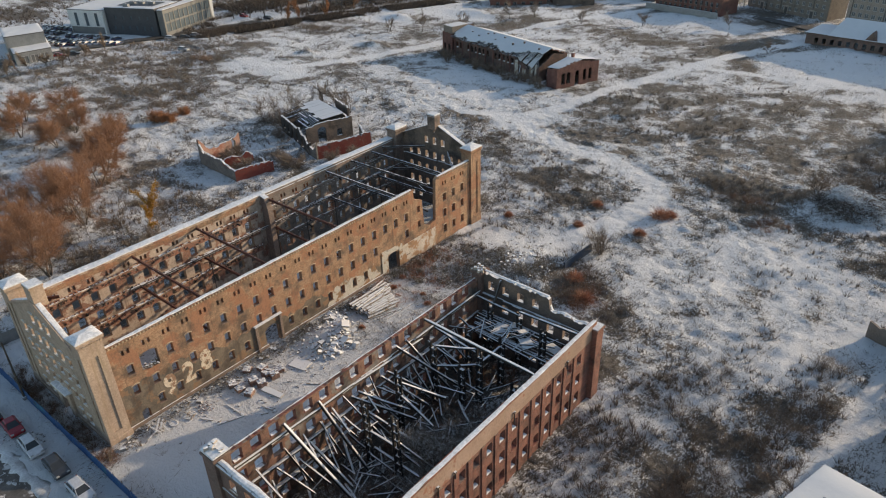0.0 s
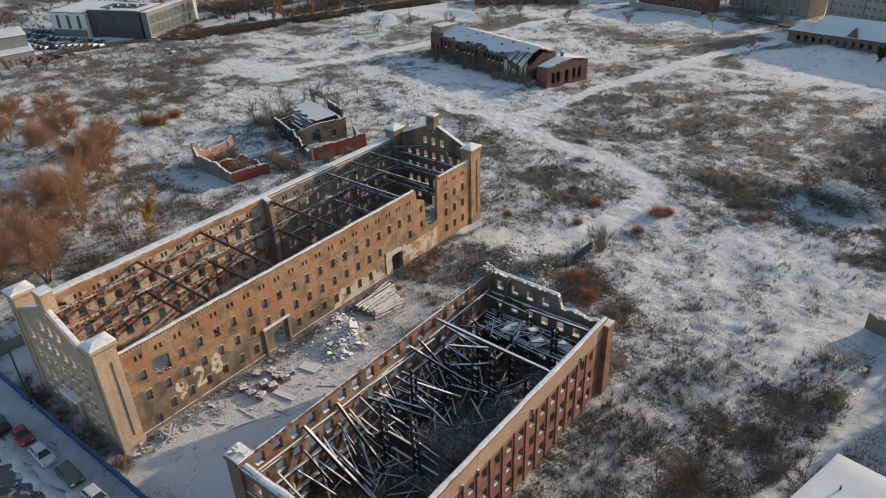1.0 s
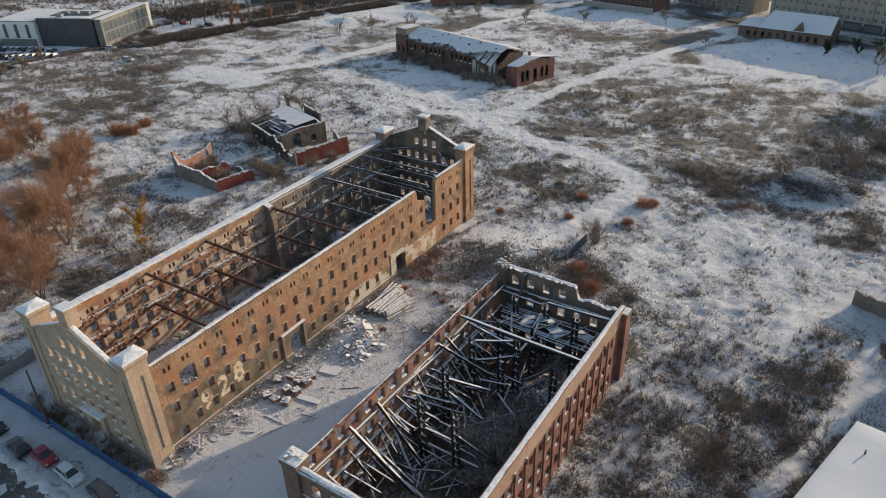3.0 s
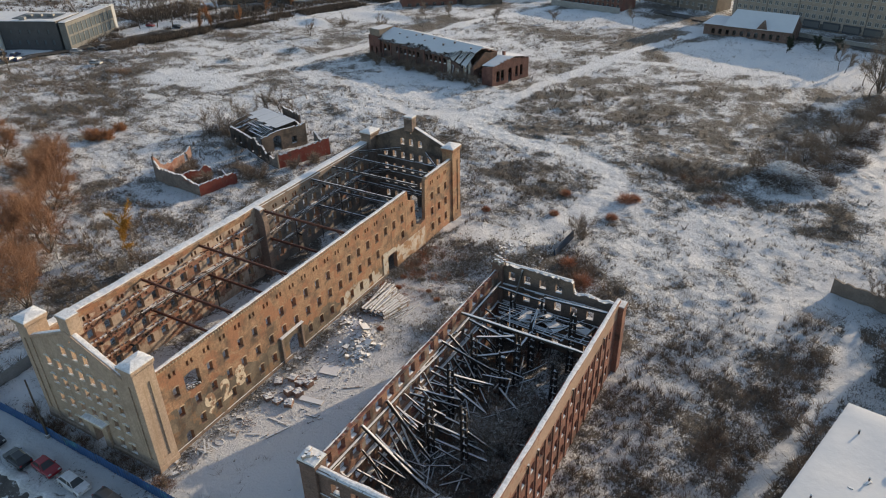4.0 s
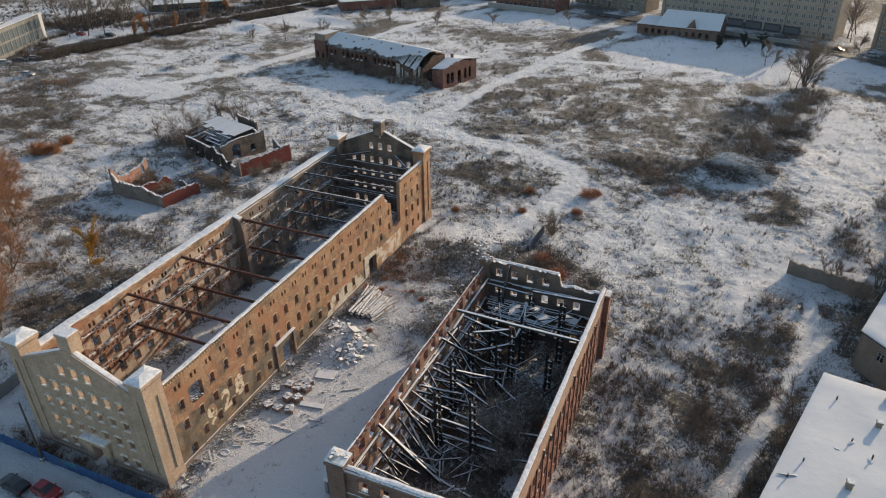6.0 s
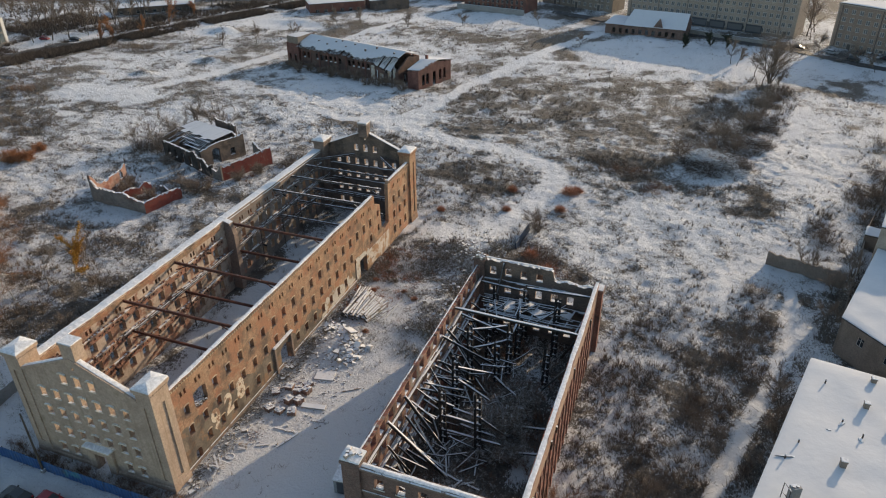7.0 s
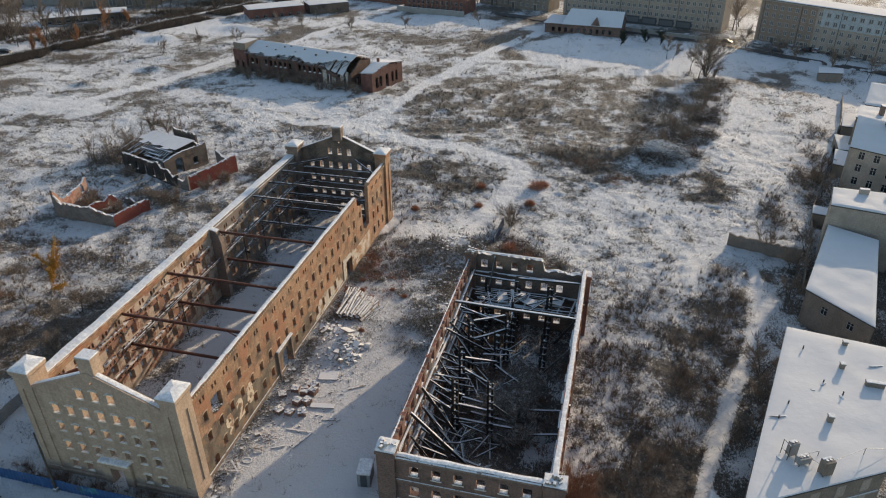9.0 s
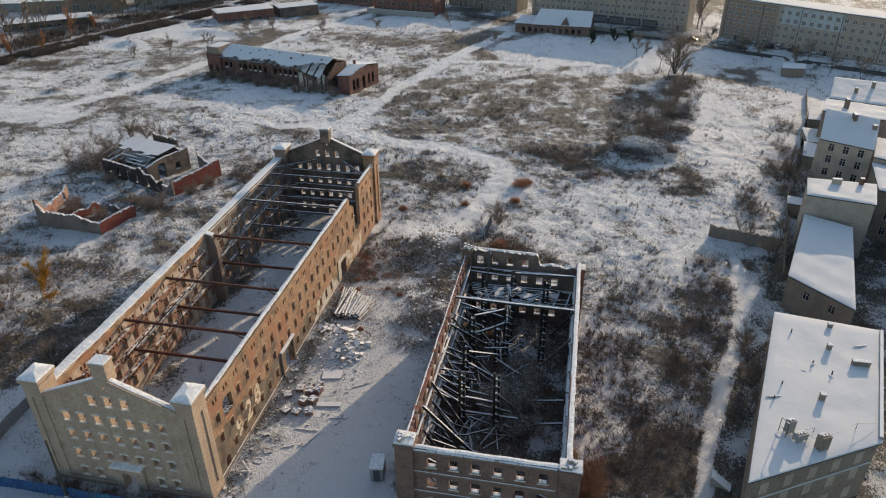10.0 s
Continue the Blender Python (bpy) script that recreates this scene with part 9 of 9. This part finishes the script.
for i, (x, y, hh) in enumerate(((-162.1, 183.8, 6.5), (-163.1, 199.5, 10.5), (-167.8, 221.5, 5.0), (-170.0, 168.0, 6.5), (-167.0, 172.5, 8.0))):
    tree("larch", x, y, hh, 0.5, "slim larch still holding orange needles by the far track", M_BARK, M_LARCH, 1, 700 + i, 1500, 0.22, 0.05, 0.12, 0.15)
for i, (x, y, hh, c) in enumerate(((-102.4, 67.2, 2.8, 0.9), (-100.6, 68.6, 2.4, 0.8), (-99.2, 70.0, 2.2, 0.8), (-102.0, 75.6, 1.9, 0.7))):
    tree("willow_bush", x, y, hh, c, "low copper-coloured willow bush on the snowy field", M_BARK, M_LARCH, 6, 720 + i, 3000, 0.85, 0.014, 0.06, 0.1, "bush")


for i, (x, y, hh) in enumerate(((41.5, 235.6, 5.0), (50.9, 242.3, 4.4), (56.5, 242.5, 5.2))):
    tree("conifer", x, y, hh, 0.55, "small dark conifer in the snow by the brick house", M_BARK, M_CONIFER, 1, 760 + i, 2200, 0.45, 0.06, 0.12, 0.08)
for i in range(18):
    x, y = float(np.clip(prng.normal(33.2, 1.7), 29.6, 38.6)), float(np.clip(prng.normal(22.5, 3.2) if i < 13 else prng.normal(8, 2.4), 4, 37))
    tree("bare_shrub", x, y, float(prng.uniform(2.6, 4.8)), 0.75, "frosted bare shrub growing inside the burnt warehouse", M_BARK, M_FROSTED, 4, 800 + i, 1300, 0.75, 0.012, 0.045, 0.15, "bush")
tree("bare_tree", 70.5, 200.5, 14.5, 1.3, "broad bare tree with upright brown twigs at the field's edge", M_TRUNK, M_TWIG, 9, 870, 13000, 0.42, 0.014, 0.0, 0.2)
for i, (x, y, hh) in enumerate(((57.0, 137.0, 4.6), (60.5, 143.0, 5.2), (56.5, 147.0, 4.2), (64.5, 155.0, 5.0), (61.0, 133.0, 4.0), (68.0, 171.0, 5.4), (53.0, 128.0, 3.8), (70.0, 182.0, 5.0))):
    tree("bare_shrub", x, y, hh, 1.1, "rounded brown leafless bush in the thicket", M_TRUNK, M_TWIG, 5, 900 + i, 1100, 0.8, 0.02, 0.0, 0.12, "bush")
for i, (x, y) in enumerate(((43.4, 3.4), (43.9, 5.6), (43.6, 7.8), (43.9, 10.0), (43.4, 12.0))):
    tree("willow_bush", x, y, 3.0, 0.9, "low copper-coloured bush against the warehouse wall", M_BARK, M_BROWNBRUSH, 6, 880 + i, 2600, 0.8, 0.016, 0.05, 0.1, "bush")
tree("bare_shrub", 24.6, 77.6, 4.4, 1.0, "wide rounded bare bush beside the scrap sheet", M_BARK, M_TWIG, 7, 860, 3000, 0.95, 0.014, 0.0, 0.1, "bush")
for i, (x, y, hh) in enumerate(((-77.0, 88.0, 6.5), (-79.5, 93.0, 7.0), (-75.5, 96.5, 6.5), (-80.5, 86.0, 5.5), (-74.0, 91.0, 5.0))):
    tree("bare_tree" if hh > 6 else "bare_shrub", x, y, hh, 0.9, "hazy bare tree with fine twigs beside the small ruin", M_BIRCH if hh > 6 else M_BARK, M_TWIG, 2, 840 + i, 1500, 0.45, 0.012)


def bush(x, y, r, mat, label, dens=1100):
    base = np.array([[x, y, gz(x, y) - 0.05]]).repeat(dens, 0)
    d = prng.normal(size=(dens, 3))
    d[:, 2] = np.abs(d[:, 2]) * 0.8 + 0.1
    d /= np.linalg.norm(d, axis=1, keepdims=True)
    mid = base + d * r * prng.uniform(0.15, 0.75, (dens, 1))
    tip = mid + (d + prng.normal(0, 0.5, (dens, 3))) * r * 0.4
    ob = blades(mid, tip, 0.028, "bush", mat, label, "bush", None, "")
    tagged(ob, group="low bushes")
    stem = Build()
    for k in range(5):
        a = 1.257 * k
        stem.tube((x, y, gz(x, y) - 0.1), (x + 0.5 * r * math.cos(a), y + 0.5 * r * math.sin(a), gz(x, y) + 0.55 * r), 0.03, 0.015, 5)
    WORLD[ob] = Matrix.Identity(4)
    part("stems", stem, M_BARK, ob, "", pose(0, 0, 0))


for x, y, r in ((27.2, 96.5, 2.2), (28.6, 98.0, 1.5), (26.8, 88.4, 1.4), (16.4, 84.4, 1.1), (15.0, 94.2, 1.3), (3.6, 79.6, 1.0), (26.0, 66.5, 1.8), (30.0, 62.5, 2.0)):
    bush(x, y, r, M_REDBUSH, "rust-red leafy bush on the snowy field", 900)
for x, y, r in ((2.0, 56.0, 0.8), (3.4, 53.4, 0.9), (4.8, 55.6, 0.8), (2.4, 50.2, 0.7), (5.6, 50.8, 0.8), (3.4, 47.0, 0.7), (1.4, 44.6, 0.8), (8.6, 48.4, 0.6), (2.2, 59.4, 0.8), (11.2, 46.6, 0.7), (7.4, 35.8, 0.6), (43.6, 4.2, 1.6), (43.2, 10.4, 1.0)):
    bush(x, y, r, M_REDBUSH if r < 0.75 else M_STRAW, "low tuft of russet weeds by the wall", 500)

# bushes along the front of the factory ruin, and in and beside the roofless ruin
for i in range(15):
    f = (i + prng.uniform(0.1, 0.9)) / 15
    tree("bare_shrub", float(-86 + 50 * f), float(168.4 - 12.6 * f - prng.uniform(0, 5)), float(prng.uniform(1.6, 3.4)), 0.8, "dark leafless bush before the factory ruin", M_TRUNK, M_BRUSH, 5, 930 + i, 900, 0.8, 0.04, 0.0, 0.12, "bush")
for i, (x, y, hh) in enumerate(((-64.5, 63.5, 2.8), (-66.0, 66.5, 2.4), (-57.0, 62.8, 2.6), (-50.0, 69.0, 3.2), (-48.5, 71.0, 2.8), (-54.0, 70.5, 2.4), (-45.0, 78.0, 2.4), (-43.0, 83.0, 2.2), (-66.5, 80.0, 2.4), (-73.0, 86.0, 3.4))):
    tree("bare_shrub", x, y, hh, 0.8, "brown leafless bush beside the small ruins", M_TRUNK, M_TWIG, 6, 950 + i, 1500, 0.8, 0.022, 0.0, 0.12, "bush")

# heaps of cut branches under snow, on the mound and beside the thicket
for cx, cy, rx, ry, k, tall in ((56, 120.5, 8.0, 6.0, 3800, 1.9), (63.8, 139, 4.4, 9.0, 2400, 1.2), (67.6, 160, 3.6, 9.0, 1800, 1.1)):
    a, r = prng.uniform(0, 2 * np.pi, k), np.sqrt(prng.random(k))
    xx, yy = cx + rx * r * np.cos(a), cy + ry * r * np.sin(a)
    lumpy = 0.5 + value_noise(xx, yy, 2.4, 51)
    base = np.stack([xx, yy, ground_z(xx, yy) + prng.uniform(0, tall, k) * (1 - r * r) * lumpy], 1)
    tip = base + np.stack([prng.normal(0, 1.0, k), prng.normal(0, 0.8, k), prng.normal(0.1, 0.35, k)], 1)
    white = value_noise(xx, yy, 3.2, 52) + 0.5 * (prng.random(k) - 0.5) > 0.48
    blades(base[white], tip[white], 0.075, "brush_pile", M_PILE, "heap of cut branches under snow", "brush pile")
    # these branches take the darkened brush colour for the heap's shaded side
    blades(base[~white], tip[~white] + np.array([0, 0, 0.3]), 0.05, "brush_pile", M_SHADEBRUSH, "bare branches sticking out of the snowy brush heap, darkened for its shaded side", "brush pile")
# dark weeds along the shaded foot of the warehouse, and tufts strewn over the trodden snow
k = 900
xx, yy = np.concatenate([22.2 - np.abs(prng.normal(0, 1.1, k)), prng.uniform(3, 21, 200)]), np.concatenate([prng.uniform(2, 44, k), prng.uniform(1, 40, 200)])
ok = np.concatenate([clumps(xx[:k], yy[:k], 3.0, 0.35, 0.62, 47) > prng.random(k), prng.random(200) < 0.45])
b, t, h = sprays(np.stack([xx, yy, ground_z(xx, yy) - 0.05], 1)[ok], 16, (0.25, 0.9), 0.75)
blades(b, t, 0.016, "weeds", M_BRUSH, "dark dead weeds along the warehouse and over the yard", "weeds")
# russet weeds by the second portal, and bare bushes between hoarding and gable
k = 800
xx, yy = np.abs(prng.normal(2.5, 3.4, k)) + 0.2, prng.normal(52, 5.5, k)
ok = clumps(xx, yy, 3.0, 0.4, 0.65, 44) > prng.random(k)
b, t, h = sprays(np.stack([xx, yy, ground_z(xx, yy) - 0.05], 1)[ok], 14, (0.3, 1.0), 0.7)
blades(b, t, 0.02, "weeds", M_REDBUSH, "russet weeds by the mill wall", "weeds")
k = 90
xx, yy = prng.uniform(-24, -2, k), prng.uniform(-2.3, -0.5, k)
b, t, h = sprays(np.stack([xx, yy, ground_z(xx, yy) - 0.05], 1), 26, (0.5, 1.7), 0.6)
blades(b, t, 0.014, "scrub", M_BRUSH, "bare bushes between hoarding and gable", "scrub")
k = 520
xx, yy = prng.uniform(-26, 3, k), prng.uniform(-2.5, -0.3, k)
ok = clumps(xx, yy, 2.6, 0.35, 0.6, 46) > prng.random(k)
b, t, h = sprays(np.stack([xx, yy, ground_z(xx, yy) - 0.05], 1)[ok], 16, (0.2, 0.7), 0.9)
blades(b, t, 0.022, "weeds", M_BROWNBRUSH, "brown dead weeds between hoarding and gable", "weeds")
n = 2600
x = np.concatenate([prng.uniform(0.0, 2.4, n), prng.normal(9, 4.5, n), prng.normal(17, 2.6, n), prng.normal(16, 4.0, n)])
y = np.concatenate([3 + 69 * prng.random(n) ** 0.6, prng.normal(54, 9, n), prng.normal(42, 6, n), prng.normal(63, 3.5, n)])
keep = (clumps(x, y, 3.0, 0.38, 0.6, 41) > prng.random(len(x))) & (x < 22.3) & (x > 0) & (y > 3)
b, t, h = sprays(np.stack([x, y, ground_z(x, y) - 0.05], 1)[keep], 9, (0.3, 0.9), 0.7)
blades(b, t, 0.022, "weeds", M_STRAW, "dry weeds along the mill wall and over the rubble", "weeds")
n = 90
x, y = prng.uniform(-19, -1.6, n), prng.uniform(4, 71, n)
b, t, h = sprays(np.stack([x, y, ground_z(x, y) - 0.05], 1), 26, (0.5, 1.6), 0.5)
blades(b, t, 0.018, "saplings", M_TWIG, "bare young shrubs growing inside the roofless mill", "shrubs")
